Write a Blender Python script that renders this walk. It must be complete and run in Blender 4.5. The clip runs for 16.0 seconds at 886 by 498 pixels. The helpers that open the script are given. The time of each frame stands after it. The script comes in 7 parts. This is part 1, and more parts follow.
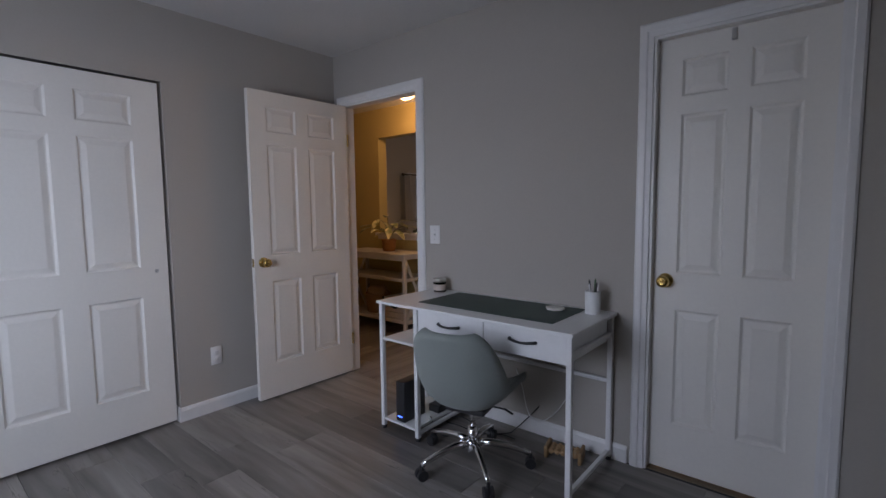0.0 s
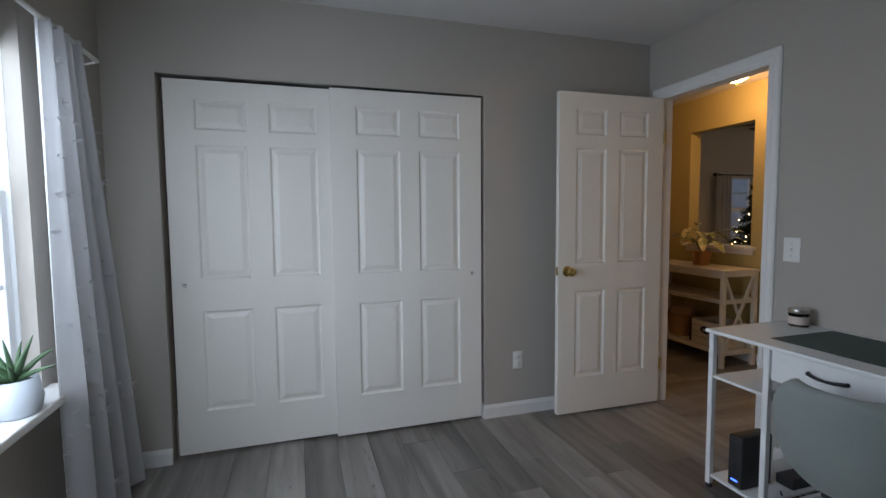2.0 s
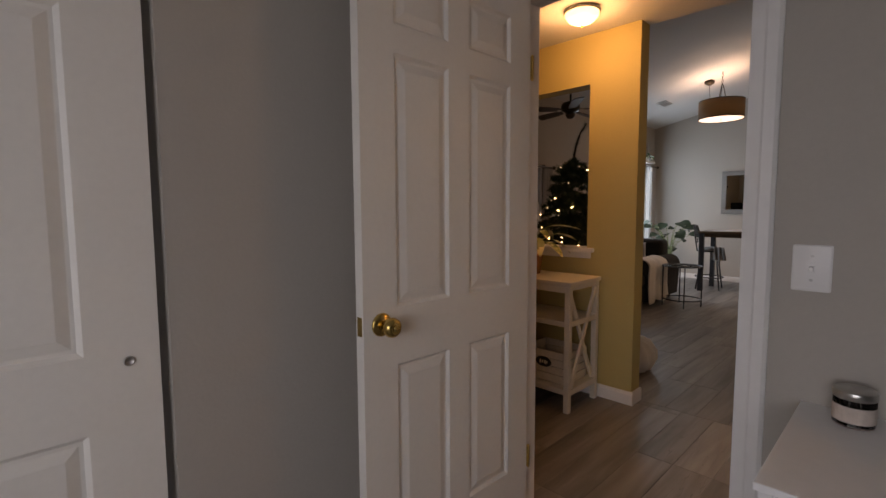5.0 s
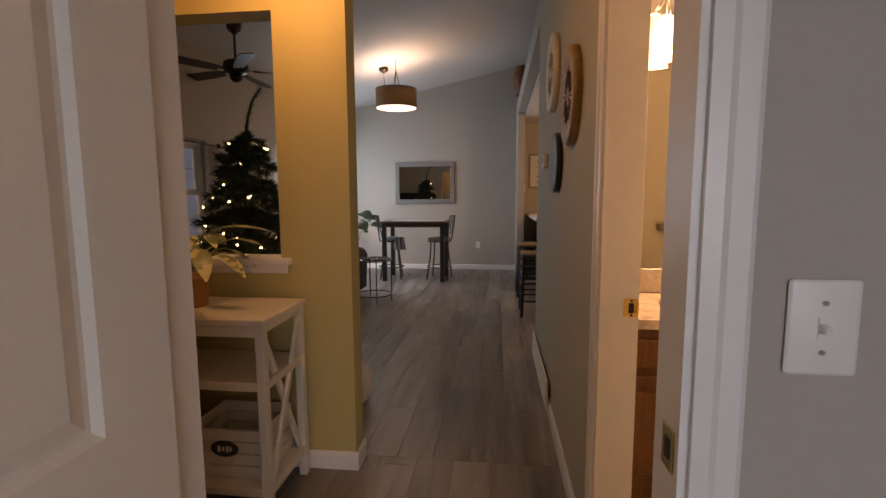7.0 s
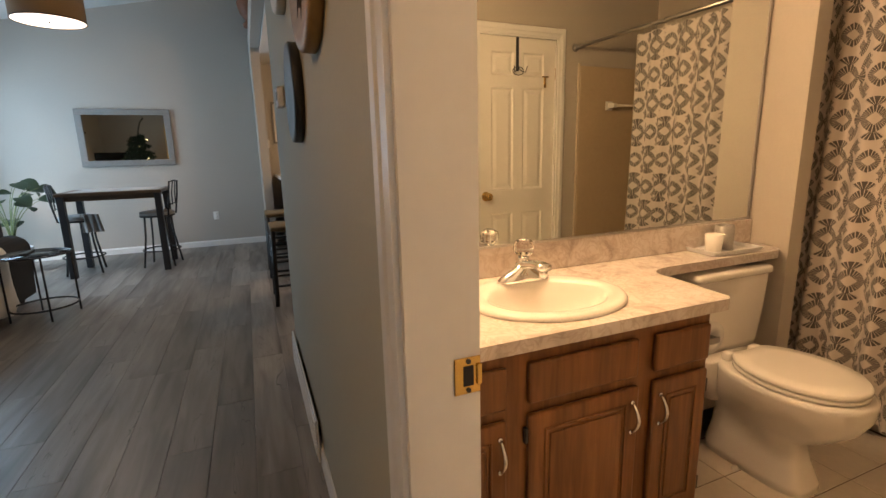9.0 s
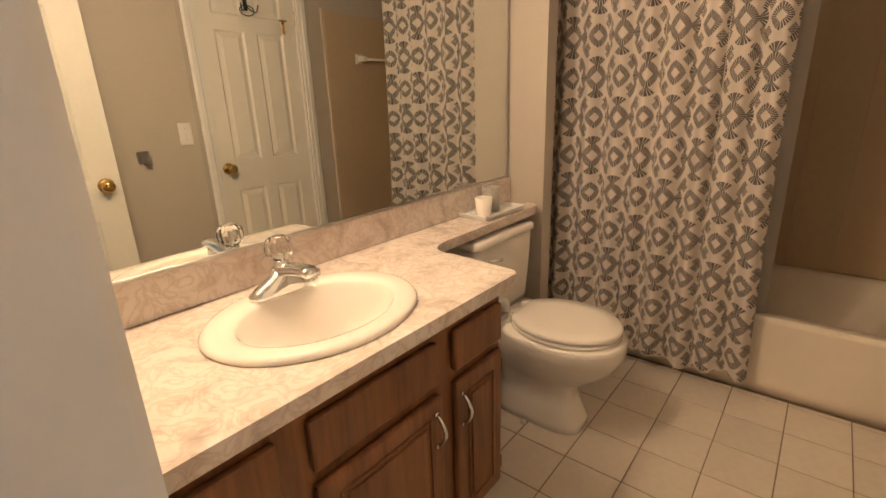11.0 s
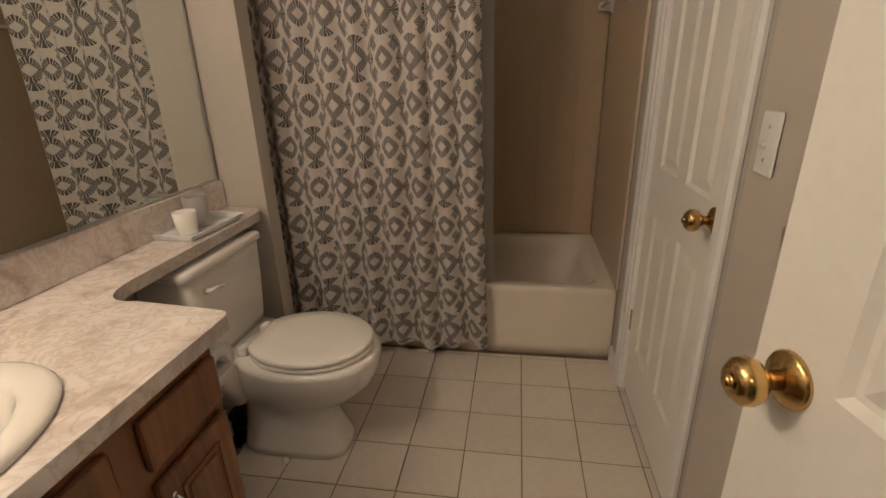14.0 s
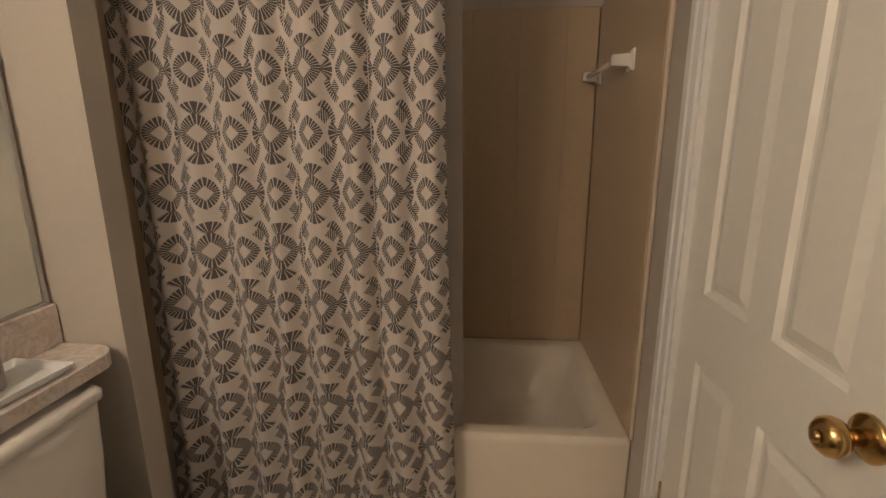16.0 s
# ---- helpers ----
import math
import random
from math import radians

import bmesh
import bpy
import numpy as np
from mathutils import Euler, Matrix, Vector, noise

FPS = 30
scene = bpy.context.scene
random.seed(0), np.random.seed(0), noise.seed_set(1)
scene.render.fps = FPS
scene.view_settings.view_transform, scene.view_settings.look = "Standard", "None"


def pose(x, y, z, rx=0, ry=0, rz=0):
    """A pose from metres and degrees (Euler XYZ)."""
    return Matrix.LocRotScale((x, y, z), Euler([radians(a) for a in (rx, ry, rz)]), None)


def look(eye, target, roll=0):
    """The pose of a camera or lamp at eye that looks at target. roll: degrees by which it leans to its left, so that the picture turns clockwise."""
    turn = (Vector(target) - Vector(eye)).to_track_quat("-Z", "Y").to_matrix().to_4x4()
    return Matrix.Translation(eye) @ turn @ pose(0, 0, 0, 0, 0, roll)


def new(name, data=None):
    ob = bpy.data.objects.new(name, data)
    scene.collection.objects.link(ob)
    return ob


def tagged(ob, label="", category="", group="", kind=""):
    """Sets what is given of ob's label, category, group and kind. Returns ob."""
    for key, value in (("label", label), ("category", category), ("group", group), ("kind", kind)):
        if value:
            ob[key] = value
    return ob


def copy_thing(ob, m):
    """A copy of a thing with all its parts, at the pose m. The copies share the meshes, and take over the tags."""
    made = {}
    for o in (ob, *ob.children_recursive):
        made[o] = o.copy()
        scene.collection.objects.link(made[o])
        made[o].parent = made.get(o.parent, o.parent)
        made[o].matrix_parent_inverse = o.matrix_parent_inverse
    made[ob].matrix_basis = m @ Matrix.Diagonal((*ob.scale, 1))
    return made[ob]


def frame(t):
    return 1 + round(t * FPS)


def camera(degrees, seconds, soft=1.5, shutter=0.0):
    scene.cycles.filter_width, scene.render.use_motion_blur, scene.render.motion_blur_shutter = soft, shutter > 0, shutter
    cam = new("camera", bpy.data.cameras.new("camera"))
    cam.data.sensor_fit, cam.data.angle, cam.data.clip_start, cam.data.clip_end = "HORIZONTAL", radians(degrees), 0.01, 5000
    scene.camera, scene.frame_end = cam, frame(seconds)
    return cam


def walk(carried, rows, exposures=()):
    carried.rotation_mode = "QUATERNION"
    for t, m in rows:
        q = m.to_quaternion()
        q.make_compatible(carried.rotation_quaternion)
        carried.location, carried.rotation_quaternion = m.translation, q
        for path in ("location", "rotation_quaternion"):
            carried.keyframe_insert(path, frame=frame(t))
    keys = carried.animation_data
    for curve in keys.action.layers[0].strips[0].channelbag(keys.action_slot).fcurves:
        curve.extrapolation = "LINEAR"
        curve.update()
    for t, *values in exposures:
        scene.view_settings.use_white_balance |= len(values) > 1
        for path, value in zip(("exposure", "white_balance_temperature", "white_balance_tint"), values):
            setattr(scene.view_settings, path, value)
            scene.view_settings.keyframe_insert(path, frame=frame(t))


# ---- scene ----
# seconds, stops, kelvin, tint
EXPOSURES = [(0.0, -0.17, 7000, 29), (2.0, -0.17, 7250, 20), (3.0, -0.16, 7550, 24), (4.2, -0.57, 8000, 30), (6.3, -0.45, 10000, 36), (7.0, -0.15, 8900, 34), (7.5, -0.05, 7400, 24), (8.5, 0.3, 7000, 17), (10.2, 0.3, 6500, 16), (12.5, -0.22, 4800, 8), (14.5, -0.36, 4800, 8), (16.0, -0.24, 4850, 8)]
cam = camera(86.9, 16.0)
PATH = [
    (0, (0.667, 1.057, 1.281), (-0.606, 2.589, 1.105), -0.6),
    (0.5, (0.636, 1.019, 1.286), (-0.859, 2.336, 1.12), -0.4),
    (1, (0.583, 0.996, 1.278), (-1.096, 2.073, 1.133), -0.3),
    (1.5, (0.503, 0.996, 1.295), (-1.315, 1.818, 1.152), -0.3),
    (2, (0.371, 1.04, 1.287), (-1.534, 1.631, 1.147), -0.5),
    (2.5, (0.181, 1.134, 1.291), (-1.763, 1.581, 1.153), -0.4),
    (3, (-0.079, 1.198, 1.273), (-2.025, 1.639, 1.132), -0.4),
    (3.5, (-0.368, 1.291, 1.275), (-2.258, 1.928, 1.13), -0.4),
    (4, (-0.647, 1.465, 1.268), (-2.425, 2.367, 1.112), -0.5),
    (4.2, (-0.742, 1.544, 1.261), (-2.467, 2.545, 1.108), -0.5),
    (6.3, (-1.648, 2.348, 1.262), (-2.298, 4.229, 1.057), 0.2),
    (6.5, (-1.689, 2.437, 1.261), (-2.212, 4.356, 1.056), 0.1),
    (7, (-1.707, 2.745, 1.269), (-1.936, 4.72, 1.052), -0.3),
    (7.5, (-1.717, 2.998, 1.263), (-1.694, 4.985, 1.036), -0.5),
    (8, (-1.718, 3.248, 1.268), (-1.402, 5.207, 1.017), -0.9),
    (8.5, (-1.647, 3.469, 1.264), (-1.091, 5.365, 0.95), -1.3),
    (9, (-1.568, 3.623, 1.254), (-0.828, 5.437, 0.847), -1.4),
    (9.5, (-1.541, 3.764, 1.265), (-0.552, 5.439, 0.801), -1.4),
    (10, (-1.469, 3.851, 1.266), (-0.273, 5.366, 0.742), -2.0),
    (12.3, (-1.283, 3.96, 1.263), (0.429, 4.752, 0.599), -1.6),
    (12.5, (-1.28, 3.974, 1.255), (0.46, 4.689, 0.576), -1.7),
    (13, (-1.25, 3.955, 1.265), (0.527, 4.537, 0.555), -1.7),
    (13.5, (-1.211, 3.949, 1.281), (0.604, 4.393, 0.567), -1.5),
    (14, (-1.102, 3.915, 1.282), (0.746, 4.216, 0.581), -1.6),
    (14.5, (-0.954, 3.852, 1.29), (0.92, 4.07, 0.624), -1.1),
    (15, (-0.835, 3.846, 1.314), (1.067, 4.033, 0.725), -0.7),
    (15.5, (-0.664, 3.918, 1.305), (1.259, 4.074, 0.779), -0.4),
    (16, (-0.522, 3.964, 1.325), (1.419, 4.115, 0.867), -0.3),
]
walk(cam, [(t, look(eye, target, roll)) for t, eye, target, roll in PATH], EXPOSURES)

# ---- world, sun, lamps ----
world = bpy.data.worlds.new("world")
scene.world = world
world.use_nodes = True
wn = world.node_tree
sky = wn.nodes.new("ShaderNodeTexSky")
sky.sky_type, sky.sun_disc = "NISHITA", False
sky.dust_density, sky.ozone_density = 0.2, 3.0
sky.sun_elevation, sky.sun_rotation = radians(38), radians(200)
wn.links.new(sky.outputs["Color"], wn.nodes["Background"].inputs["Color"])
wn.nodes["Background"].inputs["Strength"].default_value = 0.12


def lamp(name, kind, place, watts, color, size=0.05, target=None, size_y=None, label="", category="light"):
    data = bpy.data.lights.new(name, kind)
    data.energy, data.color = watts, color
    if kind == "AREA":
        data.size = size
        if size_y:
            data.shape, data.size_y = "RECTANGLE", size_y
    elif kind == "SUN":
        data.angle = radians(size)
    else:
        data.shadow_soft_size = size
    ob = new(name, data)
    ob.matrix_world = look(place, target) if target else Matrix.Translation(place)
    return tagged(ob, label, category)


DAY = (0.60, 0.80, 1.0)
WARM = (1.0, 0.60, 0.27)
lamp("sun", "SUN", (-6, -6, 6), 0.8, (1.0, 0.95, 0.88), 12, (0, 0, 0))
# daylight in the bedroom window and in the living room's glazed door
lamp("bedroom_window_light", "AREA", (-0.88, 0.13, 1.37), 34, DAY, 1.45, (-1.75, 1.35, 0.25), 1.25)
lamp("living_window_light", "AREA", (-4.64, 9.8, 1.25), 74, (0.45, 0.74, 1.0), 1.8, (0, 9.8, 1.0), 2.0)
lamp("hall_bulb", "POINT", (-2.54, 4.38, 2.27), 12, WARM, 0.08)
lamp("pendant_bulb", "POINT", (-3.07, 9.12, 2.64), 20, (1.0, 0.84, 0.68), 0.08)
lamp("kitchen_bulb", "POINT", (0.2, 8.8, 2.2), 45, (1.0, 0.68, 0.36), 0.15)
MWYL = 4.925
for bulb_x in (-1.165, -0.990, -0.815, -0.640):
    lamp("vanity_bulb", "POINT", (bulb_x, MWYL, 1.93), 6.7, (1.0, 0.66, 0.36), 0.045)


# ---- materials ----
def shader(name):
    m = bpy.data.materials.new(name)
    m.use_nodes = True
    return m, m.node_tree, m.node_tree.nodes["Principled BSDF"]


def paint(name, color, rough=0.6, grain=40.0, vary=0.06, bump=0.05, large=1.3, metal=0.0, spread=0.0, coat=0.0):
    """A surface of one colour with fine grain, broad unevenness and a slight relief."""
    m, nt, b = shader(name)
    geo = nt.nodes.new("ShaderNodeTexCoord")
    fine, broad = nt.nodes.new("ShaderNodeTexNoise"), nt.nodes.new("ShaderNodeTexNoise")
    fine.inputs["Scale"].default_value, broad.inputs["Scale"].default_value = grain, large
    fine.inputs["Detail"].default_value, broad.inputs["Detail"].default_value = 4, 3
    for n in (fine, broad):
        nt.links.new(geo.outputs["Object"], n.inputs["Vector"])
    add = nt.nodes.new("ShaderNodeMath")
    add.operation = "ADD"
    nt.links.new(fine.outputs["Fac"], add.inputs[0])
    nt.links.new(broad.outputs["Fac"], add.inputs[1])
    ramp = nt.nodes.new("ShaderNodeMapRange")
    ramp.inputs["From Min"].default_value, ramp.inputs["From Max"].default_value = 0.6, 1.4
    ramp.inputs["To Min"].default_value, ramp.inputs["To Max"].default_value = 1 - vary, 1 + vary
    nt.links.new(add.outputs[0], ramp.inputs["Value"])
    mul = nt.nodes.new("ShaderNodeVectorMath")
    mul.operation = "SCALE"
    mul.inputs[0].default_value = color
    last = ramp.outputs["Result"]
    if spread:
        info = nt.nodes.new("ShaderNodeObjectInfo")
        tone = nt.nodes.new("ShaderNodeMapRange")
        tone.inputs["To Min"].default_value, tone.inputs["To Max"].default_value = 1 - spread, 1 + spread
        nt.links.new(info.outputs["Random"], tone.inputs["Value"])
        both = nt.nodes.new("ShaderNodeMath")
        both.operation = "MULTIPLY"
        nt.links.new(last, both.inputs[0])
        nt.links.new(tone.outputs["Result"], both.inputs[1])
        last = both.outputs[0]
    nt.links.new(last, mul.inputs["Scale"])
    nt.links.new(mul.outputs["Vector"], b.inputs["Base Color"])
    b.inputs["Roughness"].default_value, b.inputs["Metallic"].default_value = rough, metal
    b.inputs["Coat Weight"].default_value = coat
    rr = nt.nodes.new("ShaderNodeMapRange")
    rr.inputs["To Min"].default_value, rr.inputs["To Max"].default_value = max(rough - 0.06, 0.0), min(rough + 0.06, 1)
    nt.links.new(broad.outputs["Fac"], rr.inputs["Value"])
    nt.links.new(rr.outputs["Result"], b.inputs["Roughness"])
    if bump:
        bp = nt.nodes.new("ShaderNodeBump")
        bp.inputs["Strength"].default_value, bp.inputs["Distance"].default_value = bump, 0.004
        nt.links.new(fine.outputs["Fac"], bp.inputs["Height"])
        nt.links.new(bp.outputs["Normal"], b.inputs["Normal"])
    return m


def wood(name, dark, light, stretch=(14.0, 1.2, 14.0), rough=0.45, spread=0.12, cracks=0.0, bump=0.15):
    """Grain that runs along one axis, each piece with its own tone and offset."""
    m, nt, b = shader(name)
    tc, info = nt.nodes.new("ShaderNodeTexCoord"), nt.nodes.new("ShaderNodeObjectInfo")
    mp = nt.nodes.new("ShaderNodeMapping")
    mp.inputs["Scale"].default_value = stretch
    shift = nt.nodes.new("ShaderNodeVectorMath")
    shift.operation = "SCALE"
    shift.inputs[0].default_value = (37.0, 53.0, 11.0)
    nt.links.new(info.outputs["Random"], shift.inputs["Scale"])
    nt.links.new(tc.outputs["Object"], mp.inputs["Vector"])
    nt.links.new(shift.outputs["Vector"], mp.inputs["Location"])
    n1, n2 = nt.nodes.new("ShaderNodeTexNoise"), nt.nodes.new("ShaderNodeTexNoise")
    n1.inputs["Scale"].default_value, n1.inputs["Detail"].default_value, n1.inputs["Distortion"].default_value = 2.2, 8, 0.6
    n2.inputs["Scale"].default_value, n2.inputs["Detail"].default_value = 0.55, 3
    nt.links.new(mp.outputs["Vector"], n1.inputs["Vector"])
    nt.links.new(mp.outputs["Vector"], n2.inputs["Vector"])
    mix = nt.nodes.new("ShaderNodeMath")
    mix.operation = "ADD"
    nt.links.new(n1.outputs["Fac"], mix.inputs[0])
    nt.links.new(n2.outputs["Fac"], mix.inputs[1])
    ramp = nt.nodes.new("ShaderNodeValToRGB")
    ramp.color_ramp.elements[0].position, ramp.color_ramp.elements[0].color = 0.32, (*dark, 1)
    ramp.color_ramp.elements[1].position, ramp.color_ramp.elements[1].color = 0.68, (*light, 1)
    half = nt.nodes.new("ShaderNodeMath")
    half.operation = "MULTIPLY"
    half.inputs[1].default_value = 0.5
    nt.links.new(mix.outputs[0], half.inputs[0])
    nt.links.new(half.outputs[0], ramp.inputs["Fac"])
    tone = nt.nodes.new("ShaderNodeMapRange")
    tone.inputs["To Min"].default_value, tone.inputs["To Max"].default_value = 1 - spread, 1 + spread
    nt.links.new(info.outputs["Random"], tone.inputs["Value"])
    mul = nt.nodes.new("ShaderNodeVectorMath")
    mul.operation = "SCALE"
    nt.links.new(ramp.outputs["Color"], mul.inputs[0])
    nt.links.new(tone.outputs["Result"], mul.inputs["Scale"])
    last = mul.outputs["Vector"]
    if cracks:
        vor = nt.nodes.new("ShaderNodeTexNoise")
        vor.inputs["Scale"].default_value, vor.inputs["Detail"].default_value, vor.inputs["Distortion"].default_value = 1.1, 2, 2.5
        nt.links.new(mp.outputs["Vector"], vor.inputs["Vector"])
        line = nt.nodes.new("ShaderNodeMath")
        line.operation, line.inputs[1].default_value = "SUBTRACT", 0.5
        away = nt.nodes.new("ShaderNodeMath")
        away.operation = "ABSOLUTE"
        nt.links.new(vor.outputs["Fac"], line.inputs[0])
        nt.links.new(line.outputs[0], away.inputs[0])
        mask = nt.nodes.new("ShaderNodeMapRange")
        mask.inputs["From Min"].default_value, mask.inputs["From Max"].default_value = 0.0, 0.006
        mask.inputs["To Min"].default_value, mask.inputs["To Max"].default_value = 1 - cracks, 1.0
        nt.links.new(away.outputs[0], mask.inputs["Value"])
        few = nt.nodes.new("ShaderNodeMapRange")
        few.inputs["From Min"].default_value, few.inputs["From Max"].default_value = 0.50, 0.58
        nt.links.new(n2.outputs["Fac"], few.inputs["Value"])
        blend = nt.nodes.new("ShaderNodeMix")
        blend.inputs["A"].default_value = 1.0
        nt.links.new(few.outputs["Result"], blend.inputs["Factor"])
        nt.links.new(mask.outputs["Result"], blend.inputs["B"])
        mul2 = nt.nodes.new("ShaderNodeVectorMath")
        mul2.operation = "SCALE"
        nt.links.new(last, mul2.inputs[0])
        nt.links.new(blend.outputs["Result"], mul2.inputs["Scale"])
        last = mul2.outputs["Vector"]
    nt.links.new(last, b.inputs["Base Color"])
    b.inputs["Roughness"].default_value = rough
    bp = nt.nodes.new("ShaderNodeBump")
    bp.inputs["Strength"].default_value, bp.inputs["Distance"].default_value = bump, 0.003
    nt.links.new(n1.outputs["Fac"], bp.inputs["Height"])
    nt.links.new(bp.outputs["Normal"], b.inputs["Normal"])
    return m


def glow(name, color, strength, base=(0.9, 0.9, 0.9)):
    m, nt, b = shader(name)
    b.inputs["Base Color"].default_value = (*base, 1)
    b.inputs["Emission Color"].default_value = (*color, 1)
    b.inputs["Emission Strength"].default_value = strength
    return m


def glass(name, color=(0.95, 0.97, 0.97), rough=0.0):
    m, nt, b = shader(name)
    b.inputs["Base Color"].default_value = (*color, 1)
    b.inputs["Transmission Weight"].default_value, b.inputs["Roughness"].default_value, b.inputs["IOR"].default_value = 1.0, rough, 1.45
    return m


def cloth(name, color, translucent=0.0, rough=0.9, weave=400.0):
    m = paint(name, color, rough, weave, 0.1, 0.25, 3.0)
    b = m.node_tree.nodes["Principled BSDF"]
    b.inputs["Sheen Weight"].default_value = 0.2
    if translucent:
        nt = m.node_tree
        tr, mx = nt.nodes.new("ShaderNodeBsdfTranslucent"), nt.nodes.new("ShaderNodeMixShader")
        tr.inputs["Color"].default_value = (*color, 1)
        mx.inputs["Fac"].default_value = translucent
        nt.links.new(b.outputs["BSDF"], mx.inputs[1])
        nt.links.new(tr.outputs["BSDF"], mx.inputs[2])
        nt.links.new(mx.outputs["Shader"], nt.nodes["Material Output"].inputs["Surface"])
    return m


WALL = paint("greige wall paint", (0.44, 0.405, 0.36), 0.75, 90, 0.03, 0.12)
YELLOW = paint("pale yellow wall paint", (0.50, 0.405, 0.170), 0.75, 90, 0.03, 0.12)
SAGE = paint("pale sage wall paint", (0.43, 0.42, 0.345), 0.75, 90, 0.03, 0.12)
BATHWALL = paint("cream bathroom paint", (0.50, 0.45, 0.385), 0.5, 90, 0.03, 0.08)
CEIL = paint("white ceiling paint", (0.66, 0.65, 0.63), 0.85, 60, 0.04, 0.2)
TRIM = paint("white gloss trim paint", (0.78, 0.77, 0.75), 0.38, 25, 0.03, 0.03)
DOORW = paint("white moulded door paint", (0.80, 0.77, 0.71), 0.42, 60, 0.03, 0.05)
WHITE = paint("white lacquer", (0.78, 0.78, 0.77), 0.35, 30, 0.03, 0.02)
PORC = paint("glazed porcelain", (0.80, 0.76, 0.70), 0.12, 6, 0.02, 0.0, coat=0.3)
TUBM = paint("cream enamel", (0.84, 0.76, 0.64), 0.2, 8, 0.03, 0.0)
SURR = paint("beige shower surround", (0.53, 0.41, 0.27), 0.3, 30, 0.06, 0.03)
BRASS = paint("aged brass", (0.62, 0.42, 0.14), 0.22, 30, 0.12, 0.02, metal=1.0)
CHROME = paint("chrome", (0.78, 0.78, 0.78), 0.1, 20, 0.03, 0.0, metal=1.0)
STEEL = paint("brushed steel", (0.55, 0.54, 0.52), 0.3, 60, 0.06, 0.02, metal=1.0)
BLACK = paint("black painted metal", (0.02, 0.02, 0.022), 0.4, 40, 0.1, 0.03)
DARK = paint("dark plastic", (0.025, 0.025, 0.027), 0.45, 60, 0.1, 0.03)
# near-black that puts the shade of gaps and holes into the colour
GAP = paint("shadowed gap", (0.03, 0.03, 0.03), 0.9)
MIRROR = paint("silvered mirror", (0.80, 0.83, 0.79), 0.0, 5, 0.0, 0.0, metal=1.0)
for link in list(MIRROR.node_tree.links):
    if link.to_socket.name == "Roughness":
        MIRROR.node_tree.links.remove(link)
GLASS = glass("clear glass")
FLOORW = wood("grey vinyl plank", (0.10, 0.088, 0.078), (0.30, 0.275, 0.25), (8.0, 0.8, 8.0), 0.36, 0.26, 0.75, 0.1)
OAK = wood("honey oak", (0.115, 0.042, 0.013), (0.27, 0.115, 0.038), (30.0, 30.0, 2.2), 0.35, 0.06)


# ---- mesh helpers ----
def mesh_of(name, bm, material, smooth=False):
    me = bpy.data.meshes.new(name)
    bmesh.ops.recalc_face_normals(bm, faces=bm.faces)
    bm.to_mesh(me)
    bm.free()
    for m in material if isinstance(material, (list, tuple)) else [material]:
        me.materials.append(m)
    if smooth:
        for p in me.polygons:
            p.use_smooth = True
    return me


def part(name, bm, material, parent=None, label="", smooth=False):
    """One mesh object, under a thing or a part if one is given."""
    ob = new(name, mesh_of(name, bm, material, smooth))
    if parent:
        ob.parent = parent
    return tagged(ob, label)


def thing(name, label, category, m=None, group="", kind=""):
    ob = new(name)
    ob.empty_display_size = 0.1
    if m is not None:
        ob.matrix_world = m
    return tagged(ob, label, category, group, kind)


def box(bm, x0, x1, y0, y1, z0, z1, bevel=0.0, seg=1, m=None):
    made = bmesh.ops.create_cube(bm, size=1.0, matrix=(m or Matrix()) @ Matrix.LocRotScale(((x0 + x1) / 2, (y0 + y1) / 2, (z0 + z1) / 2), None, (abs(x1 - x0), abs(y1 - y0), abs(z1 - z0))))
    if bevel:
        edges = list({e for v in made["verts"] for e in v.link_edges})
        bmesh.ops.bevel(bm, geom=edges, offset=bevel, segments=seg, profile=0.5, affect="EDGES")
    return bm


def boxed(x0, x1, y0, y1, z0, z1, bevel=0.0, seg=1, m=None):
    return box(bmesh.new(), x0, x1, y0, y1, z0, z1, bevel, seg, m)


def rod(bm, a, b, r0, r1=None, seg=12):
    a, b = Vector(a), Vector(b)
    d = b - a
    m = Matrix.Translation((a + b) / 2) @ d.to_track_quat("Z", "Y").to_matrix().to_4x4()
    bmesh.ops.create_cone(bm, cap_ends=True, segments=seg, radius1=r0, radius2=r0 if r1 is None else r1, depth=d.length, matrix=m)
    return bm


def lathe(profile, seg=32, m=None):
    """A turned shape from (radius, height) pairs."""
    bm = bmesh.new()
    rings = []
    for r, z in profile:
        rings.append([bm.verts.new((m or Matrix()) @ Vector((r * math.cos(2 * math.pi * k / seg), r * math.sin(2 * math.pi * k / seg), z))) for k in range(seg)] if r > 1e-5 else [bm.verts.new((m or Matrix()) @ Vector((0, 0, z)))])
    for a, b in zip(rings, rings[1:]):
        for k in range(seg):
            j = (k + 1) % seg
            if len(a) == 1 and len(b) == 1:
                continue
            if len(a) == 1:
                bm.faces.new((a[0], b[k], b[j]))
            elif len(b) == 1:
                bm.faces.new((a[k], a[j], b[0]))
            else:
                bm.faces.new((a[k], a[j], b[j], b[k]))
    return bm


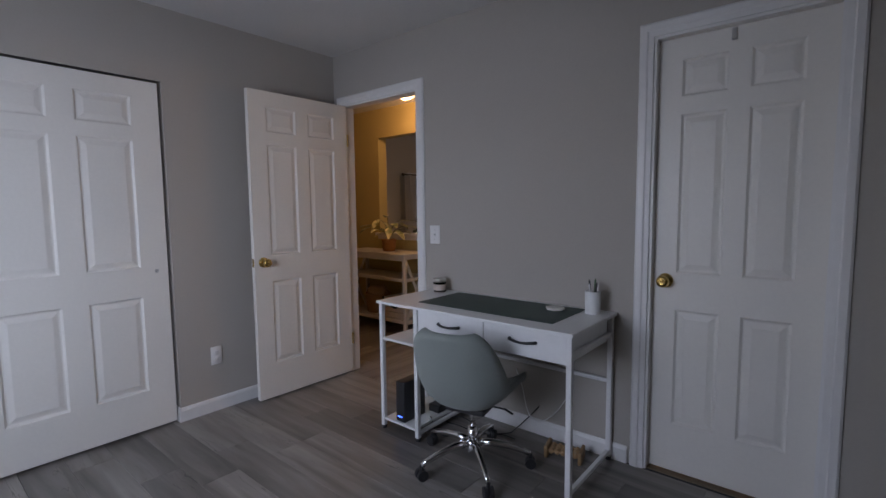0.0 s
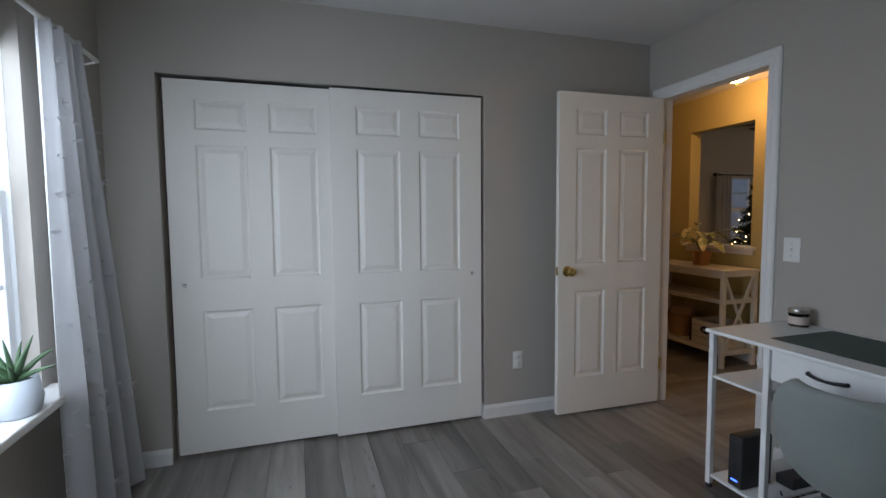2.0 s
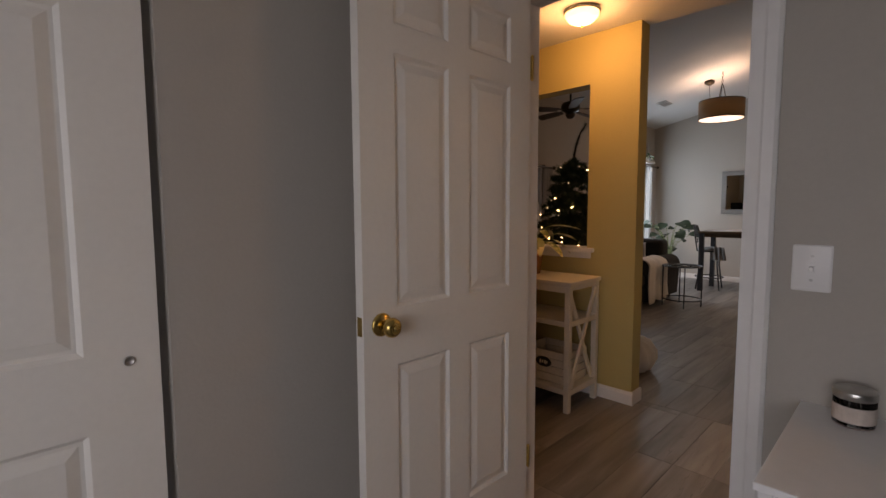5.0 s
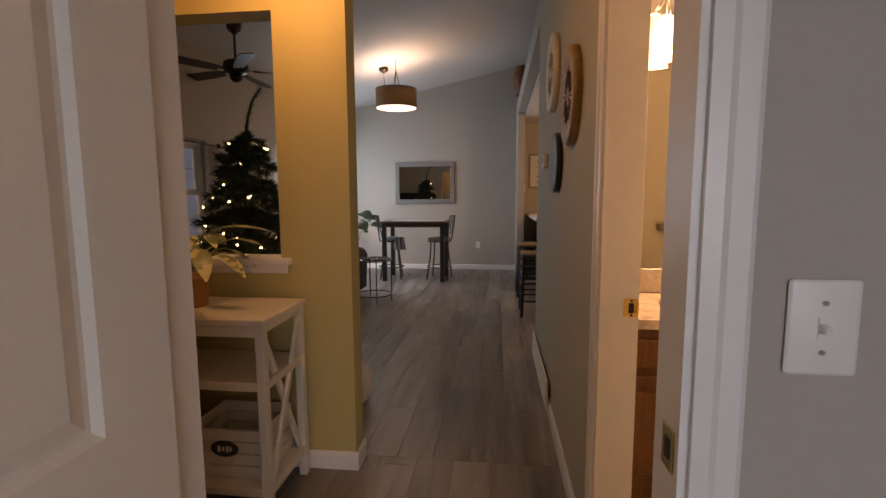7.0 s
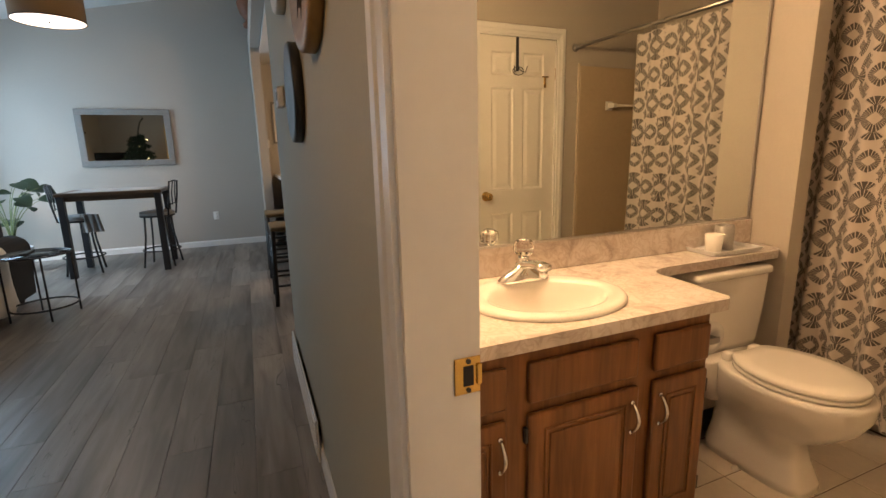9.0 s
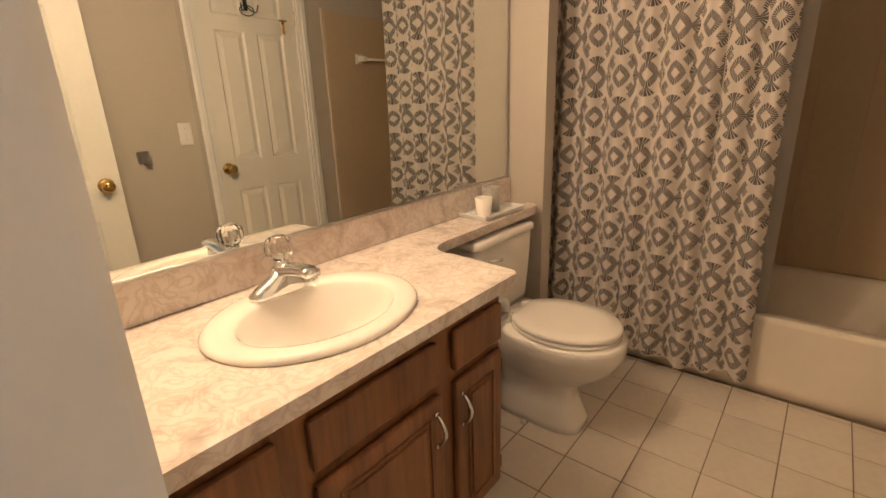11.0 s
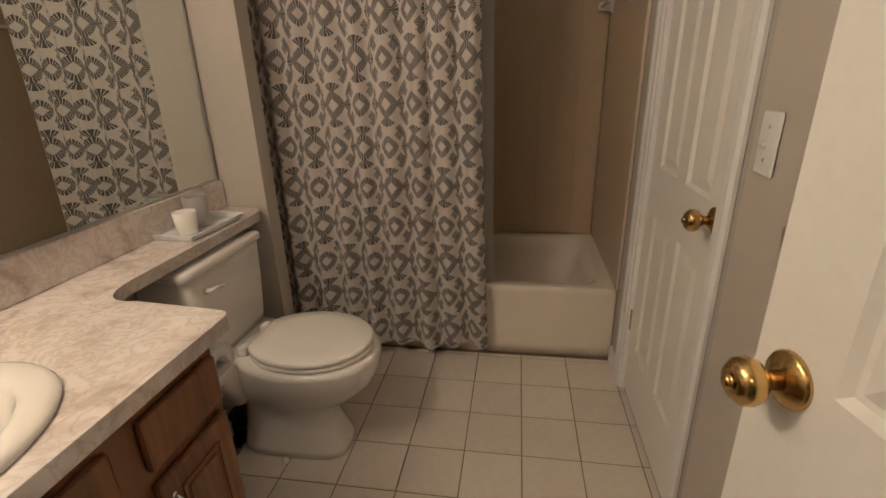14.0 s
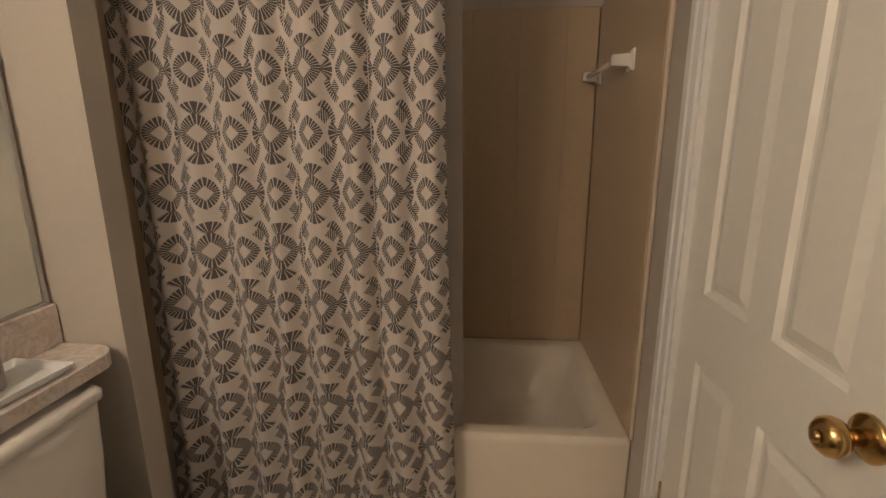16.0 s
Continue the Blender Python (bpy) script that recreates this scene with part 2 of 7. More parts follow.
def tube(bm, pts, r, seg=8, closed=False):
    """A round bar along a line of points."""
    pts = [Vector(p) for p in pts]
    rings, n = [], len(pts)
    for i, p in enumerate(pts):
        d = (pts[(i + 1) % n] - pts[i - 1]) if closed else (pts[min(i + 1, n - 1)] - pts[max(i - 1, 0)])
        q = d.to_track_quat("Z", "Y").to_matrix()
        rad = r[i] if isinstance(r, (list, tuple)) else r
        rings.append([bm.verts.new(p + q @ Vector((rad * math.cos(2 * math.pi * k / seg), rad * math.sin(2 * math.pi * k / seg), 0))) for k in range(seg)])
    pairs = list(zip(rings, rings[1:])) + ([(rings[-1], rings[0])] if closed else [])
    for a, b in pairs:
        off = min(range(seg), key=lambda s: sum((a[k].co - b[(k + s) % seg].co).length for k in range(seg)))
        for k in range(seg):
            bm.faces.new((a[k], a[(k + 1) % seg], b[(k + 1 + off) % seg], b[(k + off) % seg]))
    if not closed:
        bm.faces.new(rings[0])
        bm.faces.new(rings[-1])
    return bm


def slab(bm, outline, z0, z1):
    """A flat plate with the given outline (x, y)."""
    low, high = [bm.verts.new((x, y, z0)) for x, y in outline], [bm.verts.new((x, y, z1)) for x, y in outline]
    bm.faces.new(low), bm.faces.new(high)
    n = len(outline)
    for k in range(n):
        bm.faces.new((low[k], low[(k + 1) % n], high[(k + 1) % n], high[k]))
    return bm


def pierced(axis, a0, a1, b0, b1, z0, z1, holes=()):
    """A wall of thickness b0..b1 that runs along axis from a0 to a1, with rectangular openings (a, a, z, z)."""
    cuts = sorted({a0, a1, *(v for h in holes for v in h[:2])})
    lifts = sorted({z0, z1, *(v for h in holes for v in h[2:])})
    full = {(i, k) for i in range(len(cuts) - 1) for k in range(len(lifts) - 1) if not any(h[0] - 1e-6 < (cuts[i] + cuts[i + 1]) / 2 < h[1] + 1e-6 and h[2] - 1e-6 < (lifts[k] + lifts[k + 1]) / 2 < h[3] + 1e-6 for h in holes)}
    bm, made = bmesh.new(), {}

    def v(i, b, k):
        if (i, b, k) not in made:
            p = (cuts[i], b1 if b else b0, lifts[k])
            made[i, b, k] = bm.verts.new(p if axis == "x" else (p[1], p[0], p[2]))
        return made[i, b, k]

    for i, k in full:
        for b in (0, 1):
            bm.faces.new((v(i, b, k), v(i + 1, b, k), v(i + 1, b, k + 1), v(i, b, k + 1)))
        if (i - 1, k) not in full:
            bm.faces.new((v(i, 0, k), v(i, 1, k), v(i, 1, k + 1), v(i, 0, k + 1)))
        if (i + 1, k) not in full:
            bm.faces.new((v(i + 1, 0, k), v(i + 1, 1, k), v(i + 1, 1, k + 1), v(i + 1, 0, k + 1)))
        if (i, k - 1) not in full:
            bm.faces.new((v(i, 0, k), v(i, 1, k), v(i + 1, 1, k), v(i + 1, 0, k)))
        if (i, k + 1) not in full:
            bm.faces.new((v(i, 0, k + 1), v(i, 1, k + 1), v(i + 1, 1, k + 1), v(i + 1, 0, k + 1)))
    return bm


def structure(name, bm, material, label, category):
    return tagged(part(name, bm, material), label, category, kind="structure")


def door_panels(bm, w, h, face, y, sign, split=(0.115, 0.115, 0.10)):
    """One face of a six-panel door: flat rails with moulded, raised panels."""
    st, mid = 0.155 * w, 0.125 * w
    pw = (w - 2 * st - mid) / 2
    xs = [0, st, st + pw, st + pw + mid, w - st, w]
    zs = [0, 0.115 * h, 0.115 * h + 0.275 * h, 0.115 * h + 0.275 * h + 0.085 * h, 0.833 * h, 0.872 * h, 0.952 * h, h]
    for i in range(5):
        for k in range(7):
            x0, x1, z0, z1 = xs[i], xs[i + 1], zs[k], zs[k + 1]
            if i in (1, 3) and k in (1, 3, 5):
                rings = []
                for inset, deep in ((0, 0), (0.010, 0.009), (0.018, 0.009), (0.042, 0.002)):
                    rings.append([bm.verts.new((a, y - sign * deep, b)) for a, b in ((x0 + inset, z0 + inset), (x1 - inset, z0 + inset), (x1 - inset, z1 - inset), (x0 + inset, z1 - inset))])
                for r, q in zip(rings, rings[1:]):
                    for j in range(4):
                        bm.faces.new((r[j], r[(j + 1) % 4], q[(j + 1) % 4], q[j]))
                bm.faces.new(rings[-1])
            else:
                bm.faces.new([bm.verts.new(p) for p in ((x0, y, z0), (x1, y, z0), (x1, y, z1), (x0, y, z1))])


def door_leaf(w, h, thick=0.035):
    """x from 0 to w, y from -thick/2 to thick/2."""
    bm = bmesh.new()
    for sign in (-1, 1):
        door_panels(bm, w, h, 0, sign * thick / 2, sign)
    for a, b in (((0, 0), (w, 0)), ((w, 0), (w, h)), ((w, h), (0, h)), ((0, h), (0, 0))):
        bm.faces.new([bm.verts.new(p) for p in ((a[0], -thick / 2, a[1]), (b[0], -thick / 2, b[1]), (b[0], thick / 2, b[1]), (a[0], thick / 2, a[1]))])
    bmesh.ops.remove_doubles(bm, verts=bm.verts, dist=0.0004)
    return bm


def casing(bm, axis, a0, a1, top, b, out, width=0.062, thick=0.016):
    """Mitred moulding round a door opening, on the wall face b, standing out by thick in the direction out."""
    prof = ((0.0, 0.6), (0.35, 0.75), (0.45, 1.0), (0.85, 1.0), (1.0, 0.55))
    path = [((a0, 0.0), (-1, 0)), ((a0, top), (-1, 1)), ((a1, top), (1, 1)), ((a1, 0.0), (1, 0))]
    rows = []
    for (a, z), (da, dz) in path:
        row = []
        for s, t in ((0.0, 0.0), *prof, (1.0, 0.0)):
            pa, pz, pb = a + da * s * width, z + dz * s * width, b + out * t * thick
            row.append(bm.verts.new((pa, pb, pz) if axis == "x" else (pb, pa, pz)))
        rows.append(row)
    for r, q in zip(rows, rows[1:]):
        for j in range(len(r) - 1):
            bm.faces.new((r[j], r[j + 1], q[j + 1], q[j]))
    bm.faces.new(rows[0]), bm.faces.new(rows[-1])


def baseboard(name, axis, a0, a1, b, out, h=0.085, material=None):
    bm = bmesh.new()
    prof = ((0, 0), (0.013, 0), (0.013, h * 0.78), (0.009, h * 0.9), (0.006, h), (0, h))
    ends = []
    for a in (a0, a1):
        ends.append([bm.verts.new((a, b + out * d, z) if axis == "x" else (b + out * d, a, z)) for d, z in prof])
    for j in range(len(prof)):
        bm.faces.new((ends[0][j], ends[0][(j + 1) % 6], ends[1][(j + 1) % 6], ends[1][j]))
    bm.faces.new(ends[0]), bm.faces.new(ends[1])
    return structure(name, bm, material or TRIM, "white painted baseboard along the wall", "baseboard")


# ---- plan: bedroom, hall, bathroom, living room ----
CLX = -2.32      # bedroom face of the closet wall
DKY = 3.36       # bedroom face of the desk wall
BAY = 3.45       # bathroom face of the same wall
WNY = 0.15       # bedroom window wall
BEX = 2.30       # far side of the bedroom
HLX = -1.392     # hall face of the wall between hall and bathroom
BAX = -1.285     # bathroom face of it
YWY = 4.765      # hall face of the yellow wall
YWX = -2.356     # its free end
MWY = 5.055      # mirror wall of the bathroom
STX = 0.530      # stub wall beside the mirror
TBX = 0.868      # tub front
FWY = 11.04      # far wall
LWX = -4.68      # window wall of the living room
BED_TOP, HALL_TOP, BATH_TOP = 2.43, 2.40, 2.43


def vault(x):
    return 2.76 + 0.217 * (x - LWX)


structure("wall_closet", pierced("y", WNY - 0.12, DKY, CLX - 0.11, CLX, 0, BED_TOP, [(0.382, 2.146, 0, 2.015)]), WALL, "greige painted wall with the closet opening", "wall")
structure("wall_desk", pierced("x", -7.0, BEX + 0.12, DKY, BAY, 0, BED_TOP, [(-2.222, -1.450, 0, 2.06), (0.006, 0.682, 0, 2.045)]), WALL, "greige painted bedroom wall with two door openings", "wall")
structure("wall_window", pierced("x", CLX - 0.11, BEX + 0.12, WNY - 0.14, WNY, 0, BED_TOP, [(-1.62, -0.10, 0.66, 2.05)]), WALL, "greige painted wall round the bedroom window", "wall")
structure("wall_bedroom_side", pierced("y", WNY, DKY, BEX, BEX + 0.12, 0, BED_TOP), WALL, "plain greige painted bedroom wall", "wall")
structure("ceiling_bedroom", boxed(CLX - 0.8, BEX + 0.12, WNY - 0.14, DKY + 0.045, BED_TOP, BED_TOP + 0.1), CEIL, "white painted bedroom ceiling", "ceiling")
# back wall coloured near-black, so the gaps round the sliding doors read as shade
structure("closet_inside", pierced("y", WNY, 2.4, CLX - 0.72, CLX - 0.70, 0, BED_TOP), GAP, "closet back wall coloured dark for the shade behind the doors", "wall")
structure("wall_hall", pierced("y", BAY, 6.52, HLX, BAX, 0, 3.5, [(3.455, 4.215, 0, 2.045)]), SAGE, "pale sage painted hall wall with the bathroom door opening", "wall")
structure("wall_yellow", pierced("x", -7.0, YWX, YWY, YWY + 0.12, 0, 3.5, [(-3.36, -2.685, 1.0, 2.08)]), YELLOW, "yellow painted wall with a pass-through opening", "wall")
structure("wall_living_south", pierced("x", LWX, YWX - 0.002, YWY + 0.121, YWY + 0.125, 0, 2.60, [(-3.36, -2.685, 1.0, 2.08)]), WALL, "greige living room face of the pass-through wall", "wall")
structure("ceiling_hall", boxed(-7.0, HLX, BAY - 0.045, YWY + 0.12, HALL_TOP, HALL_TOP + 0.1), CEIL, "white painted hall ceiling", "ceiling")
structure("wall_hall_end", pierced("y", BAY, YWY, -7.1, -7.0, 0, HALL_TOP), YELLOW, "plain yellow wall at the end of the entry", "wall")
structure("wall_mirror", pierced("x", BAX, 1.8, MWY, MWY + 0.11, 0, BATH_TOP), BATHWALL, "cream painted bathroom wall behind the vanity", "wall")
structure("wall_stub", boxed(STX, 0.612, 4.868, MWY, 0, BATH_TOP), BATHWALL, "cream painted stub wall beside the bathtub", "wall")
structure("wall_alcove_end", boxed(0.612, 1.66, 4.992, MWY, 0, BATH_TOP), BATHWALL, "cream painted end wall of the tub alcove", "wall")
structure("wall_tub", pierced("y", BAY, MWY, 1.66, 1.76, 0, BATH_TOP), BATHWALL, "cream painted wall behind the bathtub", "wall")
structure("wall_bath_door", boxed(0.754, 1.66, BAY, BAY + 0.002, 0, BATH_TOP), BATHWALL, "cream painted bathroom wall beside the door", "wall")
structure("wall_bath_inner", boxed(BAX, -0.075, BAY, BAY + 0.002, 0, BATH_TOP), BATHWALL, "cream painted bathroom wall with a light switch", "wall")
structure("wall_bath_over_door", boxed(-0.075, 0.754, BAY, BAY + 0.002, 2.112, BATH_TOP), BATHWALL, "cream painted wall above the bathroom door", "wall")
structure("wall_bath_hall_side", pierced("y", BAY + 0.002, MWY, BAX, BAX + 0.002, 0, BATH_TOP, [(BAY + 0.002, 4.279, 0, 2.109)]), BATHWALL, "cream painted wall beside the bathroom entrance", "wall")
structure("ceiling_bath", boxed(BAX, 1.76, DKY + 0.046, MWY + 0.11, BATH_TOP, BATH_TOP + 0.1), CEIL, "white painted bathroom ceiling", "ceiling")
# living and dining room
structure("wall_far", pierced("x", LWX - 0.12, 3.1, FWY, FWY + 0.12, 0, 4.6), WALL, "pale greige painted end wall of the dining room", "wall")
structure("wall_living_window", pierced("y", YWY, FWY, LWX - 0.12, LWX, 0, 2.80, [(6.60, 7.32, 0.80, 1.86), (9.00, 10.62, 0.02, 1.95), (9.00, 10.72, 2.13, 2.48)]), WALL, "greige living room wall with tall glazing", "wall")
bm = bmesh.new()
for xa, xb in ((LWX - 0.12, 0.5), (0.5, 3.1)):
    za, zb = (vault(xa), vault(xb)) if xb < 1 else (vault(0.5), vault(0.5))
    vs = [bm.verts.new(p) for p in ((xa, YWY, za), (xb, YWY, zb), (xb, FWY + 0.12, zb), (xa, FWY + 0.12, za), (xa, YWY, za + 0.1), (xb, YWY, zb + 0.1), (xb, FWY + 0.12, zb + 0.1), (xa, FWY + 0.12, za + 0.1))]
    for f in ((0, 1, 2, 3), (4, 5, 6, 7), (0, 1, 5, 4), (2, 3, 7, 6), (1, 2, 6, 5), (0, 3, 7, 4)):
        bm.faces.new([vs[k] for k in f])
structure("ceiling_vault", bm, CEIL, "white sloped ceiling over the living room", "ceiling")
structure("wall_over_hall", boxed(-7.0, 3.1, YWY + 0.004, YWY + 0.116, HALL_TOP + 0.1, 4.6), WALL, "greige wall above the hall opening", "wall")
structure("wall_kitchen_far", pierced("y", 5.2, FWY, 3.0, 3.1, 0, 4.6), WALL, "plain kitchen wall", "wall")
structure("wall_kitchen_near", pierced("x", BAX, 3.0, 5.17, 5.29, 0, 4.6), WALL, "plain kitchen wall", "wall")
structure("wall_kitchen_header", pierced("y", 6.52, FWY, HLX, BAX, 0, 2.80, [(6.52, 10.25, 0, 2.58)]), WALL, "greige partition with the kitchen opening and a plant ledge", "wall")
structure("ceiling_kitchen", boxed(BAX, 3.0, 5.29, FWY, 2.52, 2.56), CEIL, "white flat kitchen ceiling", "ceiling")
# floors
structure("floor", boxed(-7.1, 3.1, -0.2, FWY + 0.12, -0.12, -0.006), GAP, "dark screed under grey vinyl planks", "floor")
# trim round the doors
for nm, ax, a0, a1, top, faces, lab in (
    ("door_trim_bedroom", "x", -2.222, -1.450, 2.06, ((DKY, -1), (BAY, 1)), "white moulded casing round the bedroom door"),
    ("door_trim_bathroom", "x", 0.006, 0.682, 2.045, ((DKY, -1), (BAY + 0.002, 1)), "white moulded casing round the closed bathroom door"),
    ("door_trim_hall", "y", 3.455, 4.215, 2.045, ((HLX, -1), (BAX + 0.002, 1)), "white moulded casing round the hall bathroom door"),
):
    bm = bmesh.new()
    for b, out in faces:
        casing(bm, ax, a0 + 0.006, a1 - 0.006, top - 0.006, b, out)
    lo, hi = min(f[0] for f in faces), max(f[0] for f in faces)
    for s0, s1, z0, z1 in ((a0, a0 + 0.018, 0, top), (a1 - 0.018, a1, 0, top), (a0 + 0.018, a1 - 0.018, top - 0.018, top)):
        if ax == "x":
            box(bm, s0, s1, lo - 0.001, hi + 0.001, z0, z1)
        else:
            box(bm, lo - 0.001, hi + 0.001, s0, s1, z0, z1)
    structure(nm, bm, TRIM, lab, "door trim")


# ---- doors ----
def brass_knob(parent, place, out):
    """A turned door knob with its round rose; out is the direction it points."""
    m = Matrix.Translation(place) @ Vector(out).to_track_quat("Z", "Y").to_matrix().to_4x4()
    rose = ((0.0, 0.0), (0.034, 0.0), (0.034, 0.003), (0.031, 0.007), (0.024, 0.009), (0.020, 0.012), (0.014, 0.013), (0.0, 0.013))
    grip = ((0.0, 0.012), (0.012, 0.012), (0.011, 0.026), (0.016, 0.033), (0.025, 0.039), (0.0285, 0.049), (0.027, 0.058), (0.020, 0.066), (0.010, 0.069), (0.0085, 0.0675), (0.0085, 0.072), (0.006, 0.0745), (0.0, 0.0745))
    knob = part("knob", lathe(grip, 32, m), BRASS, parent, "polished aged brass knob", True)
    part("rose", lathe(rose, 32, m), BRASS, knob, "", True)
    return knob


def hinge(parent, x, z, y):
    """A butt hinge in the gap of a door: the knuckle and the edge of its leaves."""
    out = math.copysign(1, y)
    bm = boxed(x - 0.006, x + 0.004, y - 0.0015, y + 0.0015, z - 0.044, z + 0.044)
    rod(bm, (x - 0.002, y + out * 0.004, z - 0.046), (x - 0.002, y + out * 0.004, z + 0.046), 0.0048, seg=10)
    return part("hinge", bm, BRASS, parent, "brass butt hinge")


bedroom_door = thing("door_1", "white six-panel bedroom door standing wide open", "door", pose(-2.199, 3.360, 0.012, 0, 0, -90.8), kind="structure")
part("leaf", door_leaf(0.770, 2.032), DOORW, bedroom_door)
brass_knob(bedroom_door, (0.708, 0.0175, 0.922), (0, 1, 0))
brass_knob(bedroom_door, (0.708, -0.0175, 0.922), (0, -1, 0))
part("latch_plate", boxed(0.7695, 0.7715, -0.011, 0.011, 0.895, 0.950, 0.0008), BRASS, bedroom_door, "small brass latch plate")
for hz in (0.26, 1.78):
    hinge(bedroom_door, -0.004, hz, 0.0185)
bath_door = thing("door_2", "white six-panel bathroom door standing closed", "door", pose(0.024, 3.418, 0.012), kind="structure")
part("leaf", door_leaf(0.640, 2.012), DOORW, bath_door)
brass_knob(bath_door, (0.050, 0.0175, 0.918), (0, 1, 0))
brass_knob(bath_door, (0.055, -0.0175, 0.918), (0, -1, 0))
for hz in (0.318, 1.78):
    hinge(bath_door, 0.646, hz, 0.0195)
# short dark strip on the casing, in place of the shaded door gap
part("latch", boxed(-0.011, -0.007, 0.0350, 0.0372, 0.862, 0.912, 0.0008), DARK, bath_door, "dark strip for the shaded gap at the latch")
bm = boxed(0.285, 0.305, -0.024, -0.0185, 1.955, 2.005, 0.002)
box(bm, 0.285, 0.305, -0.040, -0.024, 1.955, 1.962, 0.002)
part("hook", bm, STEEL, bath_door, "small grey over-door hook")
hall_bath_door = thing("door_3", "white six-panel bathroom door standing open against the wall", "door", pose(-1.276, 3.474, 0.012, 0, 0, 9.6), kind="structure")
part("leaf", door_leaf(0.738, 2.012), DOORW, hall_bath_door)
brass_knob(hall_bath_door, (0.680, 0.0175, 0.938), (0, 1, 0))
brass_knob(hall_bath_door, (0.680, -0.0175, 0.938), (0, -1, 0))
for hz in (0.25, 1.78):
    hinge(hall_bath_door, -0.004, hz, 0.0185)
# strike plates in the jambs
bm = boxed(-1.322, -1.280, 4.1935, 4.1965, 0.905, 0.962, 0.001)
box(bm, -1.287, -1.279, 4.190, 4.1965, 0.918, 0.950, 0.001)
strike = tagged(part("strike_plate", bm, BRASS), "brass strike plate let into the white jamb", "strike plate")
part("latch_hole", boxed(-1.308, -1.292, 4.1925, 4.194, 0.918, 0.949), GAP, strike, "dark latch hole")
for sz in (0.911, 0.956):
    part("screw", rod(bmesh.new(), (-1.300, 4.1938, sz), (-1.300, 4.1918, sz), 0.0038, seg=10), DARK, strike, "dark screw head")
bm = boxed(-1.4715, -1.4685, 3.372, 3.410, 0.895, 0.955, 0.001)
strike2 = tagged(part("strike_plate", bm, BRASS), "brass strike plate in the bedroom door jamb", "strike plate")
part("latch_hole", boxed(-1.4725, -1.471, 3.382, 3.398, 0.910, 0.940), GAP, strike2, "dark latch hole")
# the closet's sliding doors
for cy, depth, kx in ((0.397, 0.062, 0.060), (1.224, 0.024, 0.835)):
    sliding = thing("closet_door", "white six-panel sliding closet door standing shut", "closet door", pose(CLX - depth, cy + 0.006, 0.016, 0, 0, 90), "closet doors")
    part("leaf", door_leaf(0.895, 1.985, 0.032), DOORW, sliding)
    pull = part("finger_pull", lathe(((0.0, 0.0005), (0.007, 0.0005), (0.0085, 0.003), (0.0105, 0.003), (0.0115, 0.0), (0.0115, -0.002)), 20, Matrix.Translation((kx, -0.0163, 0.918)) @ pose(0, 0, 0, 90)), STEEL, sliding, "small round steel finger pull", True)
structure("closet_track", boxed(CLX - 0.085, CLX - 0.004, 0.384, 2.144, 2.0125, 2.0148), STEEL, "steel track above the sliding closet doors", "track")


# ---- small wall fittings ----
def plate(name, m, kind, label):
    """A wall plate: local x across, z up, the face towards -y."""
    ob = thing(name, label, name.replace("_", " "), m)
    part("cover", boxed(-0.035, 0.035, -0.006, 0, -0.058, 0.058, 0.004, 2), TRIM, ob, "", True)
    if kind == "switch":
        bm = boxed(-0.0055, 0.0055, -0.0075, -0.005, -0.013, 0.013)
        part("slot", bm, TRIM, ob)
        part("toggle", boxed(-0.004, 0.004, -0.0165, -0.006, -0.002, 0.008, 0.0012, 1, pose(0, 0, 0, 18)), TRIM, ob, "white toggle lever")
        for dz in (-0.030, 0.030):
            part("screw", rod(bmesh.new(), (0, -0.0055, dz), (0, -0.0072, dz), 0.0033, seg=10), STEEL, ob, "small screw")
    else:
        for dz in (-0.020, 0.020):
            sock = part("socket", lathe(((0, 0.0018), (0.015, 0.0018), (0.0165, 0.0)), 24, Matrix.Translation((0, -0.006, dz)) @ pose(0, 0, 0, 90)), TRIM, ob, "", True)
            for dx in (-0.006, 0.006):
                part("slot", boxed(dx - 0.001, dx + 0.001, -0.0086, -0.0078, dz - 0.002, dz + 0.006), GAP, sock, "dark slot")
    return ob


plate("wall_outlet", pose(CLX + 0.001, 2.372, 0.357, 0, 0, 90), "outlet", "white electrical outlet on the greige wall")
plate("light_switch", pose(-1.309, DKY - 0.001, 1.108) @ Matrix.Diagonal((1.18, 1, 1.03, 1)), "switch", "white toggle light switch beside the bedroom door")
plate("light_switch", pose(-0.143, BAY + 0.003, 1.145, 0, 0, 180), "switch", "white toggle light switch on the bathroom wall")
plate("wall_outlet", pose(-2.043, FWY - 0.001, 0.438), "outlet", "white electrical outlet on the dining room wall")
plate("light_switch", pose(-1.262, FWY - 0.001, 1.43), "switch", "white switch on the kitchen wall")

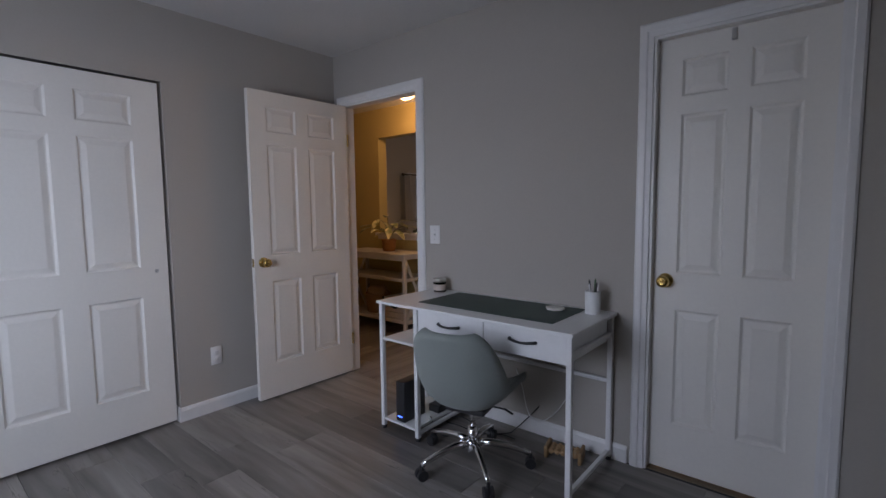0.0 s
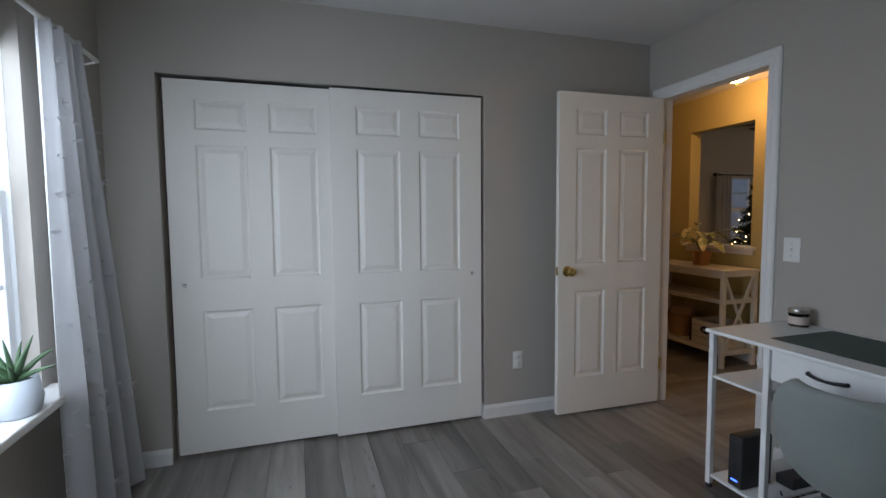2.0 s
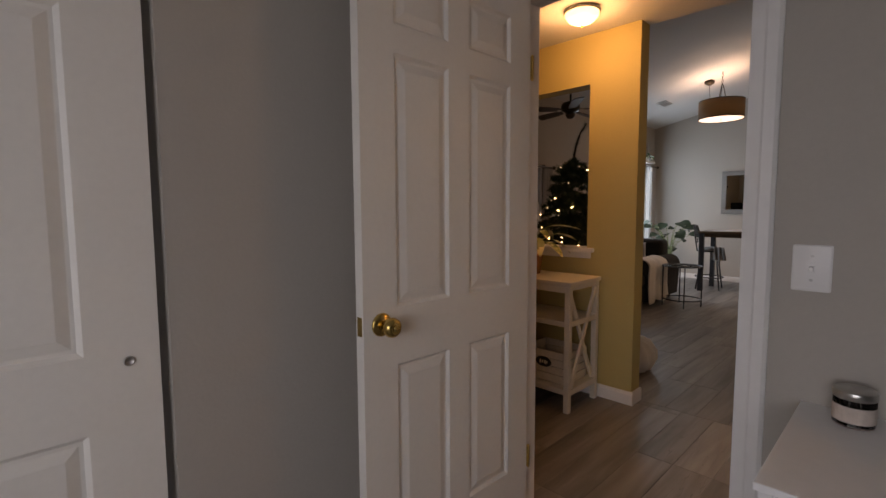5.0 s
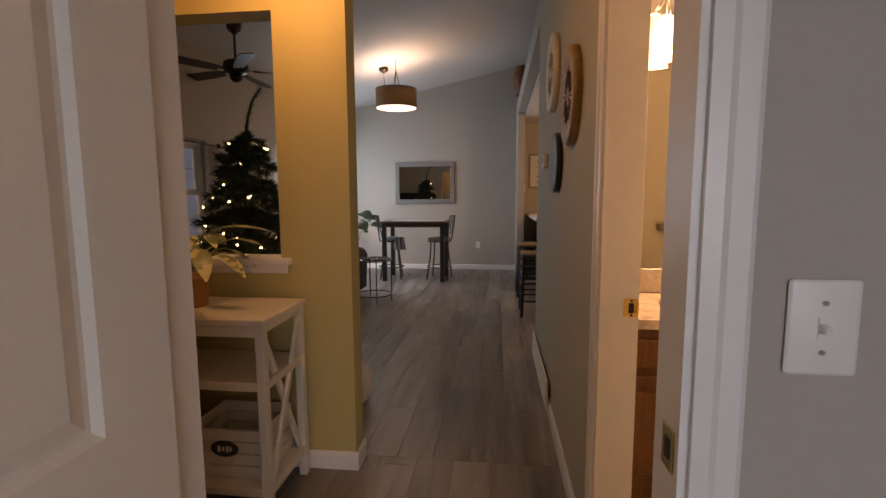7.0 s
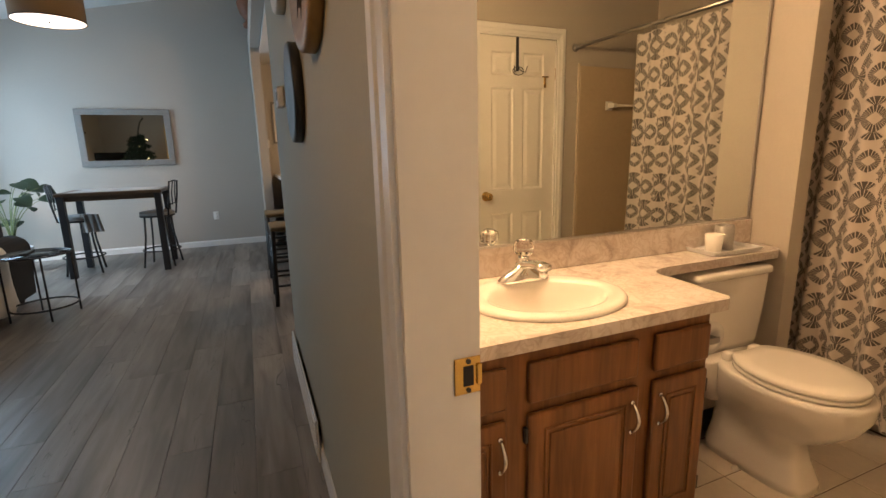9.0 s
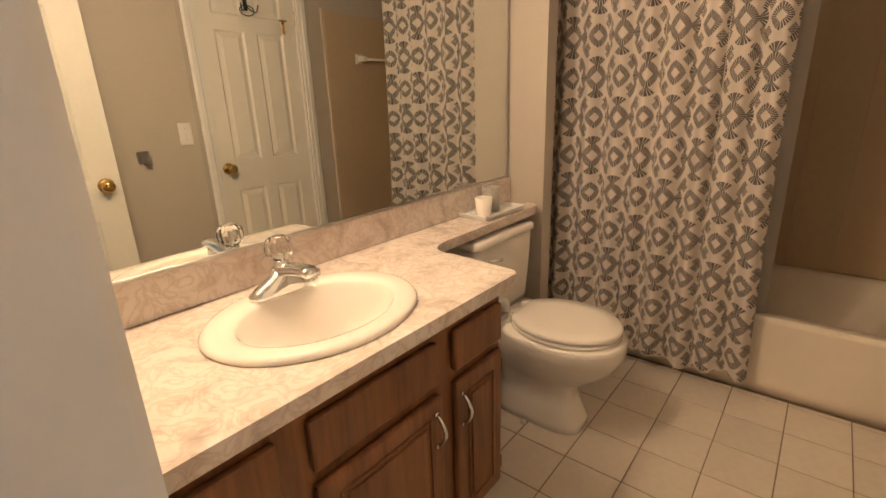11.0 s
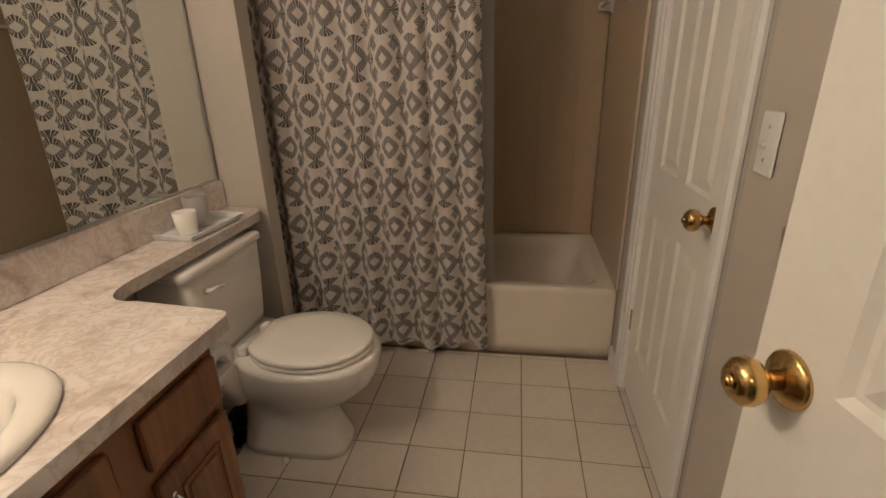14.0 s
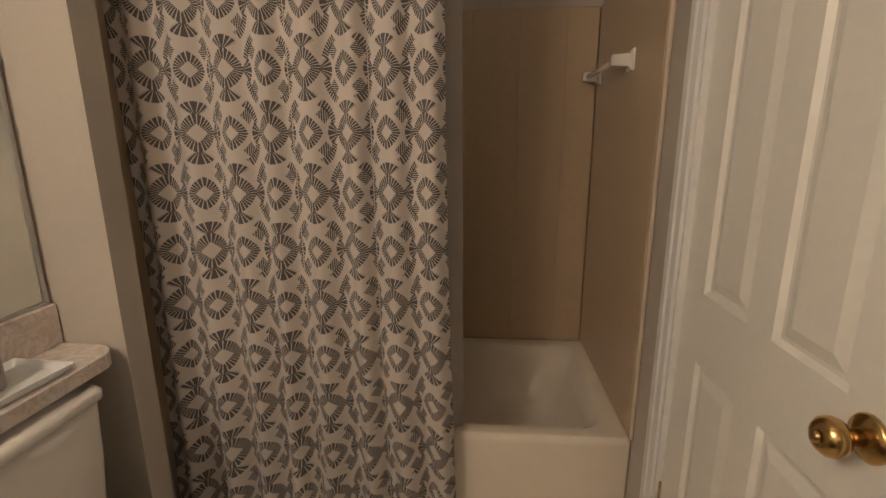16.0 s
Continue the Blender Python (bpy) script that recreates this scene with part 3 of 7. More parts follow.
for args in (
    ("baseboard_closet_right", "y", 2.146, DKY, CLX, 1), ("baseboard_closet_left", "y", WNY, 0.382, CLX, 1),
    ("baseboard_desk", "x", -1.354, -0.064, DKY, -1), ("baseboard_desk_end", "x", 0.74, BEX, DKY, -1), ("baseboard_desk_corner", "x", CLX + 0.013, -2.285, DKY, -1),
    ("baseboard_closet_return", "x", CLX - 0.09, CLX + 0.013, 2.146, -1),
    ("baseboard_window", "x", CLX + 0.013, BEX, WNY, 1), ("baseboard_hall", "y", 4.275, 6.52, HLX, -1), ("baseboard_hall_end", "x", HLX - 0.013, BAX + 0.013, 6.52, 1),
    ("baseboard_yellow", "x", -7.0, YWX + 0.013, YWY, -1), ("baseboard_yellow_end", "y", YWY, YWY + 0.12, YWX, 1), ("baseboard_yellow_back", "x", LWX, YWX + 0.013, YWY + 0.12, 1),
    ("baseboard_far", "x", LWX, 3.0, FWY, -1), ("baseboard_living_a", "y", YWY + 0.133, 8.28, LWX, 1), ("baseboard_living_b", "y", 10.42, FWY, LWX, 1),
    ("baseboard_bath_corner", "x", 0.755, TBX - 0.003, BAY + 0.002, 1), ("baseboard_bath_wall", "x", -1.20, -0.07, BAY + 0.002, 1), ("baseboard_entry", "x", -7.0, -2.30, BAY, 1),
):
    baseboard(*args)

# ---- bedroom window, curtain, plant ----
VINYL = paint("white vinyl window frame", (0.80, 0.81, 0.82), 0.35, 20, 0.02, 0.0)
PANE = glass("window pane", (1, 1, 1))
PANE.node_tree.nodes["Principled BSDF"].inputs["IOR"].default_value = 1.1


def window_unit(name, m, w, h, label, sashes=2, bars=1):
    """A hung window: local x across, y outwards, z up from the sill."""
    win = thing(name, label, "window", m, kind="structure")
    bm = bmesh.new()
    for x0, x1, z0, z1 in ((0, 0.045, 0, h), (w - 0.045, w, 0, h), (0.045, w - 0.045, 0, 0.05), (0.045, w - 0.045, h - 0.045, h)):
        box(bm, x0, x1, 0.0, 0.07, z0, z1, 0.003)
    part("window_frame", bm, VINYL, win)
    for s in range(sashes):
        z0, z1 = 0.05 + s * (h - 0.095) / sashes, 0.05 + (s + 1) * (h - 0.095) / sashes + 0.02 * (s + 1 < sashes)
        y0 = 0.012 + 0.026 * s
        bm = bmesh.new()
        for a0, a1, b0, b1 in ((0.045, 0.085, z0, z1), (w - 0.085, w - 0.045, z0, z1), (0.085, w - 0.085, z0, z0 + 0.04), (0.085, w - 0.085, z1 - 0.04, z1)):
            box(bm, a0, a1, y0, y0 + 0.024, b0, b1, 0.002)
        for k in range(bars):
            zz = z0 + (z1 - z0) * (k + 1) / (bars + 1)
            box(bm, 0.085, w - 0.085, y0 + 0.008, y0 + 0.016, zz - 0.008, zz + 0.008)
        sash = part("sash", bm, VINYL, win)
        glazing = part("pane", boxed(0.085, w - 0.085, y0 + 0.010, y0 + 0.014, z0 + 0.04, z1 - 0.04), PANE, sash, "clear glass pane")
        glazing.visible_shadow = False
    return win


WX0, WX1, WZ0, WZ1 = -1.66, -0.10, 0.66, 2.05
window_unit("window_1", pose(WX1, WNY - 0.05, WZ0 + 0.02, 0, 0, 180), WX1 - WX0, WZ1 - WZ0 - 0.02, "white vinyl hung window above the sill")
structure("window_sill_bedroom", boxed(WX0 - 0.03, WX1 + 0.03, WNY - 0.10, WNY + 0.10, WZ0 - 0.012, WZ0 + 0.02, 0.006, 2), TRIM, "deep white painted window sill", "window sill")
SNOW = paint("pale winter garden", (0.32, 0.34, 0.33), 0.9, 3, 0.3, 0.0, 0.4)
structure("ground", boxed(-60, 60, -60, 60, -0.7, -0.6), SNOW, "pale open ground outside the windows", "ground")


def drape(bm, path, z0, z1, folds, amp, flare=0.0, steps=140, rows=24, pinch=0.0, seed=3, lift=0.0, uv=None, stretch=1.4):
    """A hanging cloth along the line path (two x, y points) with soft folds that deepen downwards."""
    (xa, ya), (xb, yb) = path
    length = math.hypot(xb - xa, yb - ya)
    dx, dy = (xb - xa) / length, (yb - ya) / length
    grid = []
    for r in range(rows + 1):
        v = r / rows
        z = z1 + (z0 - z1) * v
        row = []
        for s in range(steps + 1):
            u = s / steps
            wob = noise.noise((u * 5 + seed, v * 1.3, seed)) * 0.6
            ph = folds * 2 * math.pi * u + wob * 1.6 + 0.35 * math.sin(3.1 * v + 7 * u)
            a = amp * (0.55 + 0.45 * v) * (0.7 + 0.5 * noise.noise((u * 9, seed, 2.0)))
            off = a * math.sin(ph) + 0.25 * a * math.sin(2 * ph + 1.0 + v)
            along = u * length * (1 + flare * v) + 0.25 * a * math.cos(ph) - pinch * math.sin(math.pi * v) * (u - 0.5)
            zz = z + (lift * noise.noise((u * 6, 5.0, seed)) if r == rows else 0)
            row.append(bm.verts.new((xa + dx * along - dy * off, ya + dy * along + dx * off, zz)))
        grid.append(row)
    layer = bm.loops.layers.uv.new("cloth") if uv else None
    for r in range(rows):
        for s in range(steps):
            f = bm.faces.new((grid[r][s], grid[r][s + 1], grid[r + 1][s + 1], grid[r + 1][s]))
            if layer:
                for loop, (rr, ss) in zip(f.loops, ((r, s), (r, s + 1), (r + 1, s + 1), (r + 1, s))):
                    loop[layer].uv = (ss / steps * length * stretch, z1 + (z0 - z1) * rr / rows)
    return bm


SHEER = cloth("white tufted cotton", (0.62, 0.62, 0.63), 0.35)
cur = thing("window_curtain", "white tufted cotton curtain hanging beside the window", "curtain")
bm = bmesh.new()
drape(bm, ((-1.495, 0.262), (-1.78, 0.262)), 0.02, 1.955, 4.0, 0.040, 1.5, 110, 30, 0.0, 11, 0.02)
part("fabric", bm, SHEER, cur, "", True)
rng = random.Random(5)
fabric_mesh = [o for o in cur.children if o.name.startswith("fabric")][0].data
spots = [v.co.copy() for v in fabric_mesh.vertices if 0.1 < v.co.z < 1.9]
bm = bmesh.new()
for k in range(130):
    c = rng.choice(spots)
    for j in range(5):
        rod(bm, c, c + Vector((rng.uniform(-0.02, 0.02), 0.006 + rng.random() * 0.022, rng.uniform(-0.025, 0.012))), 0.0018, 0.0008, 4)
tagged(part("tuft_fringe", bm, SHEER, cur, "small fringed white tufts"), kind="stuff")
rodc = thing("curtain_rod", "white metal curtain rod above the window", "curtain rod")
part("bar", rod(bmesh.new(), (-1.97, 0.26, 1.945), (0.25, 0.26, 1.945), 0.009, seg=14), TRIM, rodc, "", True)
for bx in (-1.95, 0.15):
    part("bracket", tube(bmesh.new(), ((bx, WNY, 1.92), (bx, 0.20, 1.915), (bx, 0.26, 1.935)), 0.005), TRIM, rodc)

POT = paint("pale blue glazed ceramic", (0.62, 0.68, 0.74), 0.3, 12, 0.04, 0.02)
SOIL = paint("potting soil", (0.03, 0.022, 0.016), 0.95, 200, 0.4, 0.8)
ALOE = paint("succulent green", (0.07, 0.14, 0.07), 0.4, 30, 0.25, 0.05)
aloe = thing("potted_aloe", "green aloe in a pale blue ceramic pot on the sill", "plant", pose(-1.385, 0.185, WZ0 + 0.02))
part("pot", lathe(((0, 0), (0.055, 0), (0.062, 0.006), (0.070, 0.05), (0.058, 0.115), (0.054, 0.115), (0.052, 0.10), (0, 0.10)), 36), POT, aloe, "", True)
part("soil", lathe(((0, 0.107), (0.03, 0.106), (0.053, 0.101)), 24), SOIL, aloe)
for k in range(14):
    ang, lean, ln = k * 2.4, 0.25 + 0.06 * k, 0.16 - 0.004 * k
    pts, rad = [], []
    for j in range(6):
        t = j / 5
        rr = math.sin(lean) * ln * t * (1 + 0.5 * t * lean)
        pts.append((rr * math.cos(ang), rr * math.sin(ang), 0.102 + ln * t * math.cos(lean) * (1 - 0.25 * t * lean)))
        rad.append(0.011 * (1 - t) ** 0.7 + 0.0012)
    part("leaf", tube(bmesh.new(), pts, rad, 6), ALOE, aloe, "", True)

# ---- desk and what stands on it ----
DX0, DX1, DY0, DY1, DZ = -1.315, -0.125, 2.815, 3.335, 0.757
desk = thing("desk", "white desk with two drawers and open side shelves", "desk", pose(0, 0.022, 0))
part("desktop", boxed(DX0, DX1, DY0, DY1, DZ - 0.016, DZ, 0.003, 2), WHITE, desk)
legs = ((-1.297, 2.845), (-1.297, 3.315), (-1.030, 2.845), (-1.030, 3.315), (-0.150, 2.845), (-0.150, 3.315))
for lx, ly in legs:
    leg = part("leg", boxed(lx - 0.0125, lx + 0.0125, ly - 0.0125, ly + 0.0125, 0.018, DZ - 0.017, 0.002), WHITE, desk)
    part("foot", lathe(((0, 0), (0.015, 0), (0.015, 0.012), (0.008, 0.018), (0, 0.018)), 16, Matrix.Translation((lx, ly, 0))), DARK, leg, "black levelling foot")
for sz in (0.055, 0.530):
    part("shelf", boxed(-1.2835, -1.0435, 2.835, 3.325, sz, sz + 0.014, 0.002), WHITE, desk, "white side shelf")
for x0 in (-1.297, -1.030):
    for sz in (0.035, 0.512):
        part("rail", boxed(x0 - 0.010, x0 + 0.010, 2.858, 3.302, sz, sz + 0.018, 0.002), WHITE, desk)
for sz in (0.035, 0.640):
    part("rail", boxed(-0.160, -0.140, 2.858, 3.302, sz, sz + 0.020, 0.002), WHITE, desk)
part("back_rail", boxed(-1.017, -0.1625, 3.305, 3.322, 0.40, 0.42, 0.002), WHITE, desk)
for a, b in (((-1.285, 3.318, 0.07), (-1.042, 3.318, 0.52)), ((-1.285, 3.318, 0.52), (-1.042, 3.318, 0.07))):
    part("cross_wire", rod(bmesh.new(), a, b, 0.003, seg=8), WHITE, desk)
part("drawer_case", boxed(-1.0165, -0.1635, 2.862, 3.30, 0.612, DZ - 0.0165), WHITE, desk)
for x0, x1 in ((-1.015, -0.592), (-0.588, -0.165)):
    dr = part("drawer", boxed(x0, x1, 2.842, 2.8605, 0.610, DZ - 0.019, 0.002), WHITE, desk)
    c = (x0 + x1) / 2
    pts = [(c - 0.066 + 0.132 * k / 12, 2.842 - 0.004 - 0.017 * min(1.0, 4 * (k / 12) * (1 - k / 12) + 0.25), 0.680 + 0.003 * math.cos(k / 12 * 2 * math.pi)) for k in range(13)]
    bm = tube(bmesh.new(), pts, [0.0052 + 0.002 * abs(k - 6) / 6 for k in range(13)], 10)
    for e in (-0.066, 0.066):
        rod(bm, (c + e, 2.8425, 0.683), (c + e, 2.834, 0.683), 0.0085, 0.007, 12)
    part("handle", bm, BLACK, dr, "black bar handle", True)
MAT = paint("dark green leatherette", (0.025, 0.060, 0.052), 0.5, 500, 0.12, 0.12)
tagged(part("desk_mat", boxed(-1.085, -0.270, 2.945, 3.318, DZ, DZ + 0.0025, 0.001), MAT), "dark green leather mat on the desk", "desk mat")
jar = thing("candle_jar", "glass candle jar with a pale label", "candle", pose(-1.205, 3.275, DZ))
part("wax", lathe(((0, 0.002), (0.037, 0.002), (0.037, 0.055), (0, 0.055)), 28), paint("pale pink wax", (0.62, 0.47, 0.43), 0.6, 20, 0.05, 0.03), jar, "", True)
part("label_band", lathe(((0.0405, 0.012), (0.0408, 0.013), (0.0408, 0.048), (0.0405, 0.049)), 28), paint("printed paper", (0.55, 0.46, 0.40), 0.7, 60, 0.2), jar)
part("lid", lathe(((0, 0.084), (0.040, 0.084), (0.0415, 0.081), (0.0415, 0.066), (0.039, 0.064), (0, 0.064)), 28), STEEL, jar, "grey metal lid", True)
part("glass", lathe(((0, 0), (0.038, 0), (0.040, 0.003), (0.040, 0.064), (0.0385, 0.064), (0.0385, 0.004), (0, 0.004)), 28), GLASS, jar, "clear glass jar", True)
cup = thing("pen_cup", "white cup holding several pens", "pen cup", pose(-0.215, 3.262, DZ))
part("holder", lathe(((0, 0), (0.036, 0), (0.037, 0.002), (0.037, 0.108), (0.034, 0.110), (0.033, 0.106), (0.033, 0.006), (0, 0.006)), 28), WHITE, cup, "", True)
for k, (dx, dy, ln, mm) in enumerate(((-0.012, 0.006, 0.155, DARK), (0.010, 0.010, 0.145, STEEL), (0.014, -0.010, 0.150, DARK), (-0.004, -0.014, 0.140, WHITE), (0.0, 0.016, 0.16, ALOE))):
    bm = rod(bmesh.new(), (dx * 0.5, dy * 0.5, 0.008), (dx * 1.9, dy * 1.9, ln), 0.0045, seg=10)
    rod(bm, (dx * 1.9, dy * 1.9, ln), (dx * 1.98, dy * 1.98, ln + 0.008), 0.0042, 0.002, 10)
    part("pen", bm, mm, cup)
coaster = tagged(part("coaster", lathe(((0, 0), (0.046, 0), (0.049, 0.003), (0.049, 0.010), (0.045, 0.013), (0, 0.0135)), 8, pose(-0.395, 3.225, DZ + 0.0026, 0, 0, 15)), PORC), "white hexagonal stone coaster on the desk mat", "coaster")

# ---- office chair ----
SAGE = cloth("sage grey upholstery", (0.235, 0.265, 0.245), 0, 0.85, 260)
chair = thing("office_chair", "sage grey upholstered swivel chair with chrome legs", "office chair", pose(-0.660, 2.870, 0, 0, 0, 12))


def shell(offset):
    prof = ((0.235, 0.342), (0.20, 0.366), (0.10, 0.362), (0.0, 0.350), (-0.10, 0.346), (-0.17, 0.360), (-0.215, 0.412), (-0.240, 0.490), (-0.258, 0.568), (-0.275, 0.646), (-0.290, 0.706), (-0.296, 0.735))
    half = (0.19, 0.215, 0.235, 0.240, 0.238, 0.236, 0.236, 0.232, 0.222, 0.205, 0.170, 0.120)
    rows = []
    for k, ((py, pz), hw) in enumerate(zip(prof, half)):
        py0, pz0 = prof[max(k - 1, 0)]
        py1, pz1 = prof[min(k + 1, len(prof) - 1)]
        ty, tz = py1 - py0, pz1 - pz0
        ln = math.hypot(ty, tz)
        ny, nz = tz / ln, -ty / ln
        if nz < 0 and k < 6:
            ny, nz = -ny, -nz
        if k >= 6 and ny < 0:
            ny, nz = -ny, -nz
        t = k / (len(prof) - 1)
        row = []
        for j in range(17):
            u = -1 + j / 8
            cup_up = 0.13 * abs(u) ** 2.6 * (0.35 + 0.65 * math.sin(math.pi * min(1, t * 1.15)))
            row.append(((u * hw * (1 + 0.08 * (1 - abs(u)))) * 1.0, py + ny * (cup_up + offset), pz + nz * (cup_up + offset)))
        rows.append(row)
    return rows


bm = bmesh.new()
front, back = [[[bm.verts.new(p) for p in row] for row in shell(o)] for o in (0.022, -0.018)]
for g in (front, back):
    for r in range(len(g) - 1):
        for j in range(16):
            bm.faces.new((g[r][j], g[r][j + 1], g[r + 1][j + 1], g[r + 1][j]))
edge_a = [front[0][j] for j in range(17)] + [front[r][16] for r in range(1, 12)] + [front[11][j] for j in range(15, -1, -1)] + [front[r][0] for r in range(10, 0, -1)]
edge_b = [back[0][j] for j in range(17)] + [back[r][16] for r in range(1, 12)] + [back[11][j] for j in range(15, -1, -1)] + [back[r][0] for r in range(10, 0, -1)]
for k in range(len(edge_a)):
    j = (k + 1) % len(edge_a)
    bm.faces.new((edge_a[k], edge_a[j], edge_b[j], edge_b[k]))
seat = part("seat", bm, SAGE, chair, "", True)
sub = seat.modifiers.new("soft", "SUBSURF")
sub.levels = sub.render_levels = 1
part("seat_plate", boxed(-0.10, 0.10, -0.10, 0.10, 0.299, 0.329, 0.008, 2), DARK, chair, "black seat plate")
part("gas_lift", rod(rod(bmesh.new(), (0, 0, 0.10), (0, 0, 0.20), 0.025, seg=20), (0, 0, 0.19), (0, 0, 0.305), 0.014, seg=16), CHROME, chair, "chrome gas lift", True)
part("lever", tube(bmesh.new(), ((0.05, 0.02, 0.31), (0.16, 0.03, 0.302), (0.20, 0.03, 0.285)), 0.005), DARK, chair, "black height lever", True)
part("hub", lathe(((0, 0.075), (0.036, 0.075), (0.040, 0.085), (0.036, 0.125), (0.026, 0.135), (0, 0.135)), 24), CHROME, chair, "", True)
for k in range(5):
    a = math.radians(-112 + 72 * k - 12)
    ca, sa = math.cos(a), math.sin(a)
    pts = [(r * ca, r * sa, z) for r, z in ((0.025, 0.115), (0.10, 0.118), (0.18, 0.105), (0.25, 0.085), (0.285, 0.070))]
    leg = part("leg", tube(bmesh.new(), pts, [0.020, 0.0185, 0.016, 0.014, 0.012], 12), CHROME, chair, "chrome leg", True)
    bm = bmesh.new()
    for sgn in (-1, 1):
        cx, cy = 0.285 * ca - sgn * 0.013 * sa, 0.285 * sa + sgn * 0.013 * ca
        m = Matrix.Translation((cx, cy, 0.0265)) @ Vector((-sa, ca, 0)).to_track_quat("Z", "Y").to_matrix().to_4x4()
        bmesh.ops.create_cone(bm, cap_ends=True, segments=20, radius1=0.026, radius2=0.026, depth=0.018, matrix=m)
    rod(bm, (0.285 * ca, 0.285 * sa, 0.03), (0.285 * ca, 0.285 * sa, 0.075), 0.012, 0.008, 12)
    part("castor", bm, DARK, leg, "black twin-wheel castor")

# ---- under the desk ----
router = thing("router", "black upright router with a blue light", "router", pose(-1.165, 2.955, 0.069))
part("case", boxed(-0.035, 0.035, -0.09, 0.09, 0, 0.235, 0.010, 3), DARK, router, "", True)
part("indicator", boxed(-0.016, 0.016, -0.0912, -0.0900, 0.030, 0.036), glow("blue indicator", (0.03, 0.12, 1.0), 6.0, (0, 0.05, 0.4)), router, "glowing blue light")
tagged(part("power_adapter", boxed(-1.14, -1.06, 3.08, 3.20, 0.0692, 0.115, 0.006, 2), DARK), "black power adapter on the desk shelf", "adapter")
rng = random.Random(2)
for k, (p0, p1, sag) in enumerate((((-1.10, 3.1, 0.085), (-0.80, 3.325, 0.30), 0.02), ((-1.12, 3.05, 0.09), (-0.55, 3.33, 0.16), 0.004), ((-0.70, 3.335, 0.35), (-0.36, 3.33, 0.30), 0.06), ((-1.06, 3.0, 0.085), (-0.62, 3.2, 0.006), 0.004))):
    a, b = Vector(p0), Vector(p1)
    pts = []
    for j in range(15):
        t = j / 14
        p = a.lerp(b, t)
        p.z = max(sag, p.z - 0.22 * math.sin(math.pi * t))
        p.y = min(p.y + 0.05 * math.sin(2 * math.pi * t + k), 3.352)
        pts.append(p)
    tagged(part("cable", tube(bmesh.new(), pts, 0.003, 6), (DARK, WHITE)[k == 2], None, "", True), ("thin black cable under the desk", "thin white cable along the wall")[k == 2], "cable")
PINE = wood("pale pine", (0.30, 0.17, 0.08), (0.48, 0.30, 0.15), (2.0, 20, 20), 0.5, 0.1)
roller = thing("foot_roller", "wooden foot massage roller on the floor", "foot roller", pose(-0.33, 3.215, 0, 0, 0, 12))
for sx in (-0.085, 0.085):
    part("side", boxed(sx - 0.009, sx + 0.009, -0.055, 0.055, 0, 0.062, 0.006, 2), PINE, roller)
for ry in (-0.032, 0.0, 0.032):
    part("bead_row", lathe([(0.006 + 0.010 * abs(math.sin(math.pi * 5 * j / 20)), -0.074 + 0.148 * j / 20) for j in range(21)], 12, pose(0, ry, 0.036, 0, 90)), PINE, roller, "", True)


# ---- bathroom ----
class Nodes:
    """Short sums and products of sockets in a node tree."""

    def __init__(self, nt):
        self.nt = nt

    def op(self, kind, a, b=0.0, c=0.0, clamp=False):
        n = self.nt.nodes.new("ShaderNodeMath")
        n.operation, n.use_clamp = kind, clamp
        for s, v in zip(n.inputs, (a, b, c)):
            if isinstance(v, (int, float)):
                s.default_value = v
            else:
                self.nt.links.new(v, s)
        return n.outputs[0]

    def below(self, a, b, soft=0.012):
        """1 where a < b, with a soft edge."""
        return self.op("MULTIPLY_ADD", self.op("SUBTRACT", b, a), 1 / soft, 0.5, True)


PW, PH = 0.256, 0.336


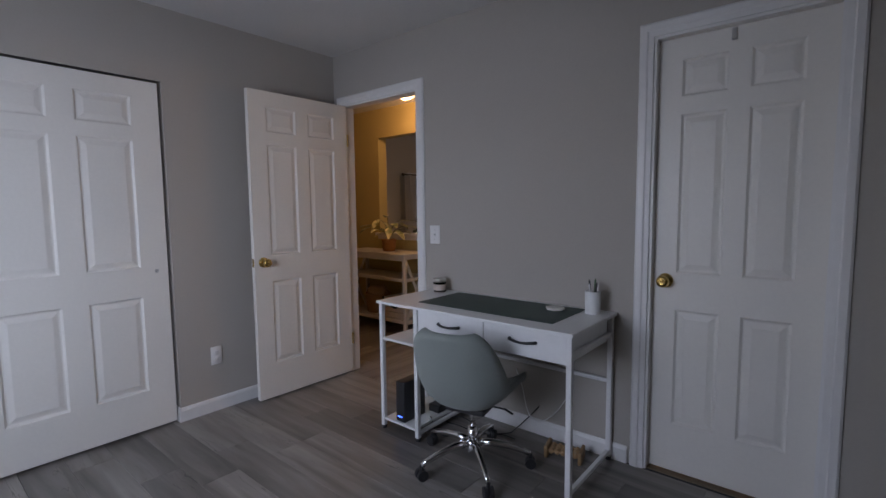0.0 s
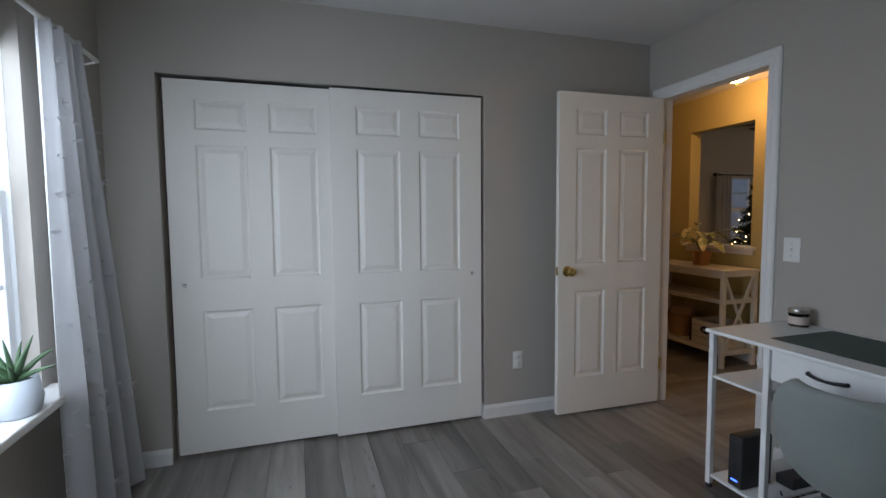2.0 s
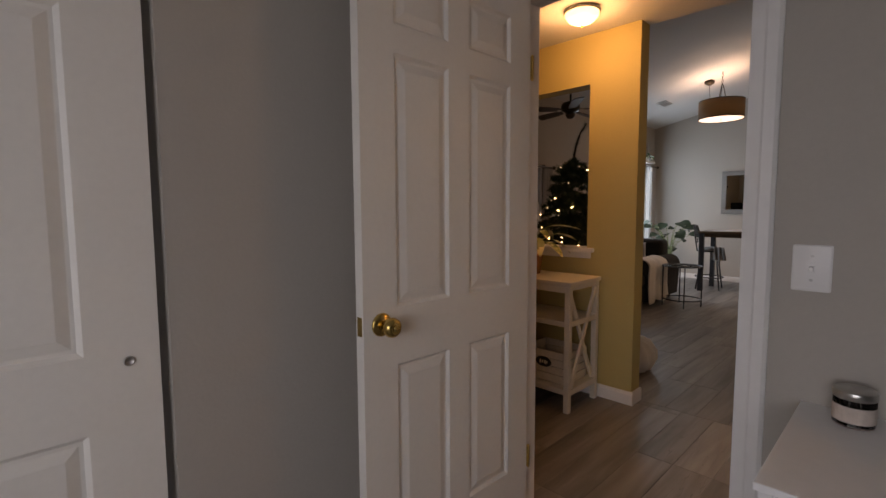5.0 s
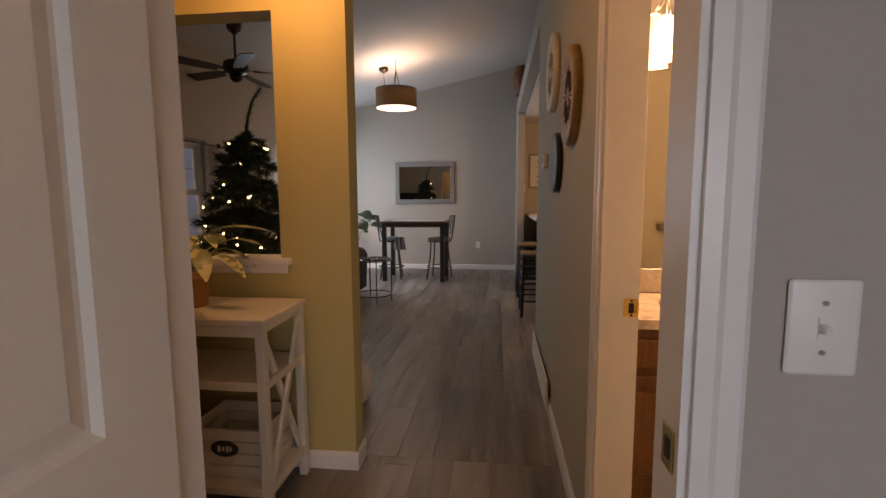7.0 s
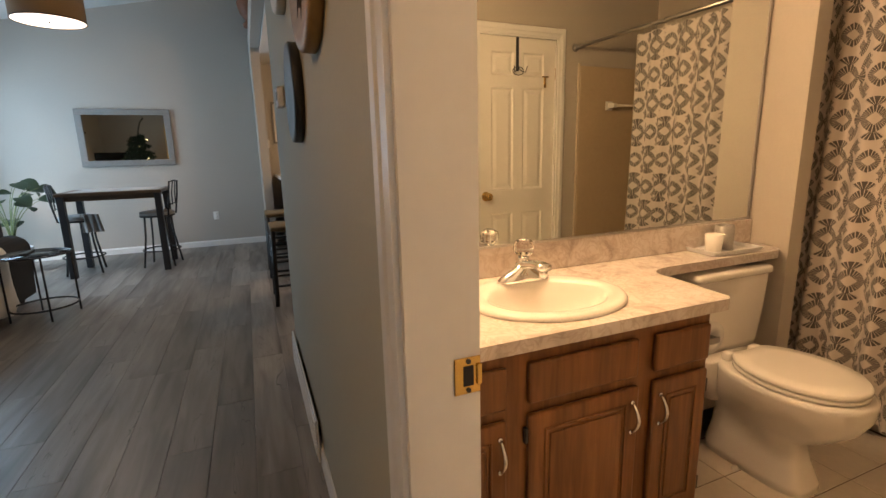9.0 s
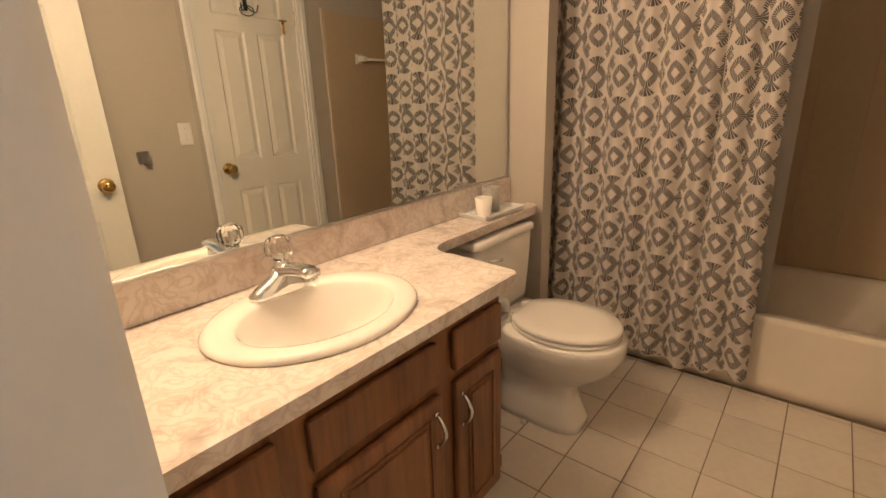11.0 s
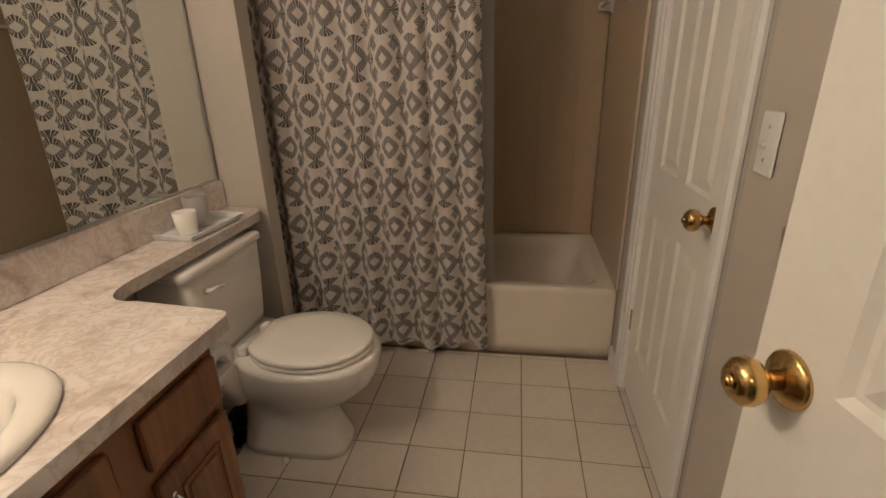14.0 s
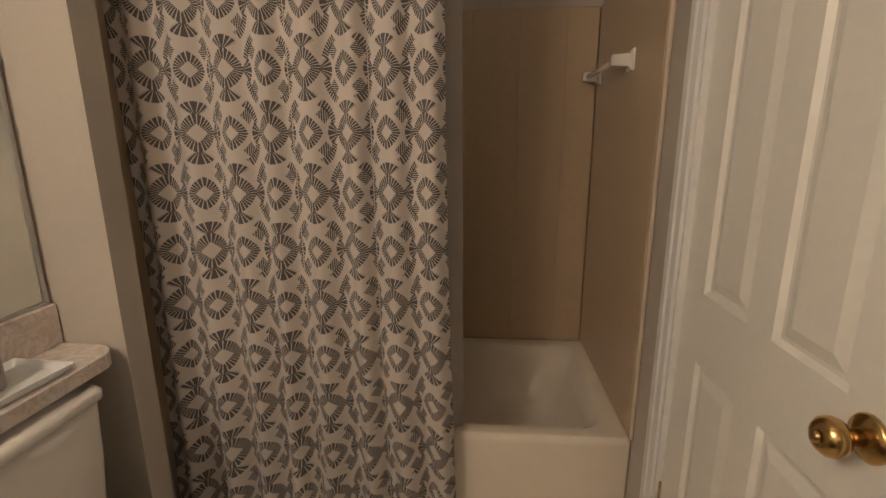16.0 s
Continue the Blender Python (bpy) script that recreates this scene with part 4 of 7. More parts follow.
def curtain_print():
    """Sunburst diamonds, small hatched leaves and arched bands on off-white cotton."""
    m = cloth("printed cotton", (0.60, 0.54, 0.485), 0.0, 0.85, 600)
    nt = m.node_tree
    b = nt.nodes["Principled BSDF"]
    base = b.inputs["Base Color"].links[0].from_socket
    q = Nodes(nt)
    uv = nt.nodes.new("ShaderNodeUVMap")
    uv.uv_map = "cloth"
    sep = nt.nodes.new("ShaderNodeSeparateXYZ")
    nt.links.new(uv.outputs["UV"], sep.inputs[0])
    un, vn = q.op("DIVIDE", sep.outputs["X"], PW), q.op("DIVIDE", sep.outputs["Y"], PH)

    def cell(du, dv):
        x = q.op("SUBTRACT", q.op("FRACT", q.op("ADD", un, du)), 0.5)
        y = q.op("MULTIPLY", q.op("SUBTRACT", q.op("FRACT", q.op("ADD", vn, dv)), 0.5), 2.0)
        return x, y

    def wedge(x, y, count):
        return q.op("SINE", q.op("MULTIPLY", q.op("ARCTAN2", y, x), count))

    def both(a, c):
        return q.op("MULTIPLY", a, c)

    def either(a, c):
        return q.op("MAXIMUM", a, c)

    def spot(du, dv):
        """Metres across and up from the centres of one set of motifs."""
        x, y = cell(du, dv)
        return q.op("MULTIPLY", x, PW), q.op("MULTIPLY", y, PH * 0.5)

    def radius(x, y):
        return q.op("SQRT", q.op("ADD", both(x, x), both(y, y)))

    def burst(x, y, outer, inner, rays):
        """A pale lozenge inside a rounded ring of short strokes."""
        ax, ay = q.op("ABSOLUTE", x), q.op("MULTIPLY", q.op("ABSOLUTE", y), 0.8)
        d = q.op("ADD", ax, ay)
        mixd = q.op("ADD", q.op("MULTIPLY", d, 0.5), q.op("MULTIPLY", radius(ax, ay), 0.5))
        return both(both(q.below(mixd, outer, 0.002), q.below(inner, d, 0.002)), q.below(wedge(x, y, rays), 0.7, 0.5))

    def fan(across, out, start, reach):
        """Strokes that spread from a point on the ring's tip."""
        rise = q.op("SUBTRACT", out, start)
        shape = both(q.below(radius(across, rise), reach, 0.002), q.below(q.op("MULTIPLY", across, 0.75), rise, 0.003))
        return both(both(shape, q.below(0.006, radius(across, rise), 0.002)), q.below(wedge(across, rise, 20.0), 0.7, 0.5))

    ink = None
    for du, dv in ((0.0, 0.0), (0.5, 0.5)):
        x, y = spot(du, dv)
        ax, ay = q.op("ABSOLUTE", x), q.op("ABSOLUTE", y)
        one = either(burst(x, y, 0.045, 0.021, 30.0), either(fan(ax, ay, 0.046, 0.040), fan(ay, ax, 0.036, 0.042)))
        ink = one if ink is None else either(ink, one)
    # smaller bursts, four hatched lozenges round each, and broken hatched rings
    for n, (du, dv) in enumerate(((0.5, 0.0), (0.0, 0.5))):
        x, y = spot(du, dv)
        ax, ay = q.op("ABSOLUTE", x), q.op("ABSOLUTE", y)
        lx, ly = q.op("ABSOLUTE", q.op("SUBTRACT", ax, 0.043)), q.op("ABSOLUTE", q.op("SUBTRACT", ay, 0.048))
        loz = both(q.below(q.op("ADD", lx, q.op("MULTIPLY", ly, 0.8)), 0.0195, 0.002), q.below(q.op("SINE", q.op("MULTIPLY", (y, x)[n], 1150.0)), 0.55, 0.5))
        ring = radius(q.op("MULTIPLY", x, 1.15), q.op("MULTIPLY", y, 0.95))
        band = both(q.below(ring, 0.098, 0.002), q.below(0.076, ring, 0.002))
        band = both(band, q.below(q.op("ABSOLUTE", q.op("SUBTRACT", ax, ay)), 0.046, 0.003))
        band = both(band, q.below(wedge(x, y, 64.0), 0.6, 0.5))
        ink = either(ink, either(burst(x, y, 0.038, 0.0175, 24.0), either(loz, band)))
    # thin pale seams of the block print
    x, y = spot(0.25, 0.0)
    seam = q.below(q.op("ABSOLUTE", x), 0.0016, 0.0012)
    ink = both(ink, q.op("SUBTRACT", 1.0, seam))
    mix = nt.nodes.new("ShaderNodeMix")
    mix.data_type = "RGBA"
    colours = [s for s in mix.inputs if s.type == "RGBA"]
    nt.links.new(q.op("MULTIPLY", ink, 0.93), mix.inputs["Factor"])
    nt.links.new(base, colours[0])
    colours[1].default_value = (0.055, 0.050, 0.046, 1)
    nt.links.new([s for s in mix.outputs if s.type == "RGBA"][0], b.inputs["Base Color"])
    return m


def marble(name):
    m, nt, b = shader(name)
    tc = nt.nodes.new("ShaderNodeTexCoord")
    n1, n2 = nt.nodes.new("ShaderNodeTexNoise"), nt.nodes.new("ShaderNodeTexNoise")
    n1.inputs["Scale"].default_value, n1.inputs["Detail"].default_value, n1.inputs["Distortion"].default_value = 7.0, 9, 1.4
    n2.inputs["Scale"].default_value, n2.inputs["Detail"].default_value, n2.inputs["Distortion"].default_value = 14.0, 6, 2.5
    for n in (n1, n2):
        nt.links.new(tc.outputs["Object"], n.inputs["Vector"])
    ramp = nt.nodes.new("ShaderNodeValToRGB")
    e = ramp.color_ramp.elements
    e[0].position, e[0].color = 0.30, (0.50, 0.43, 0.385, 1)
    e[1].position, e[1].color = 0.70, (0.75, 0.70, 0.655, 1)
    mid = e.new(0.47)
    mid.color = (0.69, 0.62, 0.565, 1)
    nt.links.new(n1.outputs["Fac"], ramp.inputs["Fac"])
    vein = nt.nodes.new("ShaderNodeValToRGB")
    v = vein.color_ramp.elements
    v[0].position, v[0].color = 0.44, (1, 1, 1, 1)
    v[1].position, v[1].color = 0.60, (1, 1, 1, 1)
    dark = v.new(0.515)
    dark.color = (0.78, 0.72, 0.68, 1)
    nt.links.new(n2.outputs["Fac"], vein.inputs["Fac"])
    mul = nt.nodes.new("ShaderNodeMix")
    mul.data_type, mul.blend_type = "RGBA", "MULTIPLY"
    mul.inputs["Factor"].default_value = 0.75
    cs = [s for s in mul.inputs if s.type == "RGBA"]
    nt.links.new(ramp.outputs["Color"], cs[0])
    nt.links.new(vein.outputs["Color"], cs[1])
    nt.links.new([s for s in mul.outputs if s.type == "RGBA"][0], b.inputs["Base Color"])
    b.inputs["Roughness"].default_value = 0.22
    return m


LAMINATE = marble("pinkish marble laminate")


def loft(bm, rings, close_first=True, close_last=True):
    made = [[bm.verts.new(p) for p in ring] for ring in rings]
    n = len(made[0])
    for a, b in zip(made, made[1:]):
        for k in range(n):
            bm.faces.new((a[k], a[(k + 1) % n], b[(k + 1) % n], b[k]))
    if close_first:
        bm.faces.new(made[0])
    if close_last:
        bm.faces.new(made[-1])
    return bm


def oval(cx, cy, ax, ay, z, n=56, power=2.0, blunt=0.0):
    """An oval ring; blunt flattens the +y end."""
    out = []
    for k in range(n):
        a = 2 * math.pi * k / n
        c, s = math.cos(a), math.sin(a)
        x = math.copysign(abs(c) ** (2 / power), c) * ax
        y = math.copysign(abs(s) ** (2 / power), s) * ay
        if s > 0 and blunt:
            y = min(y, ay * (1 - blunt))
        out.append((cx + x, cy + y, z))
    return out


def rounded(cx, cy, hx, hy, r, z, n=6):
    out = []
    for qx, qy, a0 in ((1, 1, 0), (-1, 1, 90), (-1, -1, 180), (1, -1, 270)):
        for k in range(n + 1):
            a = math.radians(a0 + 90 * k / n)
            out.append((cx + qx * (hx - r) + r * math.cos(a), cy + qy * (hy - r) + r * math.sin(a), z))
    return out


# vanity cabinet
VX0, VX1, VY = BAX + 0.004, -0.318, 4.560
vanity = thing("vanity_cabinet", "honey oak vanity cabinet with doors and drawers", "vanity")
part("face_frame", boxed(VX0, VX1, VY, VY + 0.016, 0.10, 0.777, 0.002), OAK, vanity)
for sx in (VX0, VX1 - 0.016):
    part("side_panel", boxed(sx, sx + 0.016, VY + 0.0162, MWY - 0.004, 0.10, 0.777), OAK, vanity)
part("bottom_panel", boxed(VX0 + 0.0162, VX1 - 0.0162, VY + 0.0162, MWY - 0.004, 0.10, 0.118), OAK, vanity)
part("toe_kick", boxed(VX0 + 0.002, VX1 - 0.002, VY + 0.06, MWY - 0.006, 0.0, 0.0995), OAK, vanity, "recessed oak toe kick")


def cab_front(name, x0, x1, z0, z1, panel):
    front = part(name, boxed(x0, x1, VY - 0.0185, VY - 0.0005, z0, z1, 0.007, 2), OAK, vanity)
    if panel:
        bm = bmesh.new()
        rings = []
        for inset, yy in ((0.048, VY - 0.0187), (0.050, VY - 0.0130), (0.060, VY - 0.0130), (0.080, VY - 0.0172)):
            rings.append([(x0 + inset, yy, z0 + inset), (x1 - inset, yy, z0 + inset), (x1 - inset, yy, z1 - inset), (x0 + inset, yy, z1 - inset)])
        frame_bm = bmesh.new()
        for a0, a1, c0, c1 in ((x0 + 0.046, x0 + 0.053, z0 + 0.046, z1 - 0.046), (x1 - 0.053, x1 - 0.046, z0 + 0.046, z1 - 0.046), (x0 + 0.053, x1 - 0.053, z0 + 0.046, z0 + 0.053), (x0 + 0.053, x1 - 0.053, z1 - 0.053, z1 - 0.046)):
            box(frame_bm, a0, a1, VY - 0.0235, VY - 0.0186, c0, c1, 0.0015)
        part("moulding", frame_bm, OAK, front)
        part("panel", boxed(x0 + 0.062, x1 - 0.062, VY - 0.0225, VY - 0.0186, z0 + 0.062, z1 - 0.062, 0.003), OAK, front)
    return front


def bow_handle(parent, x, z):
    pts = [(x, VY - 0.020 - 0.026 * math.sin(math.pi * k / 12) ** 0.8, z - 0.046 + 0.092 * k / 12) for k in range(13)]
    bm = tube(bmesh.new(), pts, [0.0038 + 0.0022 * math.sin(math.pi * k / 12) for k in range(13)], 10)
    for dz in (-0.046, 0.046):
        rod(bm, (x, VY - 0.0186, z + dz), (x, VY - 0.0225, z + dz), 0.0075, 0.006, 12)
    part("handle", bm, CHROME, parent, "bowed chrome handle", True)


cab_front("drawer", VX0 + 0.02, -1.030, 0.620, 0.733, False)
cab_front("drawer", -0.967, -0.608, 0.620, 0.733, False)
cab_front("drawer", -0.545, VX1 - 0.012, 0.620, 0.733, False)
bow_handle(cab_front("door", VX0 + 0.02, -1.030, 0.130, 0.590, True), -1.052, 0.50)
bow_handle(cab_front("door", -0.967, -0.600, 0.130, 0.590, True), -0.626, 0.50)
bow_handle(cab_front("door", -0.545, VX1 - 0.012, 0.130, 0.590, True), -0.520, 0.50)
for hx, hz in ((-0.972, 0.19), (-0.972, 0.53), (VX1 - 0.009, 0.19), (VX1 - 0.009, 0.53)):
    part("hinge", boxed(hx - 0.003, hx + 0.006, VY - 0.014, VY - 0.0006, hz - 0.022, hz + 0.022, 0.001), DARK, vanity, "dark hinge")

# counter with the narrow shelf over the toilet
CZ0, CZ1 = 0.779, 0.815
corner = [(-0.312 + 0.03 * math.sin(a), 4.545 - 0.03 * math.cos(a)) for a in (math.radians(v) for v in range(0, 91, 15))]
inner = [(-0.262 + 0.105 * (1 - math.cos(a)), 4.765 + 0.105 * math.sin(a)) for a in (math.radians(v) for v in range(0, 91, 10))]
inner = [(x - 0.015 * math.sin(math.pi * k / 9), y) for k, (x, y) in enumerate(inner)]
tip = [(STX - 0.075 + 0.07 * math.sin(a), 4.945 - 0.075 * math.cos(a)) for a in (math.radians(v) for v in range(0, 91, 15))]
outline = [(BAX + 0.004, 4.515)] + corner + inner + tip + [(STX - 0.003, MWY - 0.003), (BAX + 0.004, MWY - 0.003)]
SKX, SKY = -0.772, 4.762
hole = [(x, y) for x, y, _ in oval(SKX, SKY, 0.218, 0.175, 0, 48)]
bm = bmesh.new()
edges = []
for loop in (outline, hole):
    vs = [bm.verts.new((x, y, CZ1)) for x, y in loop]
    edges += [bm.edges.new((vs[k], vs[(k + 1) % len(vs)])) for k in range(len(vs))]
bmesh.ops.triangle_fill(bm, edges=edges, use_beauty=True)
top_faces = list(bm.faces)
made = bmesh.ops.extrude_face_region(bm, geom=top_faces)
bmesh.ops.translate(bm, verts=[g for g in made["geom"] if isinstance(g, bmesh.types.BMVert)], vec=(0, 0, CZ0 - CZ1))
counter = thing("vanity_counter", "pinkish marbled laminate counter with a shelf over the toilet", "counter")
worktop = part("worktop", bm, LAMINATE, counter)
bev = worktop.modifiers.new("rolled edge", "BEVEL")
bev.width, bev.segments, bev.limit_method, bev.angle_limit = 0.007, 3, "ANGLE", radians(50)
part("backsplash", boxed(BAX + 0.004, STX - 0.003, MWY - 0.022, MWY - 0.002, CZ1 + 0.0005, 0.924, 0.004, 2), LAMINATE, counter, "marbled backsplash")
sink = thing("sink", "oval drop-in porcelain sink in the counter", "sink")
rings = [oval(SKX, SKY, *r) for r in ((0.252, 0.207, CZ1 + 0.001), (0.2535, 0.2085, CZ1 + 0.006), (0.248, 0.203, CZ1 + 0.013), (0.238, 0.193, CZ1 + 0.017))]
rings += [oval(SKX, SKY - d, *r) for d, r in ((0.006, (0.210, 0.166, CZ1 + 0.0165)), (0.010, (0.192, 0.149, CZ1 + 0.013)), (0.011, (0.187, 0.143, CZ1 + 0.006)), (0.011, (0.180, 0.136, CZ1 - 0.010)), (0.011, (0.166, 0.122, CZ1 - 0.045)), (0.011, (0.142, 0.100, CZ1 - 0.085)), (0.010, (0.105, 0.074, CZ1 - 0.118)), (0.010, (0.055, 0.042, CZ1 - 0.131)), (0.010, (0.022, 0.022, CZ1 - 0.134)))]
part("basin", loft(bmesh.new(), rings, False, True), PORC, sink, "", True)
part("drain", lathe(((0.0, 0.004), (0.015, 0.004), (0.021, 0.003), (0.022, 0.0)), 24, Matrix.Translation((SKX, SKY - 0.010, CZ1 - 0.1335))), CHROME, sink, "chrome drain", True)
# faucet with a clear knob
faucet = thing("faucet", "chrome faucet with a clear faceted knob", "faucet", pose(-0.760, 4.905, CZ1 + 0.0165) @ Matrix.Diagonal((1.2, 1.12, 1.22, 1)))
part("base", loft(bmesh.new(), [oval(0, 0, 0.078, 0.027, 0, 40, 2.6), oval(0, 0, 0.078, 0.027, 0.008, 40, 2.6), oval(0, 0, 0.064, 0.024, 0.020, 40, 2.4), oval(0, 0, 0.030, 0.022, 0.036, 40), oval(0, 0, 0.021, 0.020, 0.050, 40)]), CHROME, faucet, "", True)
bm = bmesh.new()
rows = []
for k in range(9):
    t = k / 8
    w, h, yy, zz = 0.021 - 0.004 * t, 0.014 - 0.005 * t, 0.012 - 0.125 * t, 0.040 + 0.018 * math.sin(math.pi * 0.62 * t)
    rows.append([(w * math.copysign(abs(math.cos(a)) ** 0.6, math.cos(a)), yy, zz + h * math.copysign(abs(math.sin(a)) ** 0.6, math.sin(a))) for a in (2 * math.pi * j / 16 for j in range(16))])
part("spout", loft(bm, rows), CHROME, faucet, "", True)
part("aerator", rod(bmesh.new(), (0, -0.100, 0.052), (0, -0.100, 0.030), 0.0115, seg=18), CHROME, faucet, "", True)
part("stem", rod(bmesh.new(), (0, 0.002, 0.045), (0, 0.002, 0.068), 0.018, 0.015, 20), CHROME, faucet, "", True)
bm = bmesh.new()
facets = 10
rows = [[(r * (1 + 0.09 * (j % 2)) * math.cos(2 * math.pi * j / (2 * facets)), 0.002 + r * (1 + 0.09 * (j % 2)) * math.sin(2 * math.pi * j / (2 * facets)), z) for j in range(2 * facets)] for r, z in ((0.016, 0.068), (0.0255, 0.078), (0.0275, 0.092), (0.0245, 0.106), (0.016, 0.113))]
knob = part("knob", loft(bm, rows), glass("clear acrylic", (0.97, 0.95, 0.93), 0.02), faucet, "clear faceted acrylic knob")
part("cap", lathe(((0, 0.117), (0.010, 0.116), (0.014, 0.1135)), 20, Matrix.Translation((0, 0.002, 0))), CHROME, knob, "", True)

# mirror over the counter, standing off the wall a little at its far end
bmirror = thing("bathroom_mirror", "large plate mirror in a thin steel channel", "mirror")
askew = Matrix.Translation((0.518, MWY - 0.002, 0)) @ pose(0, 0, 0, 0, 0, 1.2)
part("mirror_glass", boxed(BAX + 0.010 - 0.518, -0.012, -0.0055, -0.0005, 0.934, 1.902, m=askew), MIRROR, bmirror)
part("bottom_channel", boxed(BAX + 0.010 - 0.518, 0.0, -0.009, 0.0, 0.9245, 0.9335, 0.0015, m=askew), STEEL, bmirror, "thin steel channel")
part("side_channel", boxed(-0.0115, 0.0, -0.009, 0.0, 0.934, 1.906, 0.0015, m=askew), STEEL, bmirror, "thin steel channel")

# light bar with bell shades
OPAL = glow("lit opal glass", (1.0, 0.72, 0.42), 7.0, (0.9, 0.85, 0.75))
vlight = thing("vanity_light", "vanity light bar with four lit opal glass shades", "wall light")
part("back_plate", boxed(-1.255, -0.52, MWY - 0.030, MWY - 0.002, 2.07, 2.16, 0.010, 2), CHROME, vlight)
for k in range(4):
    bx = -1.165 + 0.175 * k
    arm = part("arm", tube(bmesh.new(), ((bx, MWY - 0.03, 2.115), (bx, MWY - 0.085, 2.12), (bx, MWY - 0.125, 2.095), (bx, MWY - 0.13, 2.035)), 0.009, 10), CHROME, vlight, "", True)
    shade = part("shade", lathe(((0.020, 0.175), (0.030, 0.165), (0.042, 0.13), (0.050, 0.08), (0.058, 0.03), (0.068, 0.0), (0.065, 0.0), (0.055, 0.03), (0.047, 0.08), (0.038, 0.13), (0.018, 0.165)), 28, Matrix.Translation((bx, MWY - 0.13, 1.866)) @ pose(0, 0, 0, -8)), OPAL, vlight, "glowing opal glass bell shade", True)
    shade.visible_shadow = False

# tray and cups on the shelf
tray = thing("tray", "small white rectangular tray on the counter shelf", "tray", pose(0.255, 4.962, CZ1 + 0.001, 0, 0, -3))
bm = bmesh.new()
loft(bm, [rounded(0, 0, hx, hy, 0.006, z, 3) for hx, hy, z in ((0.125, 0.068, 0), (0.138, 0.080, 0.020), (0.134, 0.076, 0.020), (0.122, 0.065, 0.006))])
part("dish", bm, WHITE, tray)
cupw = thing("white_cup", "plain white cup on the tray", "cup", pose(0.178, 4.948, CZ1 + 0.0075))
part("vessel", lathe(((0, 0), (0.026, 0), (0.030, 0.006), (0.0355, 0.075), (0.0335, 0.075), (0.028, 0.008), (0, 0.007)), 32), PORC, cupw, "", True)


def medallion_glaze():
    m = paint("grey medallion glaze", (0.52, 0.49, 0.45), 0.3, 30, 0.05, 0.02)
    nt = m.node_tree
    b = nt.nodes["Principled BSDF"]
    base = b.inputs["Base Color"].links[0].from_socket
    q = Nodes(nt)
    tc, sep = nt.nodes.new("ShaderNodeTexCoord"), nt.nodes.new("ShaderNodeSeparateXYZ")
    nt.links.new(tc.outputs["Object"], sep.inputs[0])
    ang = q.op("MULTIPLY", q.op("ARCTAN2", sep.outputs["Y"], sep.outputs["X"]), 1.27)
    hgt = q.op("DIVIDE", sep.outputs["Z"], 0.027)
    x = q.op("SUBTRACT", q.op("FRACT", ang), 0.5)
    y = q.op("SUBTRACT", q.op("FRACT", hgt), 0.5)
    r = q.op("SQRT", q.op("ADD", q.op("MULTIPLY", x, x), q.op("MULTIPLY", y, y)))
    wave = q.below(q.op("SINE", q.op("MULTIPLY", r, 34.0)), -0.1, 0.4)
    mix = nt.nodes.new("ShaderNodeMix")
    mix.data_type = "RGBA"
    cs = [s for s in mix.inputs if s.type == "RGBA"]
    nt.links.new(wave, mix.inputs["Factor"])
    nt.links.new(base, cs[0])
    cs[1].default_value = (0.16, 0.15, 0.14, 1)
    nt.links.new([s for s in mix.outputs if s.type == "RGBA"][0], b.inputs["Base Color"])
    return m


cupg = thing("patterned_cup", "grey tumbler with a round medallion pattern on the tray", "cup", pose(0.272, 4.975, CZ1 + 0.0075))
part("vessel", lathe(((0, 0), (0.034, 0), (0.037, 0.004), (0.037, 0.100), (0.034, 0.102), (0.033, 0.095), (0.033, 0.008), (0, 0.007)), 36), medallion_glaze(), cupg, "", True)

# toilet
TX = 0.208
toilet = thing("toilet", "white porcelain toilet with its lid down", "toilet")
rows = []
for cy, ax, ay, z, pw in ((4.705, 0.098, 0.200, 0.0, 3.6), (4.705, 0.096, 0.198, 0.03, 3.6), (4.715, 0.086, 0.175, 0.10, 3.2), (4.720, 0.084, 0.165, 0.17, 2.8), (4.680, 0.120, 0.215, 0.225, 2.4), (4.645, 0.155, 0.245, 0.285, 2.3), (4.628, 0.178, 0.252, 0.335, 2.2), (4.625, 0.184, 0.252, 0.372, 2.2), (4.625, 0.184, 0.252, 0.388, 2.2), (4.625, 0.170, 0.235, 0.393, 2.2)):
    rows.append(oval(TX, cy - 0.014, ax, ay, z * 1.055, 56, pw))
part("bowl", loft(bmesh.new(), rows), PORC, toilet, "", True)
part("deck", loft(bmesh.new(), [rounded(TX, 4.925, hx, 0.115, 0.03, z) for hx, z in ((0.130, 0.24), (0.175, 0.345), (0.182, 0.405), (0.176, 0.412))]), PORC, toilet, "", True)


def seat_outline(z, grow=0.0):
    out = []
    for k in range(60):
        a = 2 * math.pi * k / 60
        x, y = 0.174 * math.cos(a), 0.214 * math.sin(a)
        if y > 0:
            x = math.copysign(min(abs(x), 0.174 - 0.25 * max(0, y - 0.06)), x) if y > 0.06 else x
            y = min(y, 0.185)
        out.append((TX + x * (1 + grow), 4.594 + y * (1 + grow), z + 0.0215))
    return out


